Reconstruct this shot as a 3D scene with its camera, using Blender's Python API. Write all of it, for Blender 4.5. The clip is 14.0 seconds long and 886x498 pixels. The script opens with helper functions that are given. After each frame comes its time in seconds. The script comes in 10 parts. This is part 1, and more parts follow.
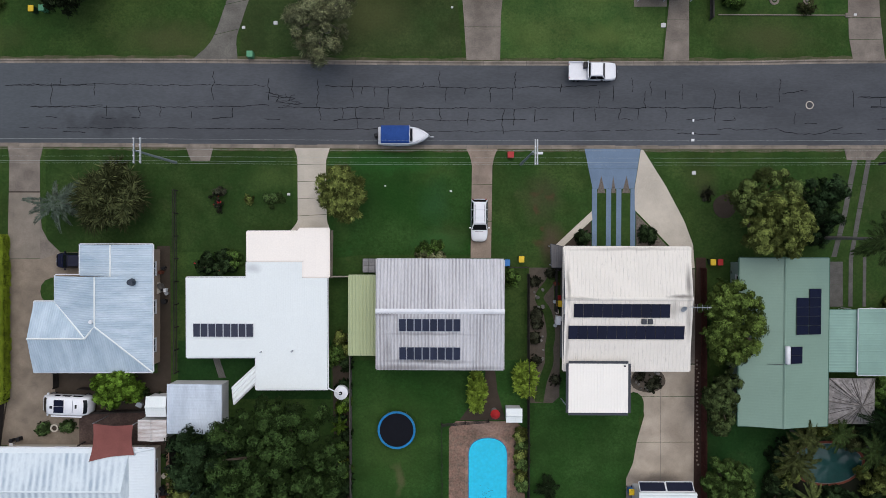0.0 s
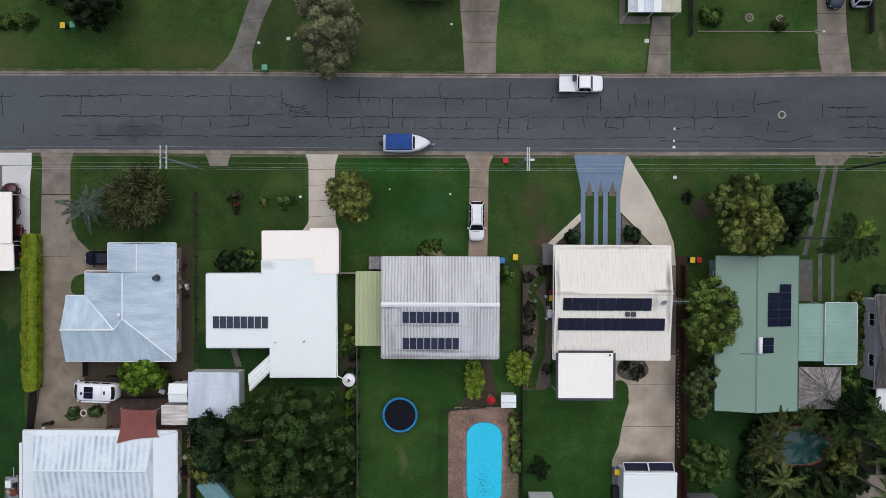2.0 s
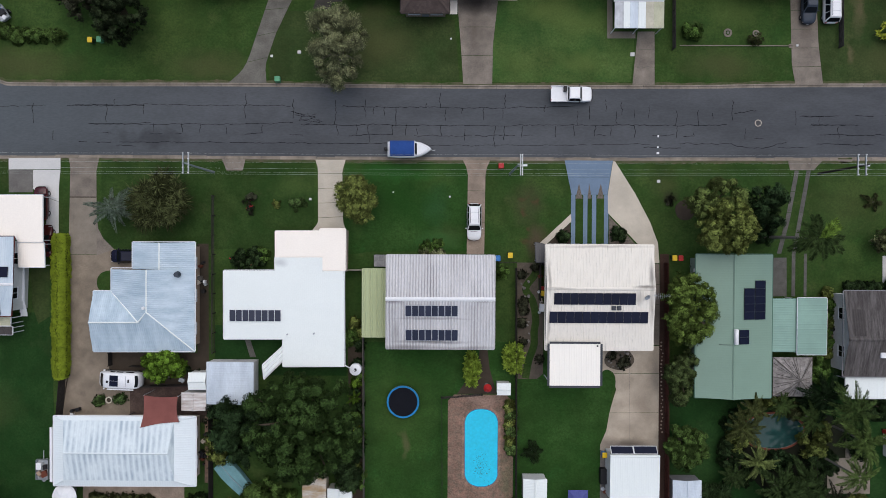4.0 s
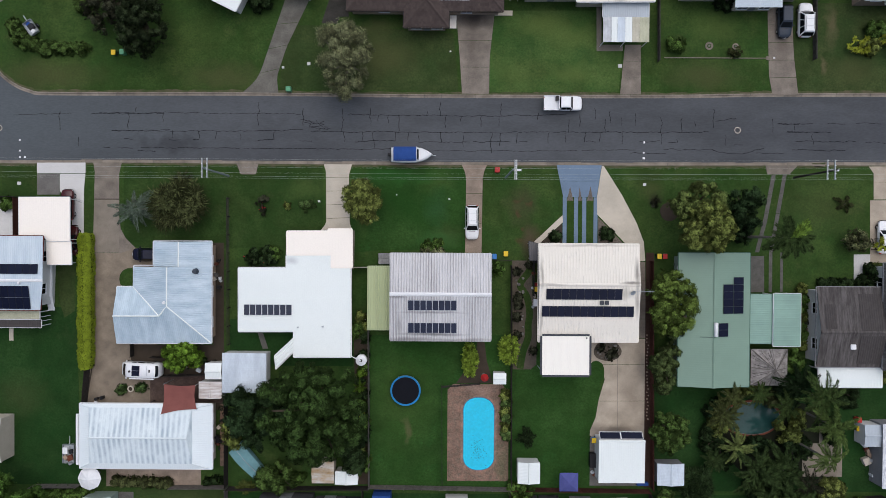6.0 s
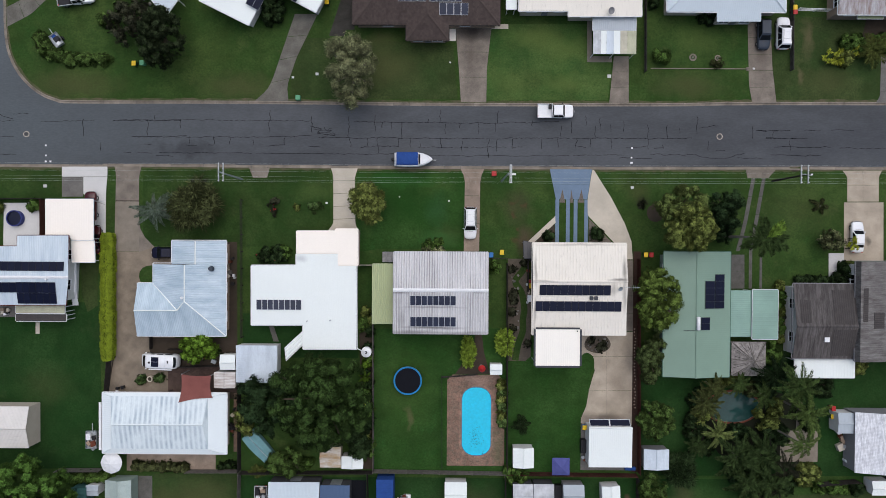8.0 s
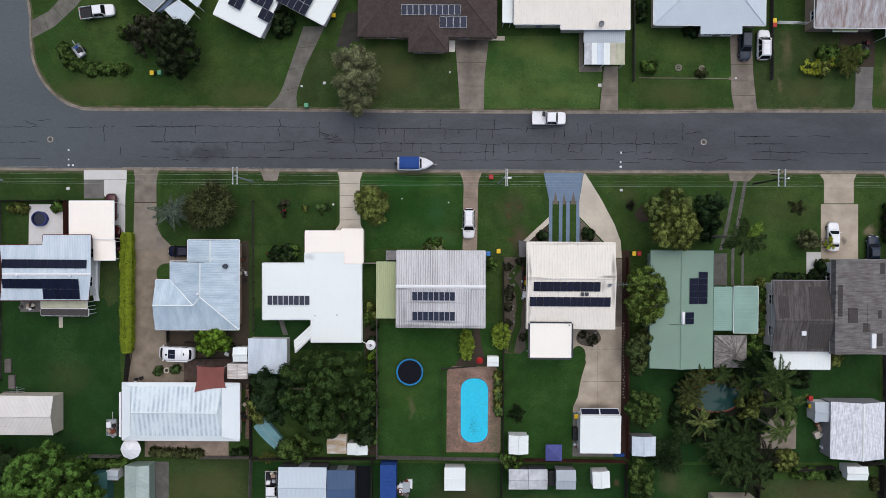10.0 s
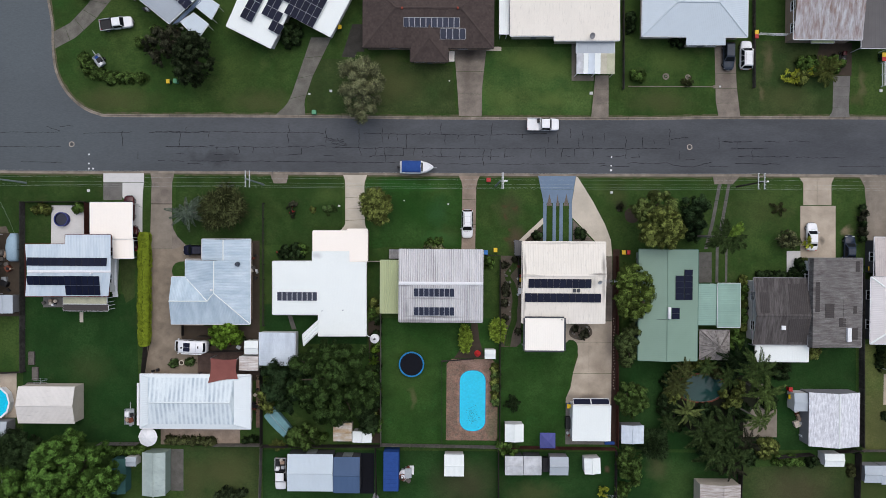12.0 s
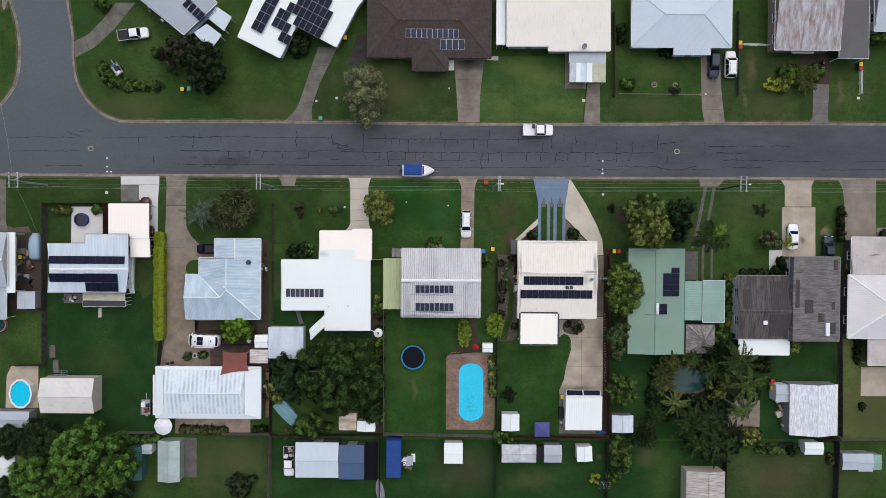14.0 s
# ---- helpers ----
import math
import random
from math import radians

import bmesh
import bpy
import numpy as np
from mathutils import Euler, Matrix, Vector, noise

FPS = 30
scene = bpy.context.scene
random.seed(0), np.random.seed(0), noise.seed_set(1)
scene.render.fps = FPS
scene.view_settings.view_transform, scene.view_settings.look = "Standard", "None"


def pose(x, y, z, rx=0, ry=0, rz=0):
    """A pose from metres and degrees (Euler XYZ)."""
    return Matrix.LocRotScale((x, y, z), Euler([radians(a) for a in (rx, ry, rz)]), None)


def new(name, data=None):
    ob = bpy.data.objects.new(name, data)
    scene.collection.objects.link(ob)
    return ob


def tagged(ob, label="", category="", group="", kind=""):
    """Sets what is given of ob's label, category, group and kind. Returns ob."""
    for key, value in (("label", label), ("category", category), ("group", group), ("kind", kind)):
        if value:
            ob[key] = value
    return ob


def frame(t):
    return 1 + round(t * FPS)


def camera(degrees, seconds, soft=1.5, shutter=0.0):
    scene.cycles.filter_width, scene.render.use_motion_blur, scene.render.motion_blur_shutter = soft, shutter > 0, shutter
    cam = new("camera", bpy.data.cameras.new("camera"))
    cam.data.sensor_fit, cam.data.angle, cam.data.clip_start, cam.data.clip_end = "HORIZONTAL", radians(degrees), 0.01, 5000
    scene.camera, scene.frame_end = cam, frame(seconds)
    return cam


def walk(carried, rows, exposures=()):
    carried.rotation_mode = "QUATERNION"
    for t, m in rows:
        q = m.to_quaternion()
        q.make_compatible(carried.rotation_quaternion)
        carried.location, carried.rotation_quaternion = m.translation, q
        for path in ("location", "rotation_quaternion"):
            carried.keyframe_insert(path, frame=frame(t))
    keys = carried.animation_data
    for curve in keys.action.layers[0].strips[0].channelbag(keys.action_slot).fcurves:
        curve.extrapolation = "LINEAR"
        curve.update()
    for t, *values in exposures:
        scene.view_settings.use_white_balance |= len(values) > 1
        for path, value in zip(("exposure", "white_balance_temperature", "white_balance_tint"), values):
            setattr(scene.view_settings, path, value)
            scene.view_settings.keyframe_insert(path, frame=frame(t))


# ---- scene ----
# ---- camera: a drone that rises with its lens pointing down ----
cam = camera(71.5, 14.0, 0.75)


def drone(t):
    s = t / 14.0
    return pose(-0.05 + 0.06 * s, 1.86 - 0.70 * s, 69.36 + 39.37 * s + 0.35 * s * (1 - s), -0.666, 0.061, 0.232 + 0.179 * s)


walk(cam, [(0.5 * k, drone(0.5 * k)) for k in range(29)], [(0.0, 0.66, 6480, 12), (14.0, 0.78, 6620, 12)])

# ---- light: overcast sky and a wide, weak sun ----
world = bpy.data.worlds.new("overcast_sky")
scene.world = world
world.use_nodes = True
wn = world.node_tree.nodes
sky = wn.new("ShaderNodeTexSky")
sky.sky_type = "NISHITA"
sky.sun_disc = False
sky.sun_elevation, sky.sun_rotation = radians(68), radians(20)
sky.air_density, sky.dust_density, sky.ozone_density = 1.0, 3.0, 1.0
world.node_tree.links.new(sky.outputs[0], wn["Background"].inputs[0])
wn["Background"].inputs[1].default_value = 0.06
sun = new("sun", bpy.data.lights.new("sun", "SUN"))
sun.data.energy, sun.data.angle, sun.data.color = 1.3, radians(90), (0.95, 0.97, 1.0)
sun.rotation_euler = Euler((radians(22), 0, radians(160)))


# ---- materials ----
def material(name, base, rough=0.7, metal=0.0, dark=0.25, scale=1.0, fine=30.0, bump=0.2, stretch=(1, 1, 1), second=None,
             amount=0.5, spec=None, island=0.0, per_object=0.0, patch=0.0, patch_scale=0.15, streak=0.0, streak_stretch=(3, 0.5, 1), spots=None, spot_scale=0.35, grains=0.35, marks=(), warp=1.6, bands=0.0):
    """A worn surface: base colour, darker or second-colour patches at two scales, grain in colour and relief."""
    m = bpy.data.materials.new(name)
    m.use_nodes = True
    nt = m.node_tree
    n, ln = nt.nodes, nt.links
    b = n["Principled BSDF"]
    b.inputs["Roughness"].default_value, b.inputs["Metallic"].default_value = rough, metal
    b.inputs["Specular IOR Level"].default_value = spec if spec is not None else (0.06 if rough > 0.7 else 0.12 if rough > 0.5 else 0.3)
    geo = n.new("ShaderNodeNewGeometry")
    mp = n.new("ShaderNodeMapping")
    mp.inputs["Scale"].default_value = stretch
    ln.new(geo.outputs["Position"], mp.inputs["Vector"])

    def noise_at(s, detail, rg=0.6):
        t = n.new("ShaderNodeTexNoise")
        t.inputs["Scale"].default_value, t.inputs["Detail"].default_value, t.inputs["Roughness"].default_value = s, detail, rg
        ln.new(mp.outputs[0], t.inputs["Vector"])
        return t.outputs["Fac"]

    def ramp(fac, a, c):
        r = n.new("ShaderNodeMapRange")
        r.inputs["From Min"].default_value, r.inputs["From Max"].default_value = a, c
        ln.new(fac, r.inputs["Value"])
        return r.outputs["Result"]

    def mix(fac, a, c, how="MIX"):
        x = n.new("ShaderNodeMix")
        x.data_type, x.blend_type = "RGBA", how
        for s, v in ((x.inputs["Factor"], fac), (x.inputs["A"], a), (x.inputs["B"], c)):
            if isinstance(v, (float, int)):
                s.default_value = v
            elif isinstance(v, tuple):
                s.default_value = (*v[:3], 1)
            else:
                ln.new(v, s)
        return x.outputs["Result"]

    def times(fac, k):
        x = n.new("ShaderNodeMath")
        x.operation = "MULTIPLY"
        x.inputs[1].default_value = k
        ln.new(fac, x.inputs[0])
        return x.outputs[0]

    two = second or tuple(v * (1 - dark) for v in base)
    worn = times(ramp(noise_at(scale, 6.0), 0.35, 0.68), amount)
    if bands:
        wv = n.new("ShaderNodeTexWave")
        wv.inputs["Scale"].default_value, wv.inputs["Distortion"].default_value, wv.inputs["Detail"].default_value = 2 * math.pi / (20 * bands), 0.8, 2.0
        ln.new(geo.outputs["Position"], wv.inputs["Vector"])
        wm = n.new("ShaderNodeMath")
        wm.operation = "MULTIPLY"
        ln.new(worn, wm.inputs[0])
        ln.new(wv.outputs["Fac"], wm.inputs[1])
        worn = wm.outputs[0]
    col = mix(worn, base, two)
    if patch:
        col = mix(times(ramp(noise_at(patch_scale, 3.0), 0.42, 0.66), patch), col, tuple(v * 0.55 for v in two))
    if spots:
        col = mix(times(ramp(noise_at(spot_scale, 5.0, 0.7), 0.58, 0.70), 0.75), col, spots)
        col = mix(times(ramp(noise_at(0.16, 2.0), 0.48, 0.66), 0.55), col, tuple(v * 1.45 for v in two))
        col = mix(times(ramp(noise_at(3.2, 4.0, 0.75), 0.40, 0.62), 0.5), col, tuple(v * 0.6 for v in base))
        col = mix(times(ramp(noise_at(0.95, 4.0, 0.7), 0.50, 0.68), 0.5), col, tuple(v * 0.62 for v in base))
    if marks:
        wt = n.new("ShaderNodeTexNoise")
        wt.inputs["Scale"].default_value, wt.inputs["Detail"].default_value = 0.45, 5.0
        ln.new(geo.outputs["Position"], wt.inputs["Vector"])
        wd = n.new("ShaderNodeVectorMath")
        wd.operation = "MULTIPLY_ADD"
        wd.inputs[1].default_value = (warp * 2, warp * 2, 0)
        ln.new(wt.outputs["Color"], wd.inputs[0])
        ln.new(geo.outputs["Position"], wd.inputs[2])
        for (cx, cy), rx, ry, tint, strength in marks:
            mm = n.new("ShaderNodeMapping")
            mm.inputs["Scale"].default_value = (1 / rx, 1 / ry, 0)
            mm.inputs["Location"].default_value = (-(cx + warp) / rx, -(cy + warp) / ry, 0)
            ln.new(wd.outputs[0], mm.inputs["Vector"])
            vl = n.new("ShaderNodeVectorMath")
            vl.operation = "LENGTH"
            ln.new(mm.outputs[0], vl.inputs[0])
            mr = n.new("ShaderNodeMapRange")
            mr.inputs["From Min"].default_value, mr.inputs["From Max"].default_value = 0.3, 1.3
            mr.inputs["To Min"].default_value, mr.inputs["To Max"].default_value = strength, 0.0
            ln.new(vl.outputs["Value"], mr.inputs["Value"])
            col = mix(mr.outputs["Result"], col, tint)
    if streak:
        sm = n.new("ShaderNodeMapping")
        sm.inputs["Scale"].default_value = streak_stretch
        ln.new(geo.outputs["Position"], sm.inputs["Vector"])
        st = n.new("ShaderNodeTexNoise")
        st.inputs["Scale"].default_value, st.inputs["Detail"].default_value, st.inputs["Roughness"].default_value = 1.0, 6.0, 0.75
        ln.new(sm.outputs[0], st.inputs["Vector"])
        col = mix(times(ramp(st.outputs["Fac"], 0.56, 0.74), streak), col, (0.07, 0.065, 0.06))
    grain = noise_at(fine, 3.0)
    g = mix(times(ramp(grain, 0.3, 0.7), grains), (1.0, 1.0, 1.0), (0.5, 0.5, 0.5))
    col = mix(1.0, col, g, "MULTIPLY")
    for amount_r, node, socket in ((island, geo, "Random Per Island"), (per_object, None, "Random")):
        if amount_r:
            src = (node or n.new("ShaderNodeObjectInfo")).outputs[socket]
            r = n.new("ShaderNodeMapRange")
            r.inputs["To Min"].default_value, r.inputs["To Max"].default_value = 1 - amount_r, 1 + amount_r
            ln.new(src, r.inputs["Value"])
            h = n.new("ShaderNodeHueSaturation")
            ln.new(r.outputs["Result"], h.inputs["Value"])
            ln.new(col, h.inputs["Color"])
            col = h.outputs["Color"]
    ln.new(col, b.inputs["Base Color"])
    if bump:
        bn = n.new("ShaderNodeBump")
        bn.inputs["Strength"].default_value, bn.inputs["Distance"].default_value = bump, 0.03
        ln.new(grain, bn.inputs["Height"])
        ln.new(bn.outputs["Normal"], b.inputs["Normal"])
    return m


M = {}


def mat(key, *a, **k):
    M[key] = material(key, *a, **k)


WORN, OLIVE, FRESH, BARE = (0.115, 0.100, 0.052), (0.066, 0.074, 0.028), (0.085, 0.125, 0.034), (0.085, 0.062, 0.040)
LAWN_MARKS = (((52.95, 26.45), 0.5, 1.2, WORN, 0.8), ((53.96, 32.41), 0.8, 2.6, WORN, 0.75), ((69.64, 27.86), 0.7, 2.6, WORN, 0.6), ((68.78, 25.37), 1.4, 1.2, OLIVE, 0.8), ((57.03, 25.79), 4.0, 2.0, OLIVE, 0.6),
              ((11.04, 28.94), 3.0, 2.2, (0.022, 0.062, 0.016), 0.55), ((19.71, 27.51), 1.6, 1.6, (0.024, 0.066, 0.018), 0.5), ((7.23, 31.89), 1.0, 3.0, (0.022, 0.062, 0.016), 0.5), ((13.69, 32.13), 3.5, 1.6, FRESH, 0.8), ((17.69, 30.38), 4.0, 1.6, FRESH, 0.7), ((18.04, 25.22), 3.0, 1.4, FRESH, 0.7), ((9.28, 24.96), 2.5, 1.2, FRESH, 0.35), ((-55.48, 24.71), 7.0, 2.2, OLIVE, 0.7), ((-30.56, 24.48), 6.0, 2.0, OLIVE, 0.7),
              ((-34.57, 30.11), 4.0, 2.0, FRESH, 0.1), ((-8.66, 27.32), 5.0, 3.0, OLIVE, 0.75), ((-9.68, 31.58), 2.6, 1.2, OLIVE, 0.7), ((36.15, 25.14), 5.0, 2.0, OLIVE, 0.7), ((37.57, 31.60), 3.5, 2.0, FRESH, 0.4), ((-19.52, 9.04), 3.0, 1.5, FRESH, 0.3),
              ((52.30, 6.86), 4.6, 4.0, OLIVE, 0.3), ((10.92, 6.86), 2.2, 2.6, BARE, 0.35), ((12.26, 1.58), 1.4, 2.6, BARE, 0.8), ((28.85, 9.18), 2.0, 1.5, OLIVE, 0.5), ((-5.03, -24.87), 0.6, 1.7, WORN, 0.6), ((-5.86, -21.06), 4.5, 6.0, FRESH, 0.22), 
              ((-36.84, -37.57), 4.6, 3.0, OLIVE, 0.8), ((-41.85, -39.42), 2.0, 4.0, OLIVE, 0.6), ((59.42, -40.17), 6.5, 4.0, BARE, 0.45), ((36.33, -36.42), 1.8, 2.4, WORN, 0.4), ((39.38, -39.82), 3.8, 5.5, FRESH, 0.2), ((27.8, -36.9), 0.7, 0.7, (0.10, 0.065, 0.042), 0.8), ((76.26, -28.48), 6.5, 5.0, OLIVE, 0.9),
              ((3.79, -39.58), 5.5, 4.0, BARE, 0.4), ((15.83, -41.00), 4.5, 2.0, OLIVE, 0.6), ((-59.42, -20.46), 4.0, 3.0, OLIVE, 0.3), ((71.94, -40.58), 4.0, 3.0, OLIVE, 0.5),
              ((10.42, 5.61), 0.5, 0.35, (0.085, 0.052, 0.028), 0.8), ((10.94, 3.58), 0.45, 0.5, (0.085, 0.052, 0.028), 0.7), ((10.16, 7.20), 0.7, 0.3, (0.085, 0.052, 0.028), 0.6), ((11.69, 6.76), 0.4, 0.4, (0.085, 0.052, 0.028), 0.7), ((10.76, 1.67), 0.8, 0.4, (0.085, 0.052, 0.028), 0.6),
              ((0.25, 2.39), 2.4, 1.6, OLIVE, 0.4), ((-5.81, 6.82), 4.2, 3.4, (0.011, 0.046, 0.008), 0.55), ((-11.35, 7.43), 1.2, 5.0, FRESH, 0.35), ((-1.05, 10.02), 2.5, 1.5, FRESH, 0.25), ((-1.0, 6.2), 1.6, 2.6, (0.030, 0.085, 0.030), 0.5), ((-6.0, 10.6), 6.0, 0.9, (0.026, 0.098, 0.020), 0.6), ((-0.6, 1.9), 2.6, 1.3, (0.035, 0.105, 0.028), 0.6), ((67.7, 3.4), 0.9, 0.9, (0.20, 0.16, 0.105), 0.85), ((29.4, 7.5), 0.9, 1.0, (0.035, 0.034, 0.020), 0.7))
# the darkest green is a deep lawn, and also carries shade on grass
for key, col, two, sp in (("grass", (0.0295, 0.0735, 0.0168), (0.050, 0.079, 0.021), (0.068, 0.086, 0.030)), ("lawn_mid", (0.022, 0.059, 0.0135), (0.040, 0.065, 0.018), (0.052, 0.068, 0.024)), ("lawn_rich", (0.0215, 0.070, 0.0135), (0.034, 0.076, 0.019), (0.028, 0.092, 0.022)),
                          ("lawn_deep_shade", (0.0142, 0.052, 0.0125), (0.024, 0.056, 0.016), (0.034, 0.060, 0.020)), ("lawn_pale", (0.046, 0.108, 0.026), (0.082, 0.120, 0.035), (0.098, 0.122, 0.042)), ("lawn_worn", (0.036, 0.068, 0.020), (0.052, 0.068, 0.024), (0.062, 0.076, 0.03)), ("lawn_dry", (0.078, 0.115, 0.032), (0.12, 0.125, 0.045), (0.16, 0.145, 0.075))):
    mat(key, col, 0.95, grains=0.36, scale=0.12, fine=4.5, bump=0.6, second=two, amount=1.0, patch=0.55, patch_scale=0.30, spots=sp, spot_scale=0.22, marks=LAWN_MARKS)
mat("soil", (0.062, 0.048, 0.036), 0.95, dark=0.5, scale=1.2, fine=14, bump=0.8, second=(0.035, 0.03, 0.022), spec=0.1)
mat("asphalt", (0.088, 0.094, 0.101), 0.85, dark=0.25, grains=0.32, scale=0.25, fine=6, bump=0.3, stretch=(0.35, 1, 1), patch=0.25, patch_scale=0.25, spec=0.08, warp=3.0,
    marks=(((-71.42, 37.30), 14.0, 22.0, (0.104, 0.121, 0.130), 0.9), ((-68.44, 18.45), 32.0, 9.0, (0.094, 0.108, 0.116), 0.8), ((-22.54, 13.80), 24.0, 1.2, (0.055, 0.058, 0.062), 0.25), ((-26.55, 19.74), 20.0, 1.5, (0.10, 0.107, 0.115), 0.5), ((6.37, 14.50), 26.0, 2.4, (0.105, 0.11, 0.118), 0.5), ((-38.50, 15.18), 5.0, 1.2, (0.04, 0.042, 0.046), 0.6), ((61.14, 16.87), 20.0, 3.0, (0.058, 0.062, 0.07), 0.5)))
mat("soil_tan", (0.13, 0.108, 0.085), 0.95, dark=0.5, scale=1.5, fine=9, bump=0.8, second=(0.06, 0.05, 0.038), spec=0.1, grains=0.6)
mat("soil_red", (0.060, 0.036, 0.028), 0.95, dark=0.5, scale=1.5, fine=12, bump=0.8, spec=0.1, grains=0.5)
# near-black, with the shade beneath the palms put into the colour
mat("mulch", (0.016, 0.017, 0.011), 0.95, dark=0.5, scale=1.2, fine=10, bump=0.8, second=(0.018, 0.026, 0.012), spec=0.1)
mat("crack", (0.006, 0.006, 0.007), 0.9, bump=0)
mat("kerb", (0.285, 0.245, 0.20), 0.9, dark=0.5, scale=0.6, fine=9, amount=0.9, streak=0.45, streak_stretch=(0.35, 2.5, 1), per_object=0.14)
mat("verge_soil", (0.115, 0.100, 0.062), 0.95, scale=0.9, fine=9, bump=0.6, amount=1.0, second=(0.05, 0.075, 0.025), grains=0.5)
mat("concrete_pale", (0.585, 0.525, 0.430), 0.85, dark=0.25, scale=0.5, fine=10, amount=0.6, patch=0.2, patch_scale=0.3)
mat("concrete_tan", (0.475, 0.405, 0.318), 0.88, dark=0.3, scale=0.5, fine=9, amount=0.7, patch=0.3, patch_scale=0.3, streak=0.15, streak_stretch=(0.6, 0.6, 1), warp=0.8,
    marks=(((23.70, -24.86), 3.4, 0.9, (0.12, 0.10, 0.085), 0.7), ((26.15, -19.82), 1.6, 2.4, (0.19, 0.155, 0.12), 0.5), ((27.61, -15.80), 0.8, 3.0, (0.19, 0.16, 0.13), 0.4), ((63.34, 1.95), 0.4, 0.7, (0.08, 0.07, 0.06), 0.7)))
mat("concrete_white", (0.62, 0.61, 0.59), 0.85, dark=0.15, scale=0.4, fine=10)
mat("concrete_old", (0.275, 0.236, 0.196), 0.9, dark=0.4, scale=0.6, fine=8, amount=0.8, patch=0.4, patch_scale=0.35, streak=0.3, streak_stretch=(0.9, 0.7, 1), grains=0.5, warp=0.8,
    marks=(((4.24, 32.66), 2.4, 1.2, (0.05, 0.04, 0.035), 0.8), ((4.07, 28.89), 1.6, 3.0, (0.10, 0.085, 0.07), 0.5), ((46.85, 29.19), 1.4, 2.6, (0.11, 0.09, 0.075), 0.5), ((-47.44, -4.34), 1.2, 4.0, (0.16, 0.125, 0.095), 0.5)))
mat("concrete_yard", (0.280, 0.230, 0.175), 0.9, dark=0.4, scale=0.6, fine=8, amount=0.8, patch=0.35, patch_scale=0.35, streak=0.2, streak_stretch=(0.9, 0.7, 1), grains=0.45)
mat("concrete_brown", (0.37, 0.292, 0.228), 0.9, dark=0.4, scale=0.6, fine=8, amount=0.8, patch=0.35, patch_scale=0.35, streak=0.25, streak_stretch=(0.9, 0.7, 1), grains=0.5)
mat("concrete_grey", (0.195, 0.185, 0.172), 0.9, dark=0.35, scale=0.6, fine=8, amount=0.7, patch=0.3, patch_scale=0.35, streak=0.3, streak_stretch=(0.9, 0.7, 1), grains=0.55)
mat("concrete_pave", (0.30, 0.295, 0.29), 0.9, dark=0.35, scale=1.2, fine=8, amount=0.8, grains=0.5, per_object=0.12)
mat("concrete_worn", (0.275, 0.238, 0.192), 0.9, dark=0.35, scale=0.6, fine=8, amount=0.7, patch=0.35, patch_scale=0.25, streak=0.15, streak_stretch=(0.9, 0.3, 1), grains=0.4, warp=0.8)
mat("concrete_mid", (0.195, 0.184, 0.158), 0.9, dark=0.4, scale=0.6, fine=8, amount=0.8, patch=0.35, patch_scale=0.35, streak=0.35, streak_stretch=(0.9, 0.7, 1), grains=0.55)
mat("concrete_dim", (0.135, 0.130, 0.116), 0.9, dark=0.4, scale=0.8, fine=8, amount=0.8, grains=0.5)
mat("concrete_dark", (0.055, 0.052, 0.046), 0.9, dark=0.4, scale=0.8, fine=8, amount=0.8, grains=0.5)
mat("concrete_blue", (0.17, 0.235, 0.32), 0.8, dark=0.25, scale=0.7, fine=8, amount=0.6)
mat("paver", (0.38, 0.225, 0.168), 0.9, dark=0.45, grains=0.85, scale=1.6, fine=4.5, amount=0.9, patch=0.5, patch_scale=0.45, second=(0.20, 0.165, 0.125), per_object=0.2, marks=(((4.6, -18.9), 3.4, 0.9, (0.40, 0.27, 0.215), 0.7), ((8.4, -29.5), 1.0, 3.5, (0.15, 0.16, 0.09), 0.6), ((1.2, -27.0), 0.7, 3.5, (0.22, 0.15, 0.115), 0.5)))
mat("paver_dark", (0.125, 0.088, 0.074), 0.9, dark=0.45, grains=0.8, scale=1.2, fine=5, amount=0.8, patch=0.4, patch_scale=0.5)
mat("gravel", (0.20, 0.17, 0.14), 0.95, dark=0.6, scale=6, fine=18, bump=0.9, amount=0.9)
mat("rock", (0.2, 0.19, 0.17), 0.95, dark=0.5, scale=3, fine=12, bump=0.6, per_object=0.3)
mat("brick_red", (0.16, 0.055, 0.035), 0.9, dark=0.3, scale=2, per_object=0.2)
for key, col, dk, am in (("roof_white", (0.755, 0.80, 0.775), 0.10, 0.4), ("roof_ice", (0.70, 0.765, 0.78), 0.12, 0.5), 
                         ("roof_ivory", (0.90, 0.835, 0.745), 0.05, 0.4), ("roof_green", (0.195, 0.295, 0.228), 0.15, 0.6),
                         ("roof_seafoam", (0.23, 0.37, 0.305), 0.3, 0.7), ("roof_lime", (0.40, 0.45, 0.25), 0.2, 0.5),
                         ("roof_navy", (0.055, 0.10, 0.19), 0.2, 0.5), ("roof_mid", (0.42, 0.47, 0.51), 0.25, 0.6)):
    mat(key, col, 0.45, dark=dk, scale=0.35, fine=12, bump=0.04, amount=am, stretch=(0.5, 0.5, 0.5), grains=0.12, warp=0.4, marks=(((-20.70, -1.00), 0.9, 0.55, (0.42, 0.44, 0.45), 0.6),) if key == "roof_white" else ())
mat("roof_offwhite", (0.88, 0.84, 0.755), 0.5, dark=0.05, scale=0.4, fine=10, bump=0.04, amount=0.5, grains=0.12)
mat("roof_cream", (0.77, 0.725, 0.64), 0.5, dark=0.12, scale=0.4, fine=10, bump=0.08, amount=0.5, streak=0.35, streak_stretch=(5, 0.7, 1), grains=0.15)
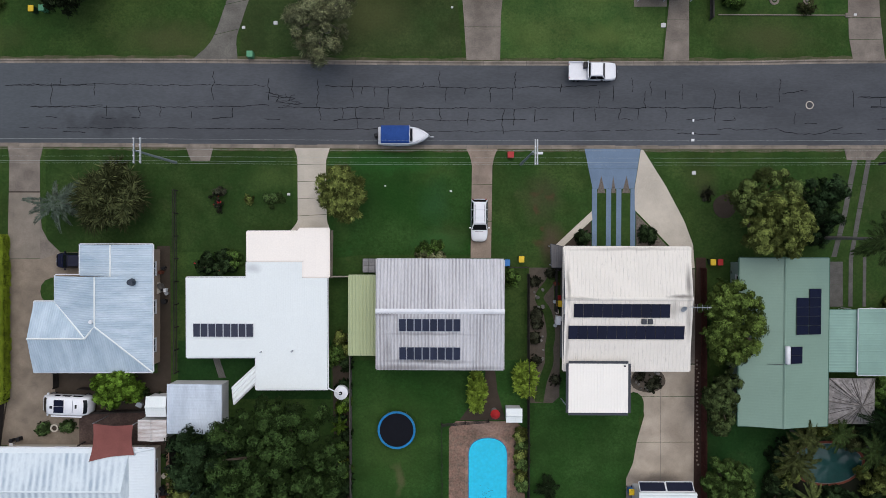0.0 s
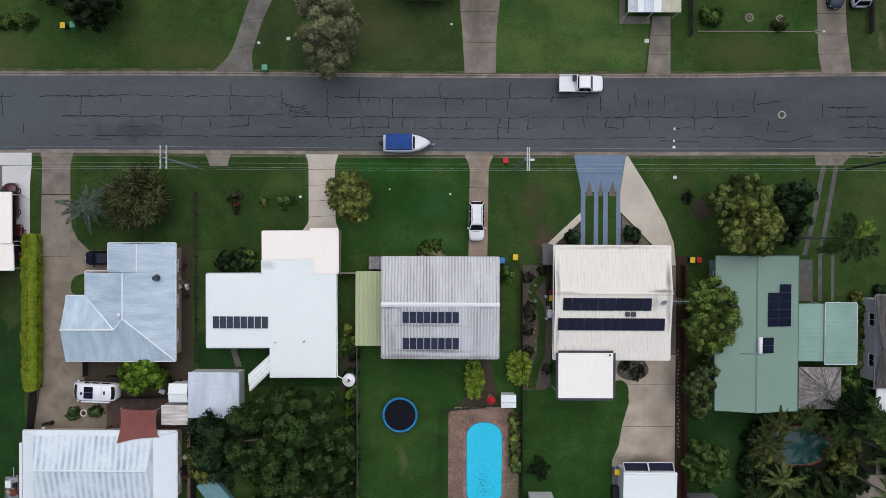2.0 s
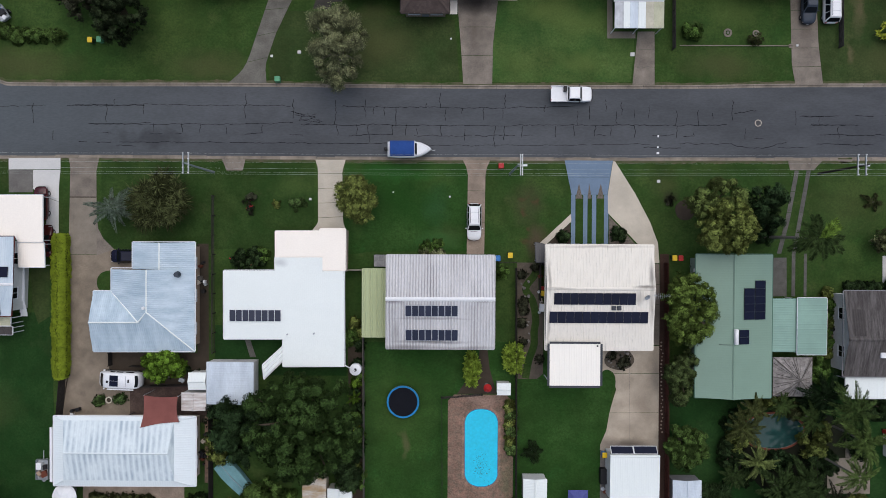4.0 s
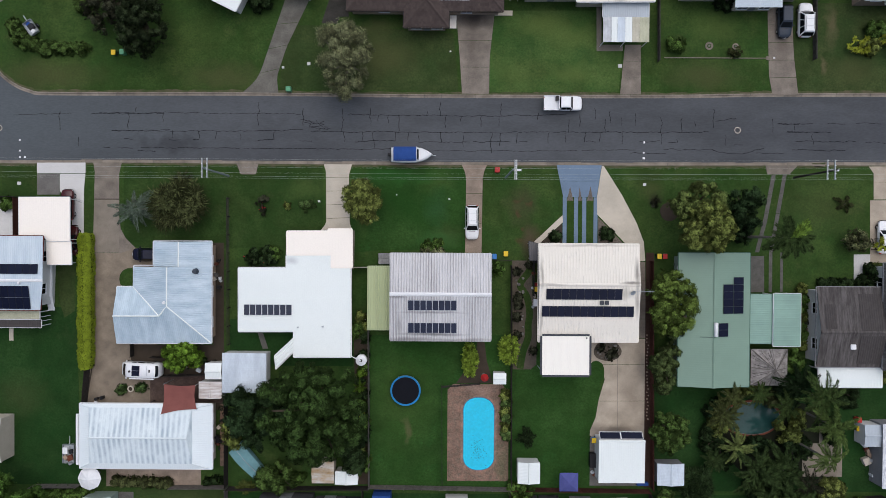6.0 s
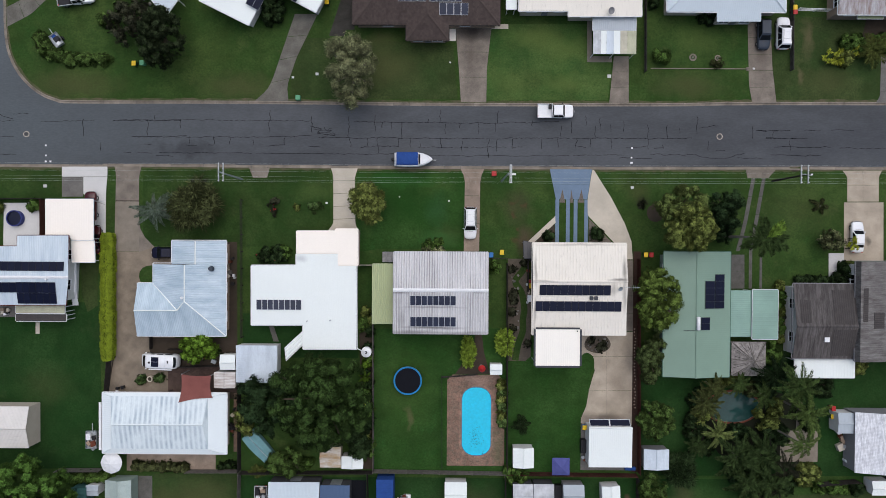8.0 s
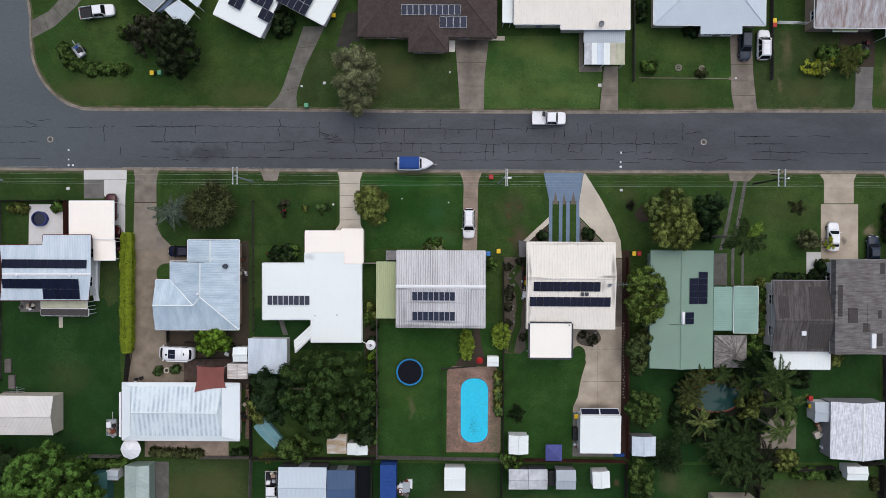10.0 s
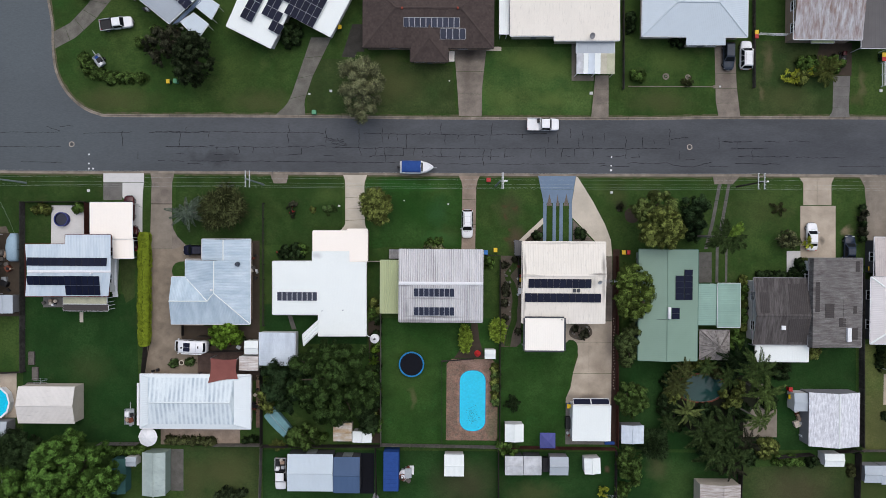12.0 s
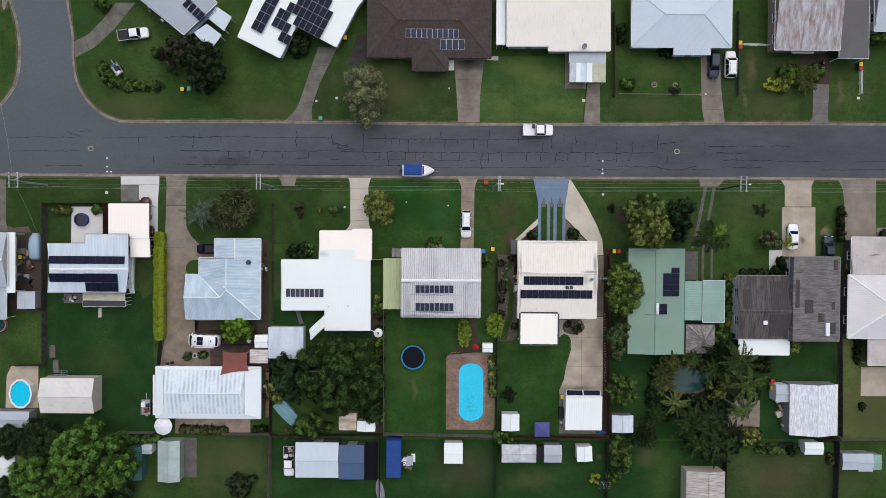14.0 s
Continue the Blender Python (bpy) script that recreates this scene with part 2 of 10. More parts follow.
mat("roof_mould", (0.77, 0.725, 0.64), 0.5, dark=0.12, scale=0.4, fine=10, bump=0.06, amount=0.5, streak=0.4, streak_stretch=(5, 0.7, 1), grains=0.15, warp=0.3,
    marks=(((25.50, -2.40), 0.35, 1.8, (0.10, 0.09, 0.08), 0.7), ((24.70, -3.75), 1.4, 0.22, (0.09, 0.08, 0.07), 0.75), ((25.55, -6.20), 0.3, 2.2, (0.14, 0.12, 0.10), 0.5), ((12.95, -2.60), 0.22, 2.2, (0.13, 0.12, 0.10), 0.6),
           ((14.00, -3.95), 1.8, 0.14, (0.20, 0.18, 0.15), 0.5), ((23.90, -5.10), 0.5, 1.0, (0.22, 0.20, 0.17), 0.5), ((12.95, -8.60), 0.2, 2.4, (0.18, 0.16, 0.14), 0.5), ((19.40, 1.15), 6.0, 0.18, (0.30, 0.27, 0.23), 0.5)))
mat("roof_frost", (0.60, 0.67, 0.73), 0.5, scale=0.7, fine=9, bump=0.05, amount=0.9, stretch=(1.2, 0.3, 1), second=(0.44, 0.50, 0.56), grains=0.25)
mat("roof_rustline", (0.70, 0.68, 0.66), 0.55, scale=1.0, fine=9, bump=0.08, amount=0.7, stretch=(0.5, 3.0, 1), second=(0.28, 0.19, 0.14))
mat("roof_blue", (0.37, 0.47, 0.545), 0.42, dark=0.45, scale=0.8, fine=10, bump=0.05, amount=0.9, stretch=(0.25, 1.3, 1), second=(0.56, 0.65, 0.71), grains=0.2)
mat("roof_pink", (0.58, 0.525, 0.495), 0.6, dark=0.2, scale=0.5, fine=9, bump=0.08, amount=0.7, streak=0.2, streak_stretch=(1, 1, 1), patch=0.25, patch_scale=0.4,
    marks=(((73.7, -0.55), 1.0, 0.22, (0.16, 0.15, 0.14), 0.8), ((75.6, 0.7), 1.8, 1.4, (0.34, 0.32, 0.30), 0.6)))
mat("roof_blush", (0.66, 0.635, 0.625), 0.55, dark=0.15, scale=0.4, fine=9, bump=0.05, amount=0.6, grains=0.15)
mat("roof_blue_y", (0.37, 0.47, 0.545), 0.42, dark=0.45, scale=0.8, fine=10, bump=0.05, amount=0.9, stretch=(1.3, 0.25, 1), second=(0.54, 0.64, 0.70), grains=0.2)
mat("roof_haze", (0.44, 0.525, 0.59), 0.45, scale=0.6, fine=10, bump=0.04, amount=0.8, stretch=(1.6, 0.25, 1), second=(0.60, 0.67, 0.71), grains=0.15)
mat("roof_patchy", (0.66, 0.735, 0.755), 0.45, scale=1.0, fine=10, bump=0.08, amount=1.25, stretch=(0.5, 0.3, 1), second=(0.36, 0.44, 0.50), grains=0.15, bands=0.72)
# roof_grey: even dark bands put the shading between ribs into the colour
mat("roof_grey", (0.64, 0.635, 0.64), 0.6, scale=0.3, fine=9, bump=0.1, amount=0.85, stretch=(1.6, 0.22, 1), patch=0.1, patch_scale=0.5, streak=0.36, streak_stretch=(4.5, 0.45, 1), warp=0.3, bands=0.36, second=(0.20, 0.19, 0.19),
    marks=(((-4.23, -11.49), 4.5, 0.35, (0.15, 0.14, 0.135), 0.6), ((2.96, -11.53), 4.0, 0.25, (0.15, 0.14, 0.135), 0.5), ((-5.94, -9.53), 0.5, 1.6, (0.2, 0.19, 0.185), 0.4), ((-1.45, -10.74), 4.2, 0.25, (0.12, 0.115, 0.11), 0.7), ((-1.47, -7.76), 4.2, 0.15, (0.14, 0.13, 0.125), 0.5), ((-6.12, -5.67), 1.2, 0.25, (0.13, 0.12, 0.12), 0.6), ((4.78, -5.50), 1.6, 0.25, (0.16, 0.15, 0.145), 0.5)))
mat("roof_dark", (0.135, 0.126, 0.121), 0.75, scale=1.0, fine=8, bump=0.15, amount=1.0, stretch=(3.4, 0.4, 1), second=(0.062, 0.054, 0.053), patch=0.45, patch_scale=0.35, grains=0.5)
mat("roof_mottled", (0.22, 0.213, 0.205), 0.75, scale=1.0, fine=8, bump=0.15, amount=1.0, stretch=(0.6, 3.0, 1), second=(0.115, 0.103, 0.098), patch=0.3, patch_scale=0.6, grains=0.5)
mat("roof_silver", (0.86, 0.88, 0.91), 0.45, scale=1.3, fine=8, bump=0.1, amount=1.0, stretch=(3.2, 0.6, 1), second=(0.50, 0.515, 0.555), grains=0.4, patch=0.25, patch_scale=2.5)
mat("roof_rust", (0.49, 0.505, 0.53), 0.6, scale=0.7, fine=8, bump=0.1, amount=1.0, stretch=(2.6, 0.6, 1), second=(0.24, 0.165, 0.14), patch=0.3, patch_scale=0.8, grains=0.3)
mat("roof_sky", (0.53, 0.60, 0.635), 0.45, dark=0.12, scale=0.35, fine=10, bump=0.04, amount=0.6, grains=0.12)
mat("roof_tile", (0.084, 0.065, 0.059), 0.8, dark=0.3, scale=1.0, fine=10, bump=0.3, amount=0.8, island=0.12)
mat("roof_slate_grey", (0.13, 0.125, 0.125), 0.7, dark=0.2, scale=0.5, fine=10)
mat("trim_white", (0.78, 0.79, 0.80), 0.4, dark=0.15, scale=1.5, bump=0.03)
mat("trim_dark", (0.045, 0.05, 0.06), 0.5, dark=0.3, scale=1.5, bump=0.03)
mat("trim_red", (0.12, 0.03, 0.025), 0.6, dark=0.3, scale=1.5, bump=0.03)
mat("trim_green", (0.06, 0.14, 0.10), 0.5, dark=0.3, scale=1.5, bump=0.03)
mat("wall_cream", (0.55, 0.49, 0.40), 0.8, dark=0.2, scale=0.7, fine=14)
mat("wall_white", (0.66, 0.66, 0.64), 0.8, dark=0.2, scale=0.7, fine=14)
mat("wall_tan", (0.36, 0.27, 0.2), 0.85, dark=0.25, scale=0.8, fine=14)
mat("wall_grey", (0.25, 0.25, 0.26), 0.8, dark=0.25, scale=0.7, fine=14)
# dark tone that puts the shade along these walls into their colour
mat("wall_shaded", (0.075, 0.078, 0.082), 0.85, dark=0.3, scale=0.8, fine=14)
mat("wall_green", (0.26, 0.33, 0.28), 0.8, dark=0.25, scale=0.7, fine=14)
mat("solar", (0.010, 0.013, 0.030), 0.22, dark=0.3, scale=2, fine=6, bump=0.0, spec=0.08, per_object=0.15)
mat("solar_frame_black", (0.012, 0.013, 0.018), 0.4, bump=0)
mat("solar_blue", (0.030, 0.036, 0.062), 0.25, dark=0.3, scale=2, fine=6, bump=0, spec=0.25, per_object=0.12)
mat("alu", (0.55, 0.57, 0.6), 0.35, metal=0.8, dark=0.2, scale=3, bump=0.02)
mat("galv", (0.42, 0.45, 0.47), 0.45, metal=0.5, dark=0.3, scale=3, bump=0.04)
mat("glass", (0.008, 0.010, 0.012), 0.08, dark=0.3, scale=1, bump=0.0, spec=0.12)
mat("timber_grey", (0.16, 0.145, 0.13), 0.9, dark=0.45, scale=2, fine=16, amount=0.8, per_object=0.15)
mat("timber_old", (0.085, 0.078, 0.070), 0.9, dark=0.55, scale=1.5, fine=12, amount=0.9, per_object=0.25)
mat("pole_grey", (0.27, 0.315, 0.31), 0.85, dark=0.35, scale=3, fine=14)
mat("timber_dark", (0.045, 0.04, 0.036), 0.9, dark=0.45, scale=2, fine=16, amount=0.8, per_object=0.2)
mat("timber_red", (0.080, 0.033, 0.026), 0.9, dark=0.45, scale=2, fine=16, amount=0.8, per_object=0.2)
mat("paint_white", (0.80, 0.81, 0.82), 0.2, dark=0.06, scale=1, bump=0, spec=0.5)
mat("paint_dark", (0.010, 0.011, 0.026), 0.2, dark=0.2, scale=1, bump=0, spec=0.2)
mat("paint_grey", (0.045, 0.056, 0.074), 0.25, dark=0.2, scale=1, bump=0, spec=0.2)
mat("paint_navy", (0.020, 0.030, 0.050), 0.22, dark=0.2, scale=1, bump=0, spec=0.3)
mat("paint_red", (0.060, 0.008, 0.010), 0.25, dark=0.2, scale=1, bump=0, spec=0.5)
mat("iron", (0.07, 0.072, 0.075), 0.7, dark=0.4, scale=4, bump=0.2)
mat("rubber", (0.015, 0.015, 0.016), 0.85, dark=0.3, scale=4, bump=0.1)
mat("plastic_black", (0.012, 0.012, 0.014), 0.5, dark=0.3, scale=4, bump=0.05)
mat("plastic_yellow", (0.75, 0.50, 0.02), 0.45, dark=0.15, scale=3, bump=0.03)
mat("plastic_red", (0.42, 0.02, 0.02), 0.45, dark=0.15, scale=3, bump=0.03)
mat("pad_blue", (0.02, 0.20, 0.42), 0.6, dark=0.45, scale=1.2, bump=0.05)
mat("plastic_blue", (0.03, 0.17, 0.45), 0.45, dark=0.15, scale=3, bump=0.03)
mat("plastic_green", (0.10, 0.32, 0.17), 0.5, dark=0.2, scale=3, bump=0.03)
mat("plastic_dkgreen", (0.02, 0.05, 0.03), 0.5, dark=0.2, scale=3, bump=0.03)
mat("canvas_blue", (0.028, 0.075, 0.26), 0.75, dark=0.3, scale=1.5, fine=10, bump=0.2)
mat("canvas_purple", (0.09, 0.10, 0.28), 0.75, dark=0.3, scale=1.5, fine=10, bump=0.2)
mat("sail_red", (0.235, 0.088, 0.075), 0.85, dark=0.4, scale=0.7, fine=10, bump=0.2)
mat("tarp_sky", (0.30, 0.42, 0.50), 0.5, dark=0.2, scale=1, fine=10, bump=0.1)
mat("roof_mint", (0.40, 0.48, 0.45), 0.5, dark=0.3, scale=0.5, fine=10, bump=0.08, amount=0.7, streak=0.3, streak_stretch=(0.8, 2, 1))
mat("shed_teal", (0.045, 0.120, 0.110), 0.6, dark=0.3, scale=0.6, fine=10, bump=0.1)
mat("tarp_teal", (0.16, 0.32, 0.34), 0.6, dark=0.3, scale=1, fine=10, bump=0.2)
mat("net_black", (0.010, 0.011, 0.015), 0.8, dark=0.3, scale=2, fine=18, bump=0.2)
mat("pool_edge", (0.03, 0.13, 0.30), 0.4, dark=0.2, scale=1, bump=0.0)
mat("water", (0.004, 0.54, 0.76), 0.06, dark=0.08, scale=0.5, fine=3, bump=0.05, spec=0.25)
mat("water_dark", (0.018, 0.062, 0.056), 0.06, dark=0.5, scale=0.5, fine=3, bump=0.05, spec=0.25)
mat("bark", (0.10, 0.08, 0.06), 0.95, dark=0.5, scale=3, fine=12, bump=0.8)
mat("bark_pale", (0.22, 0.2, 0.17), 0.95, dark=0.5, scale=3, fine=12, bump=0.6)
LEAVES = {"leaf_mango": (0.047, 0.086, 0.024), "leaf_bright": (0.125, 0.225, 0.028), "leaf_gum": (0.235, 0.252, 0.128), "leaf_golden": (0.205, 0.245, 0.066), "leaf_dead": (0.23, 0.215, 0.15), "leaf_wisp": (0.135, 0.150, 0.068), "leaf_olive": (0.178, 0.216, 0.056),
          "leaf_mid": (0.090, 0.160, 0.036), "leaf_dark": (0.032, 0.056, 0.021), "leaf_lime": (0.60, 0.68, 0.08), "leaf_croton": (0.40, 0.58, 0.08), "leaf_hedge": (0.27, 0.355, 0.03), "leaf_blue": (0.220, 0.285, 0.215),
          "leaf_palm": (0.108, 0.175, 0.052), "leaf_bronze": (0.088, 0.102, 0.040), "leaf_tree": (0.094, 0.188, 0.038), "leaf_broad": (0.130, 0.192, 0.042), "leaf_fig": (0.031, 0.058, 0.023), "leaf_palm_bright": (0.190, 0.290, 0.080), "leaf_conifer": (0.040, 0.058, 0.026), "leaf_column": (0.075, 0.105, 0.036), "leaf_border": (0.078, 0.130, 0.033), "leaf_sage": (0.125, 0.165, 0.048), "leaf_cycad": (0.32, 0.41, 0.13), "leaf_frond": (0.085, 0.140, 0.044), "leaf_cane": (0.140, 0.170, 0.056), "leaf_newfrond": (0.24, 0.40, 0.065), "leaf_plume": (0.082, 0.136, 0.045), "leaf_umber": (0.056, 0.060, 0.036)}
HEDGE = LEAVES.pop("leaf_hedge")
mat("leaf_hedge", HEDGE, 0.6, scale=1.1, fine=4, bump=0.0, grains=0.4, second=tuple(v * 0.45 for v in HEDGE), amount=0.9, island=0.2, spec=0.06)
# two tones per leaf: a shaded one and a lit one for bough tops
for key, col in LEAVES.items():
    for suffix, k in (("", 0.62), ("_toplit", 1.62)):
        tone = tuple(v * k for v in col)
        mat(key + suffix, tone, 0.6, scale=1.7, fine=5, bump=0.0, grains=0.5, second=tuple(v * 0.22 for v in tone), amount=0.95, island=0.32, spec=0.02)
mat("flower", (0.35, 0.03, 0.03), 0.6, island=0.3, bump=0)
mat("roof_corner", (0.34, 0.385, 0.425), 0.5, dark=0.2, scale=0.4, fine=10, bump=0.05, amount=0.7, stretch=(0.5, 0.5, 1), grains=0.15)
mat("roof_tan_sheet", (0.56, 0.53, 0.42), 0.55, dark=0.25, scale=0.8, fine=9, bump=0.05, amount=0.8)
mat("roof_lime_pale", (0.50, 0.50, 0.36), 0.55, dark=0.25, scale=0.8, fine=9, bump=0.05, amount=0.8)
mat("trim_terracotta", (0.26, 0.06, 0.04), 0.7, dark=0.3, scale=2, bump=0.05)
mat("roof_navy_grey", (0.10, 0.14, 0.20), 0.6, dark=0.4, scale=0.8, fine=9, bump=0.08)
mat("roof_sheet_dark", (0.075, 0.068, 0.066), 0.75, dark=0.3, scale=1.2, fine=8, bump=0.1)
mat("roof_blue_pale", (0.55, 0.63, 0.68), 0.45, dark=0.1, scale=0.4, fine=12, bump=0.08, amount=0.5)
mat("wire_pale", (0.42, 0.46, 0.42), 0.5, dark=0.1, scale=2, bump=0)
mat("water_navy", (0.010, 0.012, 0.030), 0.1, dark=0.3, scale=1, bump=0.02)
mat("plastic_navy", (0.02, 0.03, 0.16), 0.5, dark=0.2, scale=3, bump=0.03)
mat("plastic_pink", (0.55, 0.16, 0.18), 0.5, dark=0.2, scale=3, bump=0.03)
mat("roof_bone", (0.66, 0.635, 0.595), 0.5, dark=0.15, scale=0.4, fine=10, bump=0.05, amount=0.6, grains=0.15, streak=0.3, streak_stretch=(0.6, 3.0, 1))
mat("roof_rusty_tan", (0.62, 0.60, 0.55), 0.6, scale=0.8, fine=8, bump=0.1, amount=1.0, stretch=(0.6, 1.4, 1), second=(0.40, 0.25, 0.10), patch=0.1)
mat("roof_stained", (0.58, 0.60, 0.62), 0.55, scale=0.9, fine=8, bump=0.06, amount=0.8, second=(0.36, 0.37, 0.385), patch=0.25, patch_scale=0.6, grains=0.25)
mat("roof_rusty_pale", (0.56, 0.53, 0.50), 0.6, scale=1.0, fine=8, bump=0.1, amount=0.9, stretch=(0.3, 5.0, 1), second=(0.22, 0.17, 0.14))
mat("timber_pale", (0.36, 0.335, 0.31), 0.9, dark=0.4, scale=2, fine=12, per_object=0.2)
mat("roof_thatch", (0.36, 0.335, 0.315), 0.9, dark=0.65, scale=2.2, fine=14, bump=0.6, amount=0.9)


# ---- building helpers ----
class Build:
    """Collects plain solids into one mesh."""

    def __init__(self):
        self.v, self.f = [], []

    def add(self, v, f):
        k = len(self.v)
        self.v += [tuple(p) for p in v]
        self.f += [tuple(i + k for i in q) for q in f]
        return self

    def box(self, lo, hi, m=None):
        c = [(x, y, z) for z in (lo[2], hi[2]) for y in (lo[1], hi[1]) for x in (lo[0], hi[0])]
        if m is not None:
            c = [m @ Vector(p) for p in c]
        return self.add(c, [(0, 2, 3, 1), (4, 5, 7, 6), (0, 1, 5, 4), (2, 6, 7, 3), (0, 4, 6, 2), (1, 3, 7, 5)])

    def soft_box(self, lo, hi, r, m=None):
        """A box with bevelled upright and top edges."""
        x0, y0, z0, x1, y1, z1 = *lo, *hi

        def ring(i, c, z):
            a, b, d, e = x0 + i, x1 - i, y0 + i, y1 - i
            return [(a + c, d, z), (b - c, d, z), (b, d + c, z), (b, e - c, z), (b - c, e, z), (a + c, e, z), (a, e - c, z), (a, d + c, z)]

        v = ring(0, r, z0) + ring(0, r, z1 - r) + ring(r * 0.3, r, z1 - r * 0.3) + ring(r, r, z1)
        if m is not None:
            v = [m @ Vector(p) for p in v]
        f = [(8 * k + i, 8 * k + (i + 1) % 8, 8 * k + 8 + (i + 1) % 8, 8 * k + 8 + i) for k in range(3) for i in range(8)]
        return self.add(v, f + [tuple(range(7, -1, -1)), tuple(range(24, 32))])

    def slab(self, pts, z0, z1):
        n = len(pts)
        if sum(pts[i][0] * pts[(i + 1) % n][1] - pts[(i + 1) % n][0] * pts[i][1] for i in range(n)) < 0:
            pts = pts[::-1]
        v = [(p[0], p[1], z0) for p in pts] + [(p[0], p[1], z1) for p in pts]
        return self.add(v, [tuple(range(n - 1, -1, -1)), tuple(range(n, 2 * n))] + [(i, (i + 1) % n, n + (i + 1) % n, n + i) for i in range(n)])

    def tube(self, path, radii, n=8, cap=True):
        if not isinstance(radii, (list, tuple)):
            radii = [radii] * len(path)
        path = [Vector(p) for p in path]
        v = []
        for i, p in enumerate(path):
            d = (path[min(i + 1, len(path) - 1)] - path[max(i - 1, 0)]).normalized()
            s = d.cross((0, 0, 1) if abs(d.z) < 0.95 else (1, 0, 0)).normalized()
            u = s.cross(d)
            v += [p + (s * math.cos(2 * math.pi * k / n) + u * math.sin(2 * math.pi * k / n)) * radii[i] for k in range(n)]
        f = [(i * n + k, i * n + (k + 1) % n, (i + 1) * n + (k + 1) % n, (i + 1) * n + k) for i in range(len(path) - 1) for k in range(n)]
        if cap:
            f += [tuple(range(n - 1, -1, -1)), tuple(range(len(v) - n, len(v)))]
        return self.add(v, f)

    def disc(self, c, r, z0, z1, n=20, r2=None):
        r2 = r if r2 is None else r2
        a = [2 * math.pi * k / n for k in range(n)]
        v = [(c[0] + r * math.cos(t), c[1] + r * math.sin(t), z0) for t in a] + [(c[0] + r2 * math.cos(t), c[1] + r2 * math.sin(t), z1) for t in a]
        return self.add(v, [tuple(range(n - 1, -1, -1)), tuple(range(n, 2 * n))] + [(i, (i + 1) % n, n + (i + 1) % n, n + i) for i in range(n)])

    def ring(self, c, r0, r1, z0, z1, n=28):
        a = [2 * math.pi * k / n for k in range(n)]
        v = [(c[0] + r * math.cos(t), c[1] + r * math.sin(t), z) for r, z in ((r0, z0), (r1, z0), (r1, z1), (r0, z1)) for t in a]
        return self.add(v, [(j * n + i, j * n + (i + 1) % n, (j + 1) % 4 * n + (i + 1) % n, (j + 1) % 4 * n + i) for j in range(4) for i in range(n)])

    def mesh(self, name, m, smooth=False):
        me = bpy.data.meshes.new(name)
        me.from_pydata(self.v, [], self.f)
        me.materials.append(M[m])
        if smooth:
            me.shade_smooth()
        return me

    def make(self, name, m, parent=None, label="", smooth=False):
        ob = new(name, self.mesh(name, m, smooth))
        if parent:
            ob.parent = parent
        return tagged(ob, label)


def thing(name, label, category, at=(0, 0, 0), turn=0.0, group="", kind=""):
    e = new(name)
    e.matrix_basis = pose(*at, 0, 0, turn)
    return tagged(e, label, category, group, kind)


def part(name, b, m, parent, label="", smooth=False):
    return b.make(name, m, parent, label, smooth)


def structure(name, b, m, label, category):
    return tagged(b.make(name, m), label, category, kind="structure")


def newell(pts):
    n = Vector((0, 0, 0))
    for i, p in enumerate(pts):
        q = pts[(i + 1) % len(pts)]
        n += Vector(((p[1] - q[1]) * (p[2] + q[2]), (p[2] - q[2]) * (p[0] + q[0]), (p[0] - q[0]) * (p[1] + q[1])))
    n.normalize()
    return n if n.z > 0 else -n


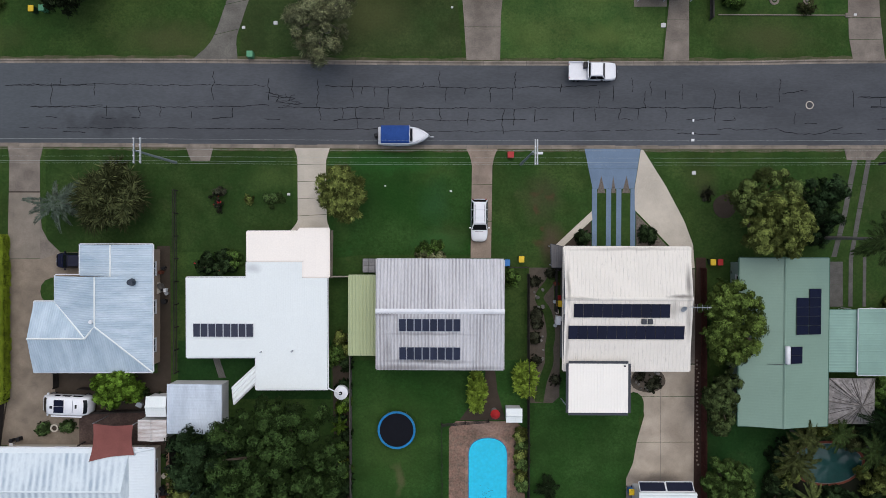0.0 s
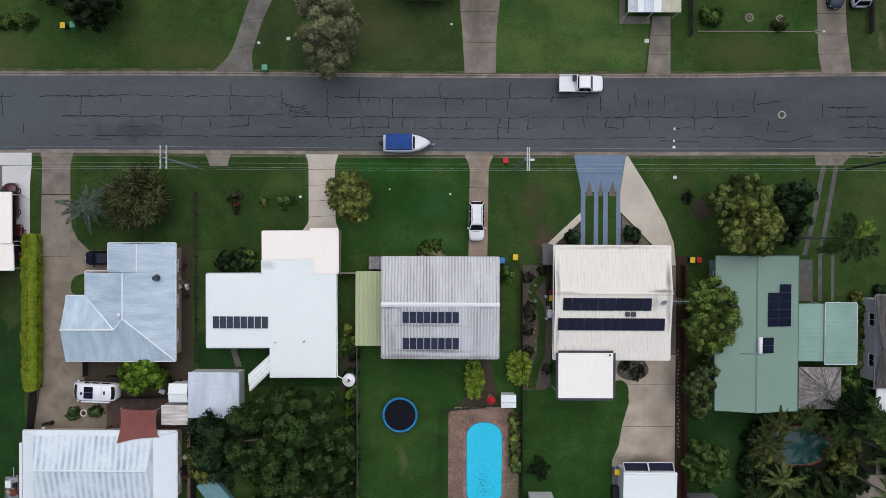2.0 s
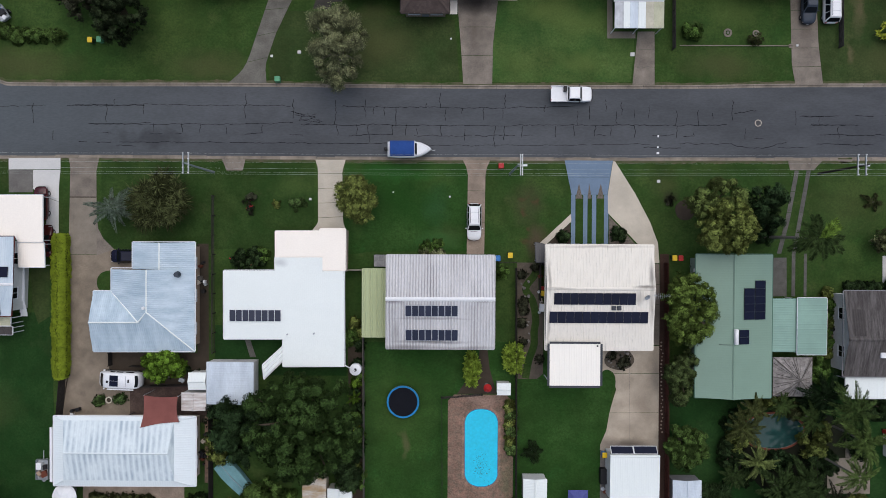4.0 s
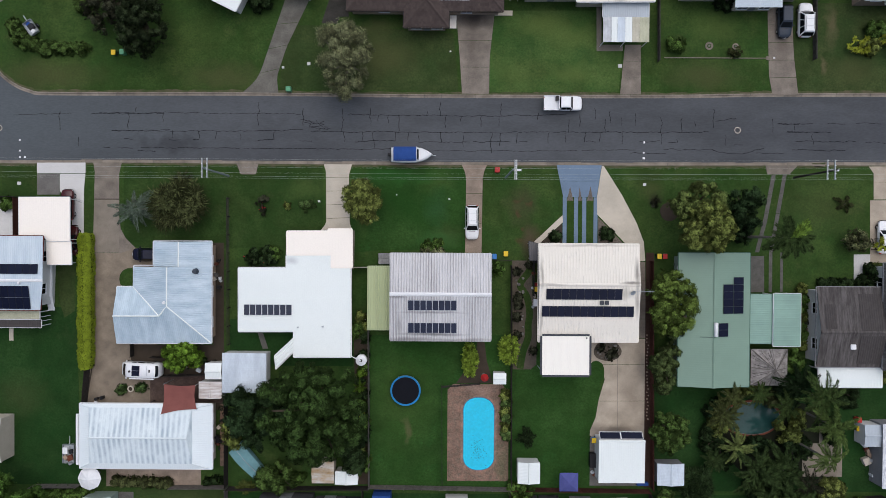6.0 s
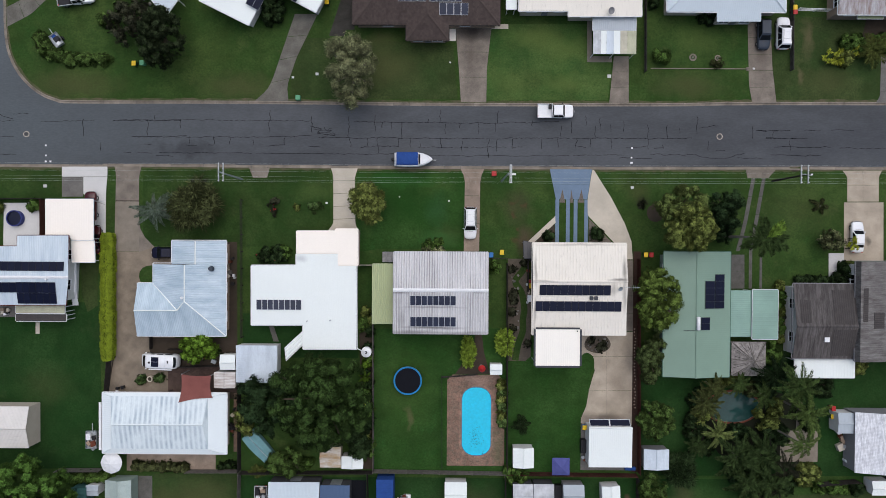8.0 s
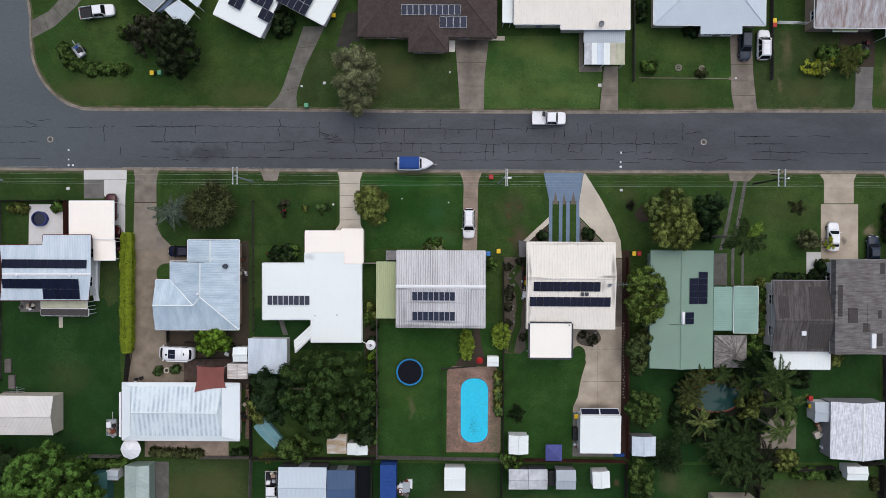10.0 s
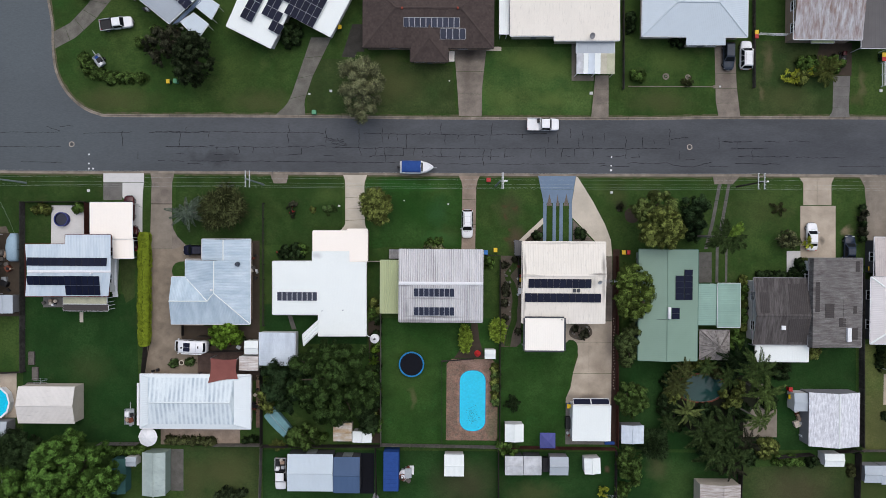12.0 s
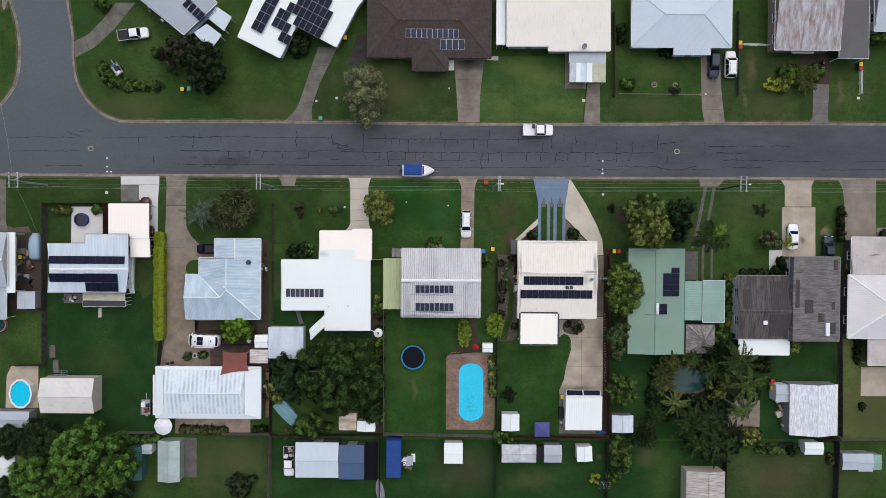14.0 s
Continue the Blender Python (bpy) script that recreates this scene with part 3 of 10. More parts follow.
def sheet_roof(pts, rib=0.25, rise=0.012, thick=0.05, run=None):
    """One metal roof plane as a single ribbed sheet whose ribs run down its slope."""
    pts = [Vector(p) for p in pts]
    k = len(pts)
    n = newell(pts)
    b = Build()
    if not rib:
        if sum(pts[i].x * pts[(i + 1) % k].y - pts[(i + 1) % k].x * pts[i].y for i in range(k)) < 0:
            pts = pts[::-1]
        return b.add([p - n * thick for p in pts] + pts, [tuple(range(k - 1, -1, -1)), tuple(range(k, 2 * k))] + [(i, (i + 1) % k, k + (i + 1) % k, k + i) for i in range(k)])
    d = Vector((0, 0, -1))
    d = d - n * d.dot(n)
    if run or d.length < 0.02:
        d = Vector((*(run or (0, -1)), 0))
        d = d - n * d.dot(n)
    d.normalize()
    c = d.cross(n)
    o = pts[0]
    uv = [((p - o).dot(c), (p - o).dot(d)) for p in pts]
    u0, u1 = min(q[0] for q in uv), max(q[0] for q in uv)
    w = min(0.035 if rise < 0.04 else 0.09, rib * 0.2)

    def up(u):
        x = abs((u - u0) % rib - rib / 2)
        return rise * min(1.0, max(0.0, (2 * w - x) / w))

    us = {round(q[0], 4) for q in uv}
    m = u0 + rib / 2
    while m < u1 + rib:
        us |= {round(m + x * w, 4) for x in (-2, -1, 1, 2) if u0 < m + x * w < u1}
        m += rib
    us = sorted(us)
    us = [u for i, u in enumerate(us) if i == 0 or u - us[i - 1] > 0.004]

    def spans(u):
        cross = []
        for i in range(k):
            (a0, b0), (a1, b1) = uv[i], uv[(i + 1) % k]
            if (a0 <= u) != (a1 <= u):
                cross.append(b0 + (b1 - b0) * (u - a0) / (a1 - a0))
        cross.sort()
        return list(zip(cross[::2], cross[1::2]))

    ids, rim = {}, {}

    def vert(u, v, low):
        key = (round(u, 3), round(v, 2), low)
        if key not in ids:
            ids[key] = len(b.v)
            b.v.append(tuple(o + c * u + d * v + n * (-thick if low else up(u))))
        return ids[key]

    def face(q):
        q = [x for i, x in enumerate(q) if x != q[i - 1]]
        if len(q) > 2:
            b.f.append(tuple(q))
        return q

    for a, e in zip(us, us[1:]):
        h = (e - a) * 0.02
        for (s0, e0), (s1, e1) in zip(spans(a + h), spans(e - h)):
            q = face([vert(a, s0, 0), vert(a, e0, 0), vert(e, e1, 0), vert(e, s1, 0)])
            low = [vert(a, s0, 1), vert(e, s1, 1), vert(e, e1, 1), vert(a, e0, 1)]
            face(low)
            lo = {vert(a, s0, 0): low[0], vert(a, e0, 0): low[3], vert(e, e1, 0): low[2], vert(e, s1, 0): low[1]}
            for i in range(len(q)):
                x, y = q[i], q[(i + 1) % len(q)]
                if (y, x) in rim:
                    del rim[(y, x)]
                else:
                    rim[(x, y)] = (lo[x], lo[y])
    for (x, y), (lx, ly) in rim.items():
        face([y, x, lx, ly])
    return b


def gable(lo, hi, eave, ridge, axis="x", at=None, hip0=0.0, hip1=0.0):
    """The planes of a gable or hip roof over a rectangle: axis names the ridge's direction, at its place across."""
    (x0, y0), (x1, y1) = lo, hi
    if axis == "x":
        m = (y0 + y1) / 2 if at is None else at
        a, c = (x0 + hip0, m, ridge), (x1 - hip1, m, ridge)
        out = [[(x0, y0, eave), (x1, y0, eave), c, a], [(x0, y1, eave), (x1, y1, eave), c, a]]
        if hip0:
            out.append([(x0, y0, eave), a, (x0, y1, eave)])
        if hip1:
            out.append([(x1, y0, eave), c, (x1, y1, eave)])
    else:
        m = (x0 + x1) / 2 if at is None else at
        a, c = (m, y0 + hip0, ridge), (m, y1 - hip1, ridge)
        out = [[(x0, y0, eave), a, c, (x0, y1, eave)], [(x1, y0, eave), a, c, (x1, y1, eave)]]
        if hip0:
            out.append([(x0, y0, eave), a, (x1, y0, eave)])
        if hip1:
            out.append([(x0, y1, eave), c, (x1, y1, eave)])
    return out


def rect(a, b):
    x0, x1, y0, y1 = min(a[0], b[0]), max(a[0], b[0]), min(a[1], b[1]), max(a[1], b[1])
    return (x0, y0), (x1, y1)


def corners(lo, hi):
    return [lo, (hi[0], lo[1]), hi, (lo[0], hi[1])]


def inset(poly, d):
    """A polygon drawn in by d on all sides."""
    n = len(poly)
    p = [Vector(q[:2]) for q in poly]
    if sum(p[i].x * p[(i + 1) % n].y - p[(i + 1) % n].x * p[i].y for i in range(n)) < 0:
        p = p[::-1]
    out = []
    for i in range(n):
        a, b, c = p[i - 1], p[i], p[(i + 1) % n]
        e, f = (b - a).normalized(), (c - b).normalized()
        ne, nf = Vector((-e.y, e.x)), Vector((-f.y, f.x))
        k = 1 + ne.dot(nf)
        out.append(b + (ne + nf) * (d / k if k > 0.2 else d))
    return out


def window(parent, p, u, out, w, z0, h, trim="trim_white"):
    """A framed window proud of a wall, at p along u, facing out."""
    m = Matrix(((u.x, out.x, 0, p.x), (u.y, out.y, 0, p.y), (0, 0, 1, z0), (0, 0, 0, 1)))
    fr = Build()
    for lo, hi in (((-w / 2, 0.003, 0), (-w / 2 + 0.06, 0.06, h)), ((w / 2 - 0.06, 0.003, 0), (w / 2, 0.06, h)), ((-w / 2 + 0.06, 0.003, h - 0.06), (w / 2 - 0.06, 0.06, h)),
                   ((-w / 2 + 0.06, 0.003, 0), (w / 2 - 0.06, 0.06, 0.06)), ((-0.025, 0.003, 0.06), (0.025, 0.05, h - 0.06))):
        fr.box(lo, hi, m)
    win = part("window", fr, trim, parent)
    part("pane", Build().box((-w / 2 + 0.06, 0.004, 0.06), (-0.025, 0.03, h - 0.06), m), "glass", win)
    part("pane", Build().box((0.025, 0.004, 0.06), (w / 2 - 0.06, 0.03, h - 0.06), m), "glass", win)
    part("sill", Build().box((-w / 2 - 0.05, 0.003, -0.06), (w / 2 + 0.05, 0.12, -0.004), m), trim, win)


def walls(parent, poly, top, m, floor=0.0, over=0.5, glazed=True, thick=0.14, trim="trim_white"):
    """Upright walls under a roof outline, drawn in by the eaves, with windows and one door."""
    q = inset(poly, over)
    n = len(q)
    doored = False
    for i in range(n):
        a, b = q[i], q[(i + 1) % n]
        u = b - a
        ln = u.length
        if ln < 0.4:
            continue
        u.normalize()
        out = Vector((u.y, -u.x))
        a2, b2 = a - out * 0.0, b - u * (thick + 0.003)
        part("wall", Build().slab([(a2.x, a2.y), (b2.x, b2.y), (b2.x - out.x * thick, b2.y - out.y * thick), (a2.x - out.x * thick, a2.y - out.y * thick)], 0, top), m, parent)
        if glazed and ln > 5 and not doored:
            doored = True
            mid = a + u * (ln * 0.5)
            m4 = Matrix(((u.x, out.x, 0, mid.x), (u.y, out.y, 0, mid.y), (0, 0, 1, 0.13), (0, 0, 0, 1)))
            door = part("door", Build().box((-0.45, 0.003, 0), (0.45, 0.045, 2.05), m4), "wall_grey", parent)
            part("door_handle", Build().box((0.33, 0.048, 1.0), (0.37, 0.1, 1.12), m4), "alu", door)
            for k in (0.22, 0.78):
                window(parent, a + u * (ln * k), u, out, 1.5, top - 1.75, 1.2, trim)
            continue
        if glazed and ln > 2.2:
            count = max(1, int(ln / 3.4))
            for k in range(count):
                c = a + u * (ln * (k + 0.5) / count)
                window(parent, c, u, out, 1.5 if ln > 3 else 1.0, top - 1.75, 1.2, trim)
    part("floor_slab", Build().slab([(p.x, p.y) for p in inset(poly, over + thick + 0.01)], -0.05, 0.12 + floor), "concrete_grey", parent)


def gutters(parent, poly, z, m, size=0.11):
    """A gutter along each side of a roof outline."""
    n = len(poly)
    p = [Vector(q[:2]) for q in poly]
    if sum(p[i].x * p[(i + 1) % n].y - p[(i + 1) % n].x * p[i].y for i in range(n)) < 0:
        p = p[::-1]
    for i in range(n):
        a, b = p[i], p[(i + 1) % n]
        u = (b - a).normalized()
        o = Vector((u.y, -u.x))
        part("gutter", Build().slab([tuple(a + o * 0.005), tuple(b + o * 0.005), tuple(b + o * size), tuple(a + o * size)], z - 0.16, z - 0.03), m, parent)


def ridge_cap(parent, a, b, m, w=0.22):
    a, b = Vector(a), Vector(b)
    d = (b - a).normalized()
    s = d.cross((0, 0, 1)).normalized() * w
    up = Vector((0, 0, 1))
    v = []
    for p in (a, b):
        v += [p - s - up * w * 0.18 + up * 0.05, p - s * 0.25 + up * 0.10, p + s * 0.25 + up * 0.10, p + s - up * w * 0.18 + up * 0.05]
    part("ridge_cap", Build().add(v, [(0, 1, 5, 4), (1, 2, 6, 5), (2, 3, 7, 6), (0, 3, 2, 1), (4, 5, 6, 7), (0, 4, 7, 3)]), m, parent)


def shared_ridges(planes):
    """The edges that two planes of a roof have in common."""
    seen, out = {}, []
    for p in planes:
        for i in range(len(p)):
            a, b = tuple(round(v, 2) for v in p[i]), tuple(round(v, 2) for v in p[(i + 1) % len(p)])
            k = (min(a, b), max(a, b))
            if k in seen:
                out.append(k)
            seen[k] = 1
    return out


def house(label, outline, eave, planes, roof="roof_white", wall="wall_cream", cap="trim_white", gutter="trim_white", rib=0.25, category="house",
          name="house", over=0.55, group="houses in the street", glazed=True, caps=True, mats=None, cap_w=0.22, rise=0.012):
    e = thing(name, label, category, group=group)
    walls(e, outline, eave - 0.08, wall, over=over, glazed=glazed)
    for i, p in enumerate(planes):
        part("roof", sheet_roof(p, rib, rise), mats[i] if mats else roof, e)
    if caps:
        for a, b in shared_ridges(planes):
            if max(a[2], b[2]) > eave + 0.05:
                ridge_cap(e, a, b, cap, cap_w)
    if gutter:
        gutters(e, outline, eave, gutter)
    return e


def gable_ends(parent, planes, m, axis, lo, hi, eave, over=0.5, ends=(0, 1)):
    """Upright triangles that close the ends of a gable roof."""
    top = max(planes[0], key=lambda p: p[2])
    (x0, y0), (x1, y1) = lo, hi
    for s in ends:
        if axis == "x":
            x = x0 + over if s == 0 else x1 - over
            v = [(x, y0 + over, eave - 0.06), (x, y1 - over, eave - 0.06), (x, top[1], top[2] - 0.12)]
            w = [(x + 0.12 * (1 - 2 * s), y, z) for _, y, z in v]
        else:
            y = y0 + over if s == 0 else y1 - over
            v = [(x0 + over, y, eave - 0.06), (x1 - over, y, eave - 0.06), (top[0], y, top[2] - 0.12)]
            w = [(x, y + 0.12 * (1 - 2 * s), z) for x, _, z in v]
        part("gable_wall", Build().add(v + w, [(0, 1, 2), (5, 4, 3), (0, 3, 4, 1), (1, 4, 5, 2), (2, 5, 3, 0)]), m, parent)


def gable_house(label, a, b, eave, ridge, axis="x", at=None, hip0=0.0, hip1=0.0, **k):
    lo, hi = rect(a, b)
    pl = gable(lo, hi, eave, ridge, axis, at, hip0, hip1)
    e = house(label, corners(lo, hi), eave, pl, **k)
    if not (hip0 and hip1):
        gable_ends(e, pl, k.get("wall", "wall_cream"), axis, lo, hi, eave, k.get("over", 0.55), [i for i, q in enumerate((hip0, hip1)) if not q])
    return e


def carport(parent, pts, z, m, posts=True, rib=0.25, fascia="trim_white", run=None, thick=0.05, rise=0.012):
    """A nearly flat roof on posts, as parts of a house."""
    part("awning_roof", sheet_roof(pts if len(pts[0]) == 3 else [(x, y, z) for x, y in pts], rib, rise, thick, run), m, parent)
    if fascia:
        gutters(parent, pts, z, fascia, 0.07)
    if posts:
        for q in inset([p[:2] for p in pts], 0.2):
            part("post", Build().box((q.x - 0.045, q.y - 0.045, 0), (q.x + 0.045, q.y + 0.045, z - 0.06)), "trim_white", parent)


def plane_z(planes, x, y):
    """The height of a roof above a place."""
    best = None
    for p in planes:
        n, o = newell([Vector(q) for q in p]), Vector(p[0])
        k = len(p)
        inside = False
        for i in range(k):
            (ax, ay, _), (bx, by, _) = p[i], p[(i + 1) % k]
            if (ay > y) != (by > y) and x < (bx - ax) * (y - ay) / (by - ay) + ax:
                inside = not inside
        if inside:
            best = o.z - (n.x * (x - o.x) + n.y * (y - o.y)) / n.z, n
    return best or (planes[0][0][2], Vector((0, 0, 1)))


def solar_row(parent, a, b, count, planes, rows=1, m="solar", edge="solar_frame_black"):
    """Photovoltaic panels laid on a roof between two corners, each with its frame and cells."""
    lo, hi = rect(a, b)
    w, h = (hi[0] - lo[0]) / count, (hi[1] - lo[1]) / rows
    n = plane_z(planes, (lo[0] + hi[0]) / 2, (lo[1] + hi[1]) / 2)[1]
    fr = Build()
    g, t = (0.012, 0.022) if edge != "alu" else (0.02, 0.035)
    m = "solar_blue" if edge == "alu" else m
    fr.box((-w / 2 + g, -h / 2 + g, 0), (w / 2 - g, h / 2 - g, 0.045))
    cells = Build()
    cells.box((-w / 2 + g + t, -h / 2 + g + t, 0.046), (w / 2 - g - t, h / 2 - g - t, 0.052))
    frame_mesh, cell_mesh = fr.mesh("solar_panel", edge), cells.mesh("panel_glass", m)
    q = Vector((0, 0, 1)).rotation_difference(n).to_matrix().to_4x4()
    for i in range(count):
        for j in range(rows):
            x, y = lo[0] + (i + 0.5) * w, lo[1] + (j + 0.5) * h
            zz = plane_z(planes, x, y)[0]
            p = new("solar_panel", frame_mesh)
            p.parent = parent
            p.matrix_basis = Matrix.Translation((x, y, zz + 0.09)) @ q
            c = new("panel_glass", cell_mesh)
            c.parent = p


def roof_patch(parent, a, b, planes, m):
    """A replacement sheet laid on a roof."""
    lo, hi = rect(a, b)
    pts = [(x, y, plane_z(planes, x, y)[0] + 0.045) for x, y in corners(lo, hi)]
    part("replaced_sheet", sheet_roof(pts, 0.3, 0.03, 0.02), m, parent)


def box_thing(name, label, category, a, b, h, m, **k):
    lo, hi = rect(a, b)
    c = ((lo[0] + hi[0]) / 2, (lo[1] + hi[1]) / 2)
    e = thing(name, label, category, (*c, 0), **k)
    part("body", Build().soft_box((lo[0] - c[0], lo[1] - c[1], 0), (hi[0] - c[0], hi[1] - c[1], h), 0.04), m, e)
    return e


def shed(label, a, b, eave, ridge, axis="x", roof="roof_white", wall="wall_cream", at=None, door="s", rib=0.2, name="garden_shed", group="garden sheds", over=0.1, turn=0.0, cap=None):
    """A garden shed with a low gable or skillion roof and a door."""
    lo, hi = rect(a, b)
    c = Vector(((lo[0] + hi[0]) / 2, (lo[1] + hi[1]) / 2))
    lo, hi = tuple(Vector(lo) - c), tuple(Vector(hi) - c)
    at = at - (c.y if axis == "x" else c.x) if at is not None else None
    e = thing(name, label, "shed", (c.x, c.y, 0), turn, group)
    pl = gable(lo, hi, eave, ridge, axis, at)
    out = corners(lo, hi)
    walls(e, out, eave - 0.06, wall, over=over, glazed=False, thick=0.05)
    for p in pl:
        part("roof", sheet_roof(p, rib, 0.009, 0.03), roof, e)
    for x, y in shared_ridges(pl):
        ridge_cap(e, x, y, cap or roof, 0.12)
    gable_ends(e, pl, wall, axis, lo, hi, eave, over)
    w = min(1.6, (hi[0] - lo[0]) * 0.5)
    y = lo[1] + over if door == "s" else hi[1] - over
    part("door", Build().box((-w / 2, y - 0.04 if door == "s" else y + 0.003, 0.05), (w / 2, y - 0.003 if door == "s" else y + 0.04, min(1.95, eave - 0.15))), "galv", e)
    return e


# ---- ground pieces ----
def paving(name, pts, m, top=0.02, label="", category="paving"):
    return structure(name, Build().slab(pts, -0.1, top), m, label, category)


def driveway(left, right, m, label, rows=5, top=0.02, gap=0.02, cols=1):
    """A concrete drive between two side lines, poured in slabs with joints between them."""
    e = thing("driveway", label, "driveway", kind="structure")

    def along(line, t):
        L = [Vector(p) for p in line]
        d = [0.0]
        for p, q in zip(L, L[1:]):
            d.append(d[-1] + (q - p).length)
        s = t * d[-1]
        for i in range(len(L) - 1):
            if s <= d[i + 1] + 1e-6:
                return L[i].lerp(L[i + 1], (s - d[i]) / max(d[i + 1] - d[i], 1e-6))
        return L[-1]

    sub = 4 if max(len(left), len(right)) > 2 else 1
    for r in range(rows):
        for c in range(cols):
            side = []
            for k in range(sub + 1):
                t = (r + k / sub) / rows
                t = min(max(t, r / rows + 0.0022), (r + 1) / rows - 0.0022)
                a, b = along(left, t), along(right, t)
                w = max((b - a).length, 0.01)
                side.append((a.lerp(b, c / cols + (gap / w if c else 0)), a.lerp(b, (c + 1) / cols)))
            pts = [tuple(p[0]) for p in side] + [tuple(p[1]) for p in side[::-1]]
            part("slab", Build().slab(pts, -0.1, top), m, e)
    return e


def ribbon(path, offs):
    """A strip that follows a path: offs are (sideways, height) pairs across it."""
    P = [Vector(p) for p in path]
    v, n = [], len(offs)
    for i, p in enumerate(P):
        d = (P[min(i + 1, len(P) - 1)] - P[max(i - 1, 0)]).normalized()
        s = Vector((-d.y, d.x))
        v += [(p.x + s.x * o, p.y + s.y * o, z) for o, z in offs]
    f = [(i * n + k, (i + 1) * n + k, (i + 1) * n + k + 1, i * n + k + 1) for i in range(len(P) - 1) for k in range(n - 1)]
    return Build().add(v, f)


def smooth_path(pts, steps=6):
    """A Catmull-Rom line through points."""
    P = [Vector(p) for p in pts]
    out = []
    for i in range(len(P) - 1):
        a, b, c, d = P[max(i - 1, 0)], P[i], P[i + 1], P[min(i + 2, len(P) - 1)]
        for k in range(steps):
            t = k / steps
            out.append(0.5 * ((2 * b) + (c - a) * t + (2 * a - 5 * b + 4 * c - d) * t * t + (3 * b - a - 3 * c + d) * t ** 3))
    return [tuple(p) for p in out + [P[-1]]]


def blob(c, rx, ry, n=18, wob=0.12, seed=0, turn=0.0):
    """An uneven closed outline."""
    r = random.Random(seed)
    ph = [r.uniform(0, 6.28) for _ in range(3)]
    out = []
    for k in range(n):
        t = 2 * math.pi * k / n
        s = 1 + wob * (math.sin(2 * t + ph[0]) * 0.5 + math.sin(3 * t + ph[1]) * 0.4 + math.sin(5 * t + ph[2]) * 0.3)
        x, y = rx * s * math.cos(t), ry * s * math.sin(t)
        out.append((c[0] + x * math.cos(turn) - y * math.sin(turn), c[1] + x * math.sin(turn) + y * math.cos(turn)))
    return out


# ---- the large structure: ground, road, kerbs ----
structure("ground", Build().slab([(-1500, -1500), (1500, -1500), (1500, 1500), (-1500, 1500)], -0.5, -0.16), "grass", "flat grassed suburban land reaching the horizon", "ground")
SOUTH = smooth_path([(-320, 13.3), (-78.42, 12.30), (-48.47, 12.42), (-14.55, 12.34), (21.34, 12.38), (51.24, 12.53), (77.93, 12.55), (320, 12.2)])
NORTH = smooth_path([(-66.26, 131.52), (-66.54, 53.16), (-66.34, 43.28), (-65.45, 37.34), (-65.35, 33.37), (-64.85, 29.61), (-63.35, 26.44), (-60.86, 23.87), (-57.87, 22.50), (-53.98, 22.23), (-28.56, 22.31), (-0.66, 22.16), (31.20, 22.28), (77.77, 22.65), (320, 22.5)])
WEST = smooth_path([(-77.49, 131.45), (-78.18, 49.13), (-76.79, 43.21), (-75.50, 38.26), (-75.21, 33.31), (-75.71, 29.33), (-77.01, 26.74), (-79.40, 24.34), (-84.39, 22.52), (-120, 22.8), (-320, 22.9)])
structure("lawn_south", Build().slab(SOUTH + [(320, -320), (-320, -320)], -0.16, 0.0), "grass", "mown grass of the house lots and verge, patchy green", "lawn")
structure("lawn_north", Build().slab(NORTH + [(320, 320), (-60, 320)], -0.16, 0.0), "grass", "mown grass of the lots across the road, patchy green", "lawn")
structure("lawn_corner", Build().slab(WEST + [(-320, 320), (-60, 320)], -0.16, 0.0), "grass", "mown grass corner beside the side street", "lawn")
structure("road", Build().slab([(-320, 12.8), (320, 11.0), (320, 24), (-52.49, 25.52), (-60.47, 35.39), (-62.51, 131.54), (-82.22, 131.42), (-80.39, 33.27), (-86.38, 26.28), (-320, 24)], -0.158, -0.11), "asphalt", "dark grey cracked asphalt street with worn wheel tracks", "road")
def resample(path, step):
    """Points at even steps along a line."""
    P = [Vector(p) for p in path]
    out, left = [P[0]], step
    for a, b in zip(P, P[1:]):
        d = (b - a).length
        while d > 1e-6 and left <= d:
            out.append(a.lerp(b, left / d))
            a, d, left = out[-1], d - left, step
        left -= d
    return out


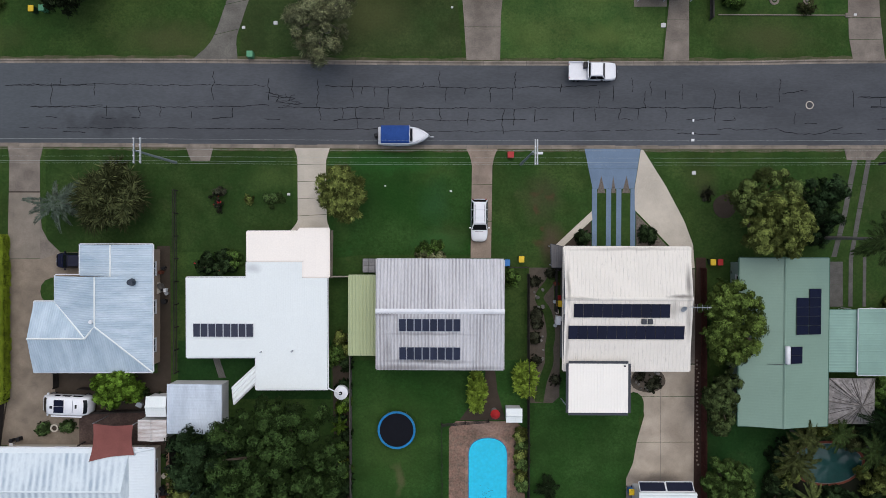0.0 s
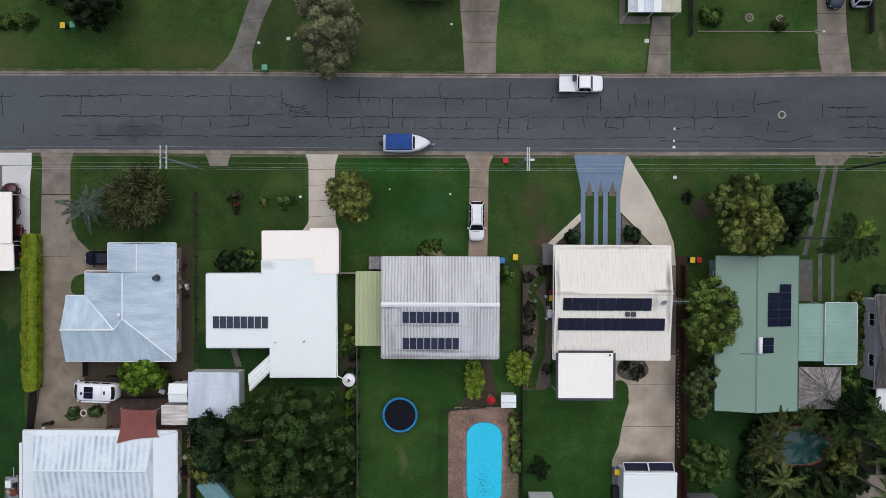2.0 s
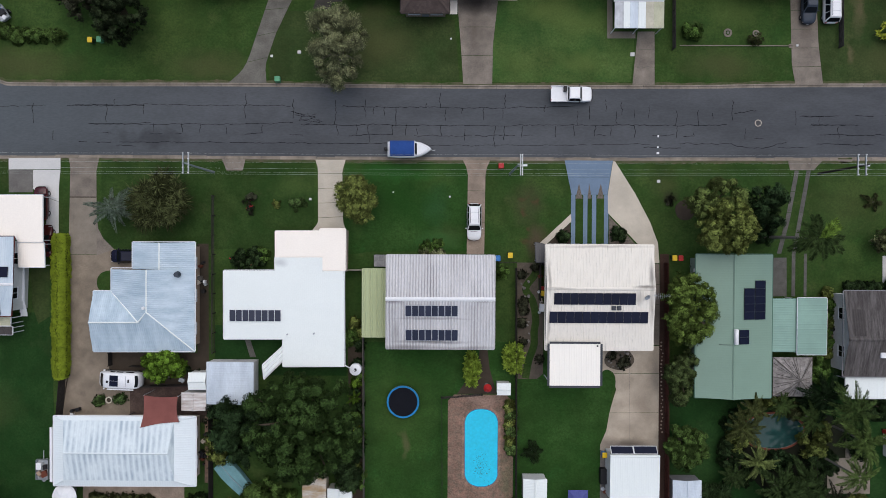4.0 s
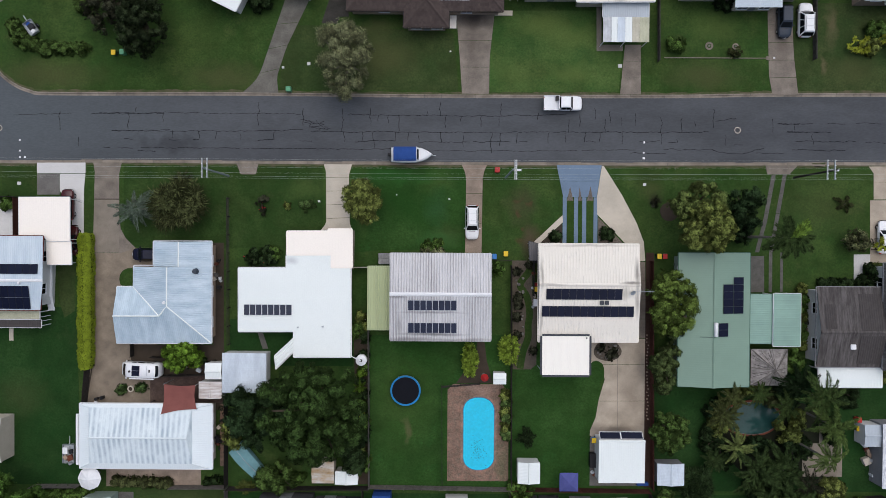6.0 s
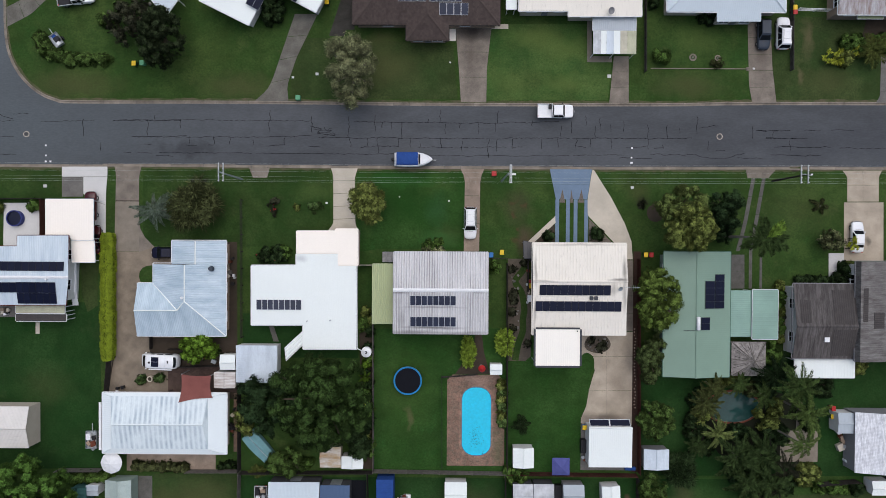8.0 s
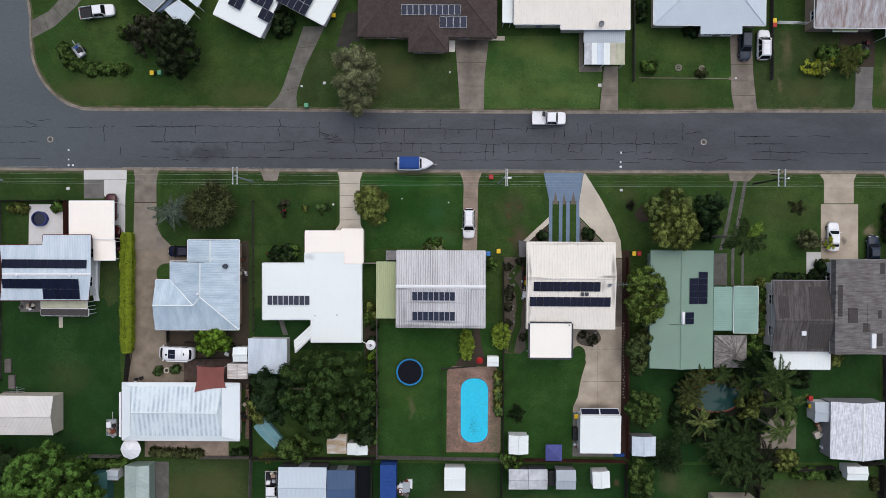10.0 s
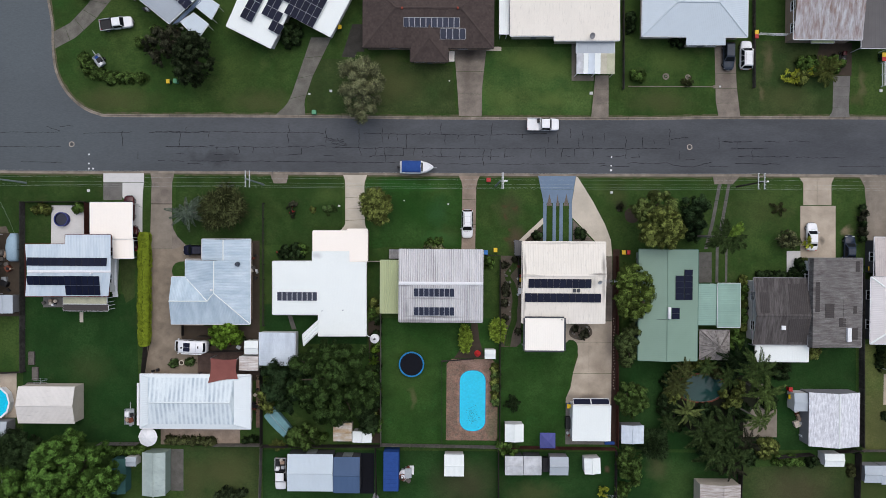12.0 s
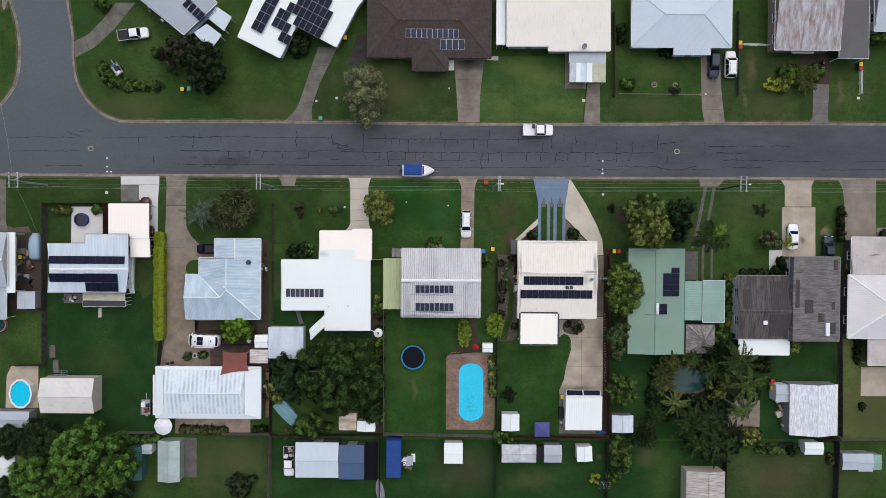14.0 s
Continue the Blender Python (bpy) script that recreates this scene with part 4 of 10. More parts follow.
def kerb(nm, path, side, lo, hi):
    """A kerb and channel poured in lengths of 2.4 m with open joints, and a worn earth edge behind it."""
    e = thing(nm, "weathered concrete kerb and channel along the street", "kerb", kind="structure")
    prof = [(-0.03 * side, -0.12), (-0.02 * side, 0.012), (0.12 * side, 0.015), (0.17 * side, -0.02), (0.21 * side, -0.095), (0.44 * side, -0.104), (0.45 * side, -0.12)]
    pts = resample(path, 0.6)
    r = random.Random(len(pts))
    near = [p for p in pts if lo < p.x < hi and p.y < 60]
    first, last = pts.index(near[0]), pts.index(near[-1])
    for k in range(first, last, 4):
        q = pts[k:min(k + 5, last + 1)]
        if len(q) > 1:
            a, b = q[0].lerp(q[1], 0.02), q[-1].lerp(q[-2], 0.02)
            dz = r.uniform(-0.008, 0.008)
            part("kerb_section", ribbon([a, *q[1:-1], b], [(o, z + dz) for o, z in prof]), "kerb", e)
    for q in (pts[:first + 1], pts[last:]):
        if len(q) > 1:
            tagged(part("kerb_run", ribbon(q, prof), "kerb", e), kind="stuff")
    edge = [Vector((p.x, p.y)) for p in near]
    v, f = [], []
    for k, p in enumerate(edge):
        d = (edge[min(k + 1, len(edge) - 1)] - edge[max(k - 1, 0)]).normalized()
        n = Vector((-d.y, d.x)) * -side
        w = 0.16 + 0.14 * abs(math.sin(k * 0.37 + 1.3 * math.sin(k * 0.11))) + r.uniform(0, 0.16)
        v += [(p.x + n.x * 0.02, p.y + n.y * 0.02, 0.009), (p.x + n.x * w, p.y + n.y * w, 0.009)]
        if k:
            f.append((2 * k - 2, 2 * k, 2 * k + 1, 2 * k - 1))
    part("earth_edge", Build().add(v, f), "verge_soil", e, "bare earth edge behind the kerb")


kerb("kerb_south", SOUTH, 1, -95, 95)
kerb("kerb_north", NORTH, -1, -95, 95)
kerb("kerb_corner", WEST, 1, -95, -60)


# ---- houses on the south side ----
def south_houses():
    # far west: only the east end shows
    lo, hi = rect((-87.60, 2.11), (-74.83, -6.90))
    e = gable_house("pale blue metal-roofed house beside the corner", lo, hi, 3.4, 4.6, roof="roof_mid", wall="wall_white")
    carport(e, corners(*rect((-83.33, -6.91), (-75.43, -12.71))), 2.7, "roof_mid")
    carport(e, corners(*rect((-75.17, 2.21), (-73.82, -8.10))), 2.9, "roof_white")

    # pale blue house with long solar rows and a cream carport
    z = 3.9
    out = [(-67.53, 0.42), (-61.07, 0.47), (-61.07, 2.01), (-53.75, 2.06), (-54.12, -7.87), (-67.53, -7.97)]
    w, r = (-66.82, -3.96), (-53.37, -3.86)
    pl = [[(-67.53, -7.97, 3.9), (-54.12, -7.87, 3.9), (*r, 4.5), (*w, 4.5)], [(*w, 4.5), (*r, 4.5), (-53.75, 2.06, 3.9), (-61.07, 2.01, 3.9), (-61.04, 0.47, 3.95), (-67.49, 0.42, 3.95)]]
    e = house("pale blue metal-roofed house with black solar rows and cream carport", out, z, pl, roof="roof_haze", wall="wall_white", gutter="trim_red")
    solar_row(e, (-66.98, -1.68), (-54.05, -3.02), 13, pl)
    solar_row(e, (-66.92, -4.64), (-60.89, -6.13), 6, pl)
    solar_row(e, (-60.89, -4.60), (-55.30, -7.74), 6, pl, 2)
    carport(e, [(-57.67, 7.29), (-50.77, 7.34), (-50.76, 1.41), (-53.87, 1.39), (-54.26, 2.16), (-57.66, 2.14)], 2.9, "roof_ivory", run=(0, -1), fascia="trim_white", rise=0.004)
    carport(e, [(-54.07, 1.29), (-50.76, 1.32), (-50.65, -1.80), (-53.97, -1.82)], 2.7, "roof_ivory", run=(0, -1), rise=0.004)
    carport(e, corners(*rect((-62.15, -8.13), (-55.03, -9.24))), 2.7, "roof_lime_pale", run=(0, -1))
    carport(e, corners(*rect((-62.27, -9.41), (-54.94, -10.44))), 2.5, "roof_sheet_dark", run=(0, -1))
    for q in ((-64.53, -4.13), (-56.51, -4.17)):
        part("roof_vent", Build().disc(q, 0.2, 4.3, 4.75, 10, 0.14), "trim_white", e, "small white roof vent")
    part("deck", Build().slab(corners(*rect((-55.52, -1.87), (-54.23, -6.31))), 1.05, 1.2), "trim_white", e, "white painted side landing")
    for k in range(4):
        part("step", Build().slab(corners(*rect((-55.22, -6.33), (-54.33, -6.82))), 0.9, 0.96), "trim_white", e).location = (0, -0.5 * k, -0.15 * k)

    # blue-grey hipped house
    z = 3.0
    out = [(-39.33, 1.42, 3), (-31.46, 1.45, 3), (-31.48, -12.36, 3), (-44.32, -12.42, 3), (-44.29, -4.77, 3), (-42.03, -4.76, 3), (-42.02, -1.89, 3), (-39.34, -1.88, 3)]
    a, b, c, d = (-36.78, -2.01, 4.7), (-36.80, -7.25, 4.7), (-37.93, -8.54, 4.5), (-44.08, -8.57, 4.5)
    e1, e2, e3, e4, e5 = (-31.46, -1.85, 3), (-31.48, -12.36, 3), (-44.32, -12.42, 3), (-44.29, -4.77, 3), (-42.03, -4.76, 3)
    pl = [[a, e1, e2, b], [a, b, c, e5, (-42.02, -2.01, 3)], [d, c, b, e2, e3], [d, e4, e5, c], [(-39.33, 1.42, 3), (-35.65, 1.37, 3.7), (-35.66, -2.01, 3.7), (-39.34, -2.00, 3)],
          [(-35.65, 1.37, 3.7), (-31.46, 1.45, 3), (-31.46, -1.97, 3), (-35.66, -2.01, 3.7)]]
    e = house("blue-grey corrugated metal hip-roofed brick house", [p[:2] for p in out], z, pl, wall="wall_tan", gutter="trim_white", cap="roof_white",
              mats=["roof_blue", "roof_blue", "roof_blue_y", "roof_blue_y", "roof_blue", "roof_blue"], cap_w=0.10, rise=0.022)
    part("roof_vent", Build().disc((-33.23, -2.57, 4.2)[:2], 0.42, 3.9, 4.45, 14, 0.3), "paint_grey", e, "dark round roof vent")
    part("flue", Build().disc((-37.09, -6.71, 4.8)[:2], 0.2, 4.5, 5.0, 10), "trim_white", e)

    # white house with cream front
    z = 2.9
    out = [(-27.89, -2.12), (-21.38, -2.07), (-21.38, -0.42), (-15.36, -0.37), (-15.35, -2.12), (-12.63, -2.10), (-12.55, -14.18), (-20.34, -14.24), (-20.36, -10.73), (-27.86, -10.78)]
    pl = [[(-27.88, -2.12, 2.95), (-21.37, -2.07, 2.97), (-21.38, -0.42, 2.92), (-15.35, -0.37, 2.92), (-15.34, -2.12, 2.95), (-12.62, -2.10, 2.95), (-12.55, -6.35, 3.06), (-27.76, -6.46, 3.06)],
          [(-27.76, -6.46, 3.06), (-12.55, -6.35, 3.06), (-12.58, -14.21, 2.86), (-20.38, -14.26, 2.86), (-20.35, -10.72, 2.98), (-27.83, -10.77, 2.98)]]
    e = house("low white metal-roofed house with cream front room", out, 2.80, pl, roof="roof_white", wall="wall_white", rib=0.25, rise=0.004, caps=False)
    solar_row(e, (-27.05, -7.02), (-20.52, -8.52), 8, pl, edge="alu")
    front = [(-21.29, 2.89, 2.95), (-15.66, 2.93, 2.95), (-15.66, 3.22, 2.95), (-12.46, 3.24, 2.95), (-12.42, -2.00, 3), (-15.24, -2.02, 3), (-15.25, -0.28, 3), (-21.27, -0.32, 3)]
    part("roof", sheet_roof(front, 0.4, 0.004, run=(0, -1)), "roof_ivory", e, "cream metal front roof")
    walls(e, [p[:2] for p in front], 2.8, "wall_cream")
    gutters(e, [p[:2] for p in front], 2.95, "roof_ivory", 0.1)
    part("flue", Build().disc((-16.33, -9.98), 0.1, 2.9, 3.5, 8), "galv", e)
    part("flue", Build().disc((-19.72, -10.11), 0.08, 2.9, 3.4, 8), "galv", e)
    carport(e, [(-23.06, -14.12, 2.5), (-20.30, -11.53, 2.7), (-20.29, -13.48, 2.7), (-22.86, -15.98, 2.5)], 2.5, "roof_white", rib=0.42, run=(-1, -1), rise=0.10)

    # weathered grey corrugated house
    z = 4.5
    lo, hi = rect((-7.09, -0.01), (6.31, -11.60))
    pl = gable(lo, hi, z, 5.7, "x", -5.34)
    e = gable_house("weathered grey corrugated house with lime side awning", lo, hi, z, 5.7, "x", -5.34, roof="roof_grey", wall="wall_cream", cap="trim_white", rib=0.36, rise=0.06, cap_w=0.26, gutter="roof_grey")
    solar_row(e, (-4.70, -6.08), (1.76, -7.50), 8, pl, edge="alu")
    solar_row(e, (-4.70, -9.12), (1.79, -10.58), 8, pl, edge="alu")
    carport(e, corners(*rect((-10.28, -1.79), (-7.22, -10.42))), 3.0, "roof_lime", rib=0.3, run=(0, -1), fascia="roof_lime", rise=0.045)
    for i in range(3):
        for j in range(2):
            part("landing_slab", Build().soft_box((-9.1 + 0.66 * i, -1.6 + 0.78 * j, 0.0), (-8.46 + 0.66 * i, -0.84 + 0.78 * j, 0.55 + 0.01 * ((i + j) % 2)), 0.02), "concrete_pave", e, "grey concrete paver of the landing")

    # cream house with two long solar rows
    z = 4.6
    lo, hi = rect((12.61, 1.38), (25.93, -11.64))
    pl = gable(lo, hi, z, 5.5, "x", -3.98)
    e = gable_house("cream metal-roofed house with two long solar rows", lo, hi, z, 5.5, "x", -3.98, roof="roof_mould", wall="wall_grey", cap="roof_mould", rib=0.4, gutter="roof_cream", rise=0.02)
    solar_row(e, (13.51, -4.50), (23.53, -5.96), 10, pl)
    solar_row(e, (13.00, -6.81), (25.13, -8.25), 12, pl)
    for q in ((20.85, -6.35), (21.52, -6.35)):
        part("skylight", Build().soft_box((q[0] - 0.25, q[1] - 0.27, 4.9), (q[0] + 0.25, q[1] + 0.27, 5.5), 0.05), "trim_dark", e, "small dark roof vent")
    dish = part("satellite_dish", Build().add(*dish_shape(0.36)), "galv", e, "grey satellite dish on the roof edge", True)
    dish.matrix_basis = pose(*(24.81, -4.96), 5.75, 35, 0, 20)
    part("dish_mast", Build().tube([(*(24.83, -4.97), 5.0), (*(24.83, -4.97), 5.75)], 0.03, 6), "galv", e)
    mast = (25.61, -4.71)
    part("antenna", antenna(mast), "galv", e, "television antenna on a mast")
    carport(e, corners(*rect((13.07, -10.80), (19.31, -15.96))), 5.15, "roof_offwhite", rib=0.3, run=(0, -1), fascia=None)
    gutters(e, corners(*rect((13.07, -10.80), (19.31, -15.96))), 5.23, "trim_dark", 0.26)
    part("roof_vent", Build().disc((18.92, -11.04), 0.1, 5.1, 5.3, 8), "plastic_black", e)
    carport(e, [(11.58, 1.67), (12.85, 1.38), (12.87, -0.86), (11.70, -0.87)], 2.6, "roof_slate_grey", run=(0, -1), fascia="trim_dark")

    # green house
    z = 3.3
    lo, hi = rect((31.74, 0.26), (41.34, -17.80))
    ax = 36.05
    pl = gable(lo, hi, z, 4.4, "y", ax)
    e = gable_house("sage green metal-roofed house with solar panels", lo, hi, z, 4.4, "y", ax, roof="roof_green", wall="wall_green", cap="roof_green", gutter="trim_green", rib=0.3, rise=0.003, cap_w=0.12)
    solar_row(e, (37.34, -3.92), (38.83, -7.86), 1, pl, 4)
    solar_row(e, (38.85, -2.96), (40.35, -7.87), 1, pl, 5)
    solar_row(e, (36.72, -9.10), (38.12, -10.92), 1, pl, 2, "solar")
    q = (36.24, -9.93)
    part("hot_water_tank", Build().tube([(q[0], q[1] - 0.95, 4.65), (q[0], q[1] - 0.9, 4.65), (q[0], q[1] + 0.9, 4.65), (q[0], q[1] + 0.95, 4.65)], [0.2, 0.27, 0.27, 0.2], 14), "trim_white", e, "white solar hot-water cylinder", True)
    part("pipe", Build().tube([(q[0] - 1.9, q[1] - 1.05, 4.1), (q[0], q[1] - 1.05, 4.45), (q[0], q[1] - 0.9, 4.6)], 0.03, 6), "trim_dark", e)
    carport(e, corners(*rect((41.36, -5.31), (44.73, -12.00))), 3.0, "roof_seafoam", rib=0.3, run=(1, 0), fascia="trim_green")
    carport(e, corners(*rect((44.58, -5.17), (48.25, -12.32))), 3.3, "roof_seafoam", rib=0.6, run=(1, 0), fascia="trim_white")

    # weathered dark double-roofed house
    z = 3.4
    lo, hi = rect((50.32, -4.25), (59.37, -15.03))
    e = gable_house("weathered dark grey corrugated house with white rear awning", lo, hi, z, 4.5, "x", -10.20, roof="roof_dark", wall="wall_white", cap="roof_dark", gutter="wall_grey", rib=0.3)
    lo2, hi2 = rect((59.04, -0.98), (67.63, -15.30))
    pl2 = gable(lo2, hi2, 3.8, 4.8, "y", 59.15)
    for p in pl2:
        part("roof", sheet_roof(p, 0.3), "roof_mottled", e)
    walls(e, corners(lo2, hi2), 3.7, "wall_white")
    gutters(e, corners(lo2, hi2), 3.8, "wall_grey")
    gable_ends(e, pl2, "wall_white", "y", lo2, hi2, 3.8)
    pl1 = gable(lo, hi, z, 4.5, "x", -10.20)
    for a, b, m in (((55.72, -5.14), (58.67, -9.93), "roof_sheet_dark"), ((51.03, -6.52), (52.51, -9.78), "roof_sheet_dark"), ((55.69, -10.70), (58.90, -14.60), "roof_sheet_dark")):
        roof_patch(e, a, b, pl1, m)
    for a, b, m in (((61.24, -8.23), (62.80, -10.52), "roof_sheet_dark"), ((65.76, -12.18), (66.94, -14.10), "roof_sheet_dark"), ((66.43, -1.40), (67.13, -3.13), "roof_sheet_dark"), ((59.55, -4.78), (60.28, -9.56), "roof_sheet_dark"),
                    ((64.41, -7.17), (65.05, -11.97), "roof_mottled"), ((66.15, -8.62), (66.75, -9.87), "roof_sheet_dark"), ((63.69, -10.53), (64.86, -11.97), "roof_sheet_dark")):
        roof_patch(e, a, b, pl2, m)
    part("skylight", Build().soft_box((*(54.47, -12.55), 3.8), (*(55.18, -11.87), 4.25), 0.04), "trim_white", e, "small white roof skylight")
    part("flue", Build().soft_box((*(64.94, -14.37), 4.0), (*(65.63, -12.15), 4.5), 0.05), "trim_white", e, "white rectangular roof duct")
    carport(e, corners(*rect((51.04, -15.29), (59.74, -17.95))), 2.8, "roof_white", rib=0.4, run=(0, -1))

    # pinkish pale hip-roofed house at the east end
    lo, hi = rect((69.49, -4.02), (86.91, -14.86))
    e = gable_house("pale pinkish metal hip-roofed house", lo, hi, 3.2, 4.9, "x", None, 6.8, 6.8, roof="roof_blush", wall="wall_shaded", rib=0.3, rise=0.012, cap="roof_white", cap_w=0.15)
    lo2, hi2 = rect((70.11, 2.47), (86.89, -3.86))
    part("roof", sheet_roof([(lo2[0], lo2[1], 3.3), (hi2[0], lo2[1], 3.3), (hi2[0], hi2[1], 3.0), (lo2[0], hi2[1], 3.0)], 0.3, run=(0, 1)), "roof_pink", e, "stained pinkish front roof")
    walls(e, corners(lo2, hi2), 2.9, "wall_shaded")
    gutters(e, corners(lo2, hi2), 3.0, "trim_white")
    carport(e, corners(*rect((73.40, -15.14), (87.40, -19.63))), 2.7, "roof_pink", rib=0.3, run=(0, -1))

    # long white house in the second row, hipped at both ends
    z = 2.8
    lo, hi = rect((-49.50, -20.72), (-31.42, -29.58))
    ym = -25.05
    il, ih = (lo[0] + 1.4, lo[1] + 0.8), (hi[0] - 2.6, hi[1] - 0.45)
    skirt = [[(*lo, z), (hi[0], lo[1], z), (ih[0], il[1], 3.1), (*il, 3.1)], [(lo[0], hi[1], z), (*hi, z), (*ih, 3.1), (il[0], ih[1], 3.1)],
             [(*lo, z), (*il, 3.1), (il[0], ih[1], 3.1), (lo[0], hi[1], z)], [(hi[0], lo[1], z), (ih[0], il[1], 3.1), (*ih, 3.1), (*hi, z)]]
    pl = gable(il, ih, 3.1, 3.9, "x", ym, 0.5, 0.5)
    e = house("long white weathered metal-roofed rear house", corners(lo, hi), z, skirt + pl, wall="wall_cream", caps=False, rib=0.3, rise=0.008, mats=["roof_ice"] * 4 + ["roof_patchy"] * 4)
    ridge_cap(e, (il[0] + 0.5, ym, 3.93), (ih[0] - 0.5, ym, 3.93), "roof_ice", 0.11)
    for a, b in shared_ridges(skirt):
        ridge_cap(e, a, b, "roof_ice", 0.1)
    part("side_gutter", Build().slab(corners(*rect((-50.13, -22.23), (-49.77, -29.19))), 2.4, 2.6), "trim_white", e)


def dish_shape(r, n=16, k=4):
    v = [(0, 0, 0)]
    for j in range(1, k + 1):
        q = r * j / k
        v += [(q * math.cos(2 * math.pi * i / n), q * math.sin(2 * math.pi * i / n), q * q * 0.6) for i in range(n)]
    f = [(0, 1 + i, 1 + (i + 1) % n) for i in range(n)]
    for j in range(k - 1):
        o = 1 + j * n
        f += [(o + i, o + n + i, o + n + (i + 1) % n, o + (i + 1) % n) for i in range(n)]
    return v, f


def antenna(p, z=4.6, top=7.0):
    b = Build().tube([(p[0] + 0.1, p[1], z), (p[0] + 0.1, p[1], top)], 0.025, 6)
    b.tube([(p[0] - 0.7, p[1], top - 0.1), (p[0] + 1.6, p[1], top - 0.1)], 0.02, 5)
    for k in range(9):
        x = p[0] - 0.6 + 0.25 * k
        b.tube([(x, p[1] - 0.45 + 0.03 * k, top - 0.08), (x, p[1] + 0.45 - 0.03 * k, top - 0.08)], 0.012, 4)
    return b


def tile_rows(parent, pts, m):
    """A tiled roof plane: overlapping courses of tiles stepped down the slope."""
    pts = [Vector(p) for p in pts]
    n = newell(pts)
    d = (Vector((0, 0, -1)) - n * Vector((0, 0, -1)).dot(n)).normalized()
    c = n.cross(d)
    o = pts[0]
    uv = [((p - o).dot(c), (p - o).dot(d)) for p in pts]
    k = len(uv)
    part("roof", sheet_roof(pts, 0), m, parent)
    b = Build()
    v0, v1 = min(q[1] for q in uv), max(q[1] for q in uv)
    step, wide = 0.32, 0.30
    t = v0 + 0.02
    row = 0
    while t < v1 - 0.1:
        mid = t + step * 0.5
        xs = []
        for i in range(k):
            (a0, b0), (a1, b1) = uv[i], uv[(i + 1) % k]
            if (b0 <= mid) != (b1 <= mid):
                xs.append(a0 + (a1 - a0) * (mid - b0) / (b1 - b0))
        xs.sort()
        for s, e in zip(xs[::2], xs[1::2]):
            cnt = max(1, int((e - s) / wide))
            for j in range(cnt):
                a, z = s + (e - s) * j / cnt, s + (e - s) * (j + 1) / cnt
                w = [o + c * a + d * t + n * 0.012, o + c * (z - 0.015) + d * t + n * 0.012, o + c * (z - 0.015) + d * (t + step) + n * 0.034, o + c * a + d * (t + step) + n * 0.034,
                     o + c * (z - 0.015) + d * (t + step), o + c * a + d * (t + step)]
                b.add(w, [(0, 3, 2, 1), (3, 5, 4, 2)])
        t += step
    tagged(part("roof_tiles", b, m, parent), kind="stuff")


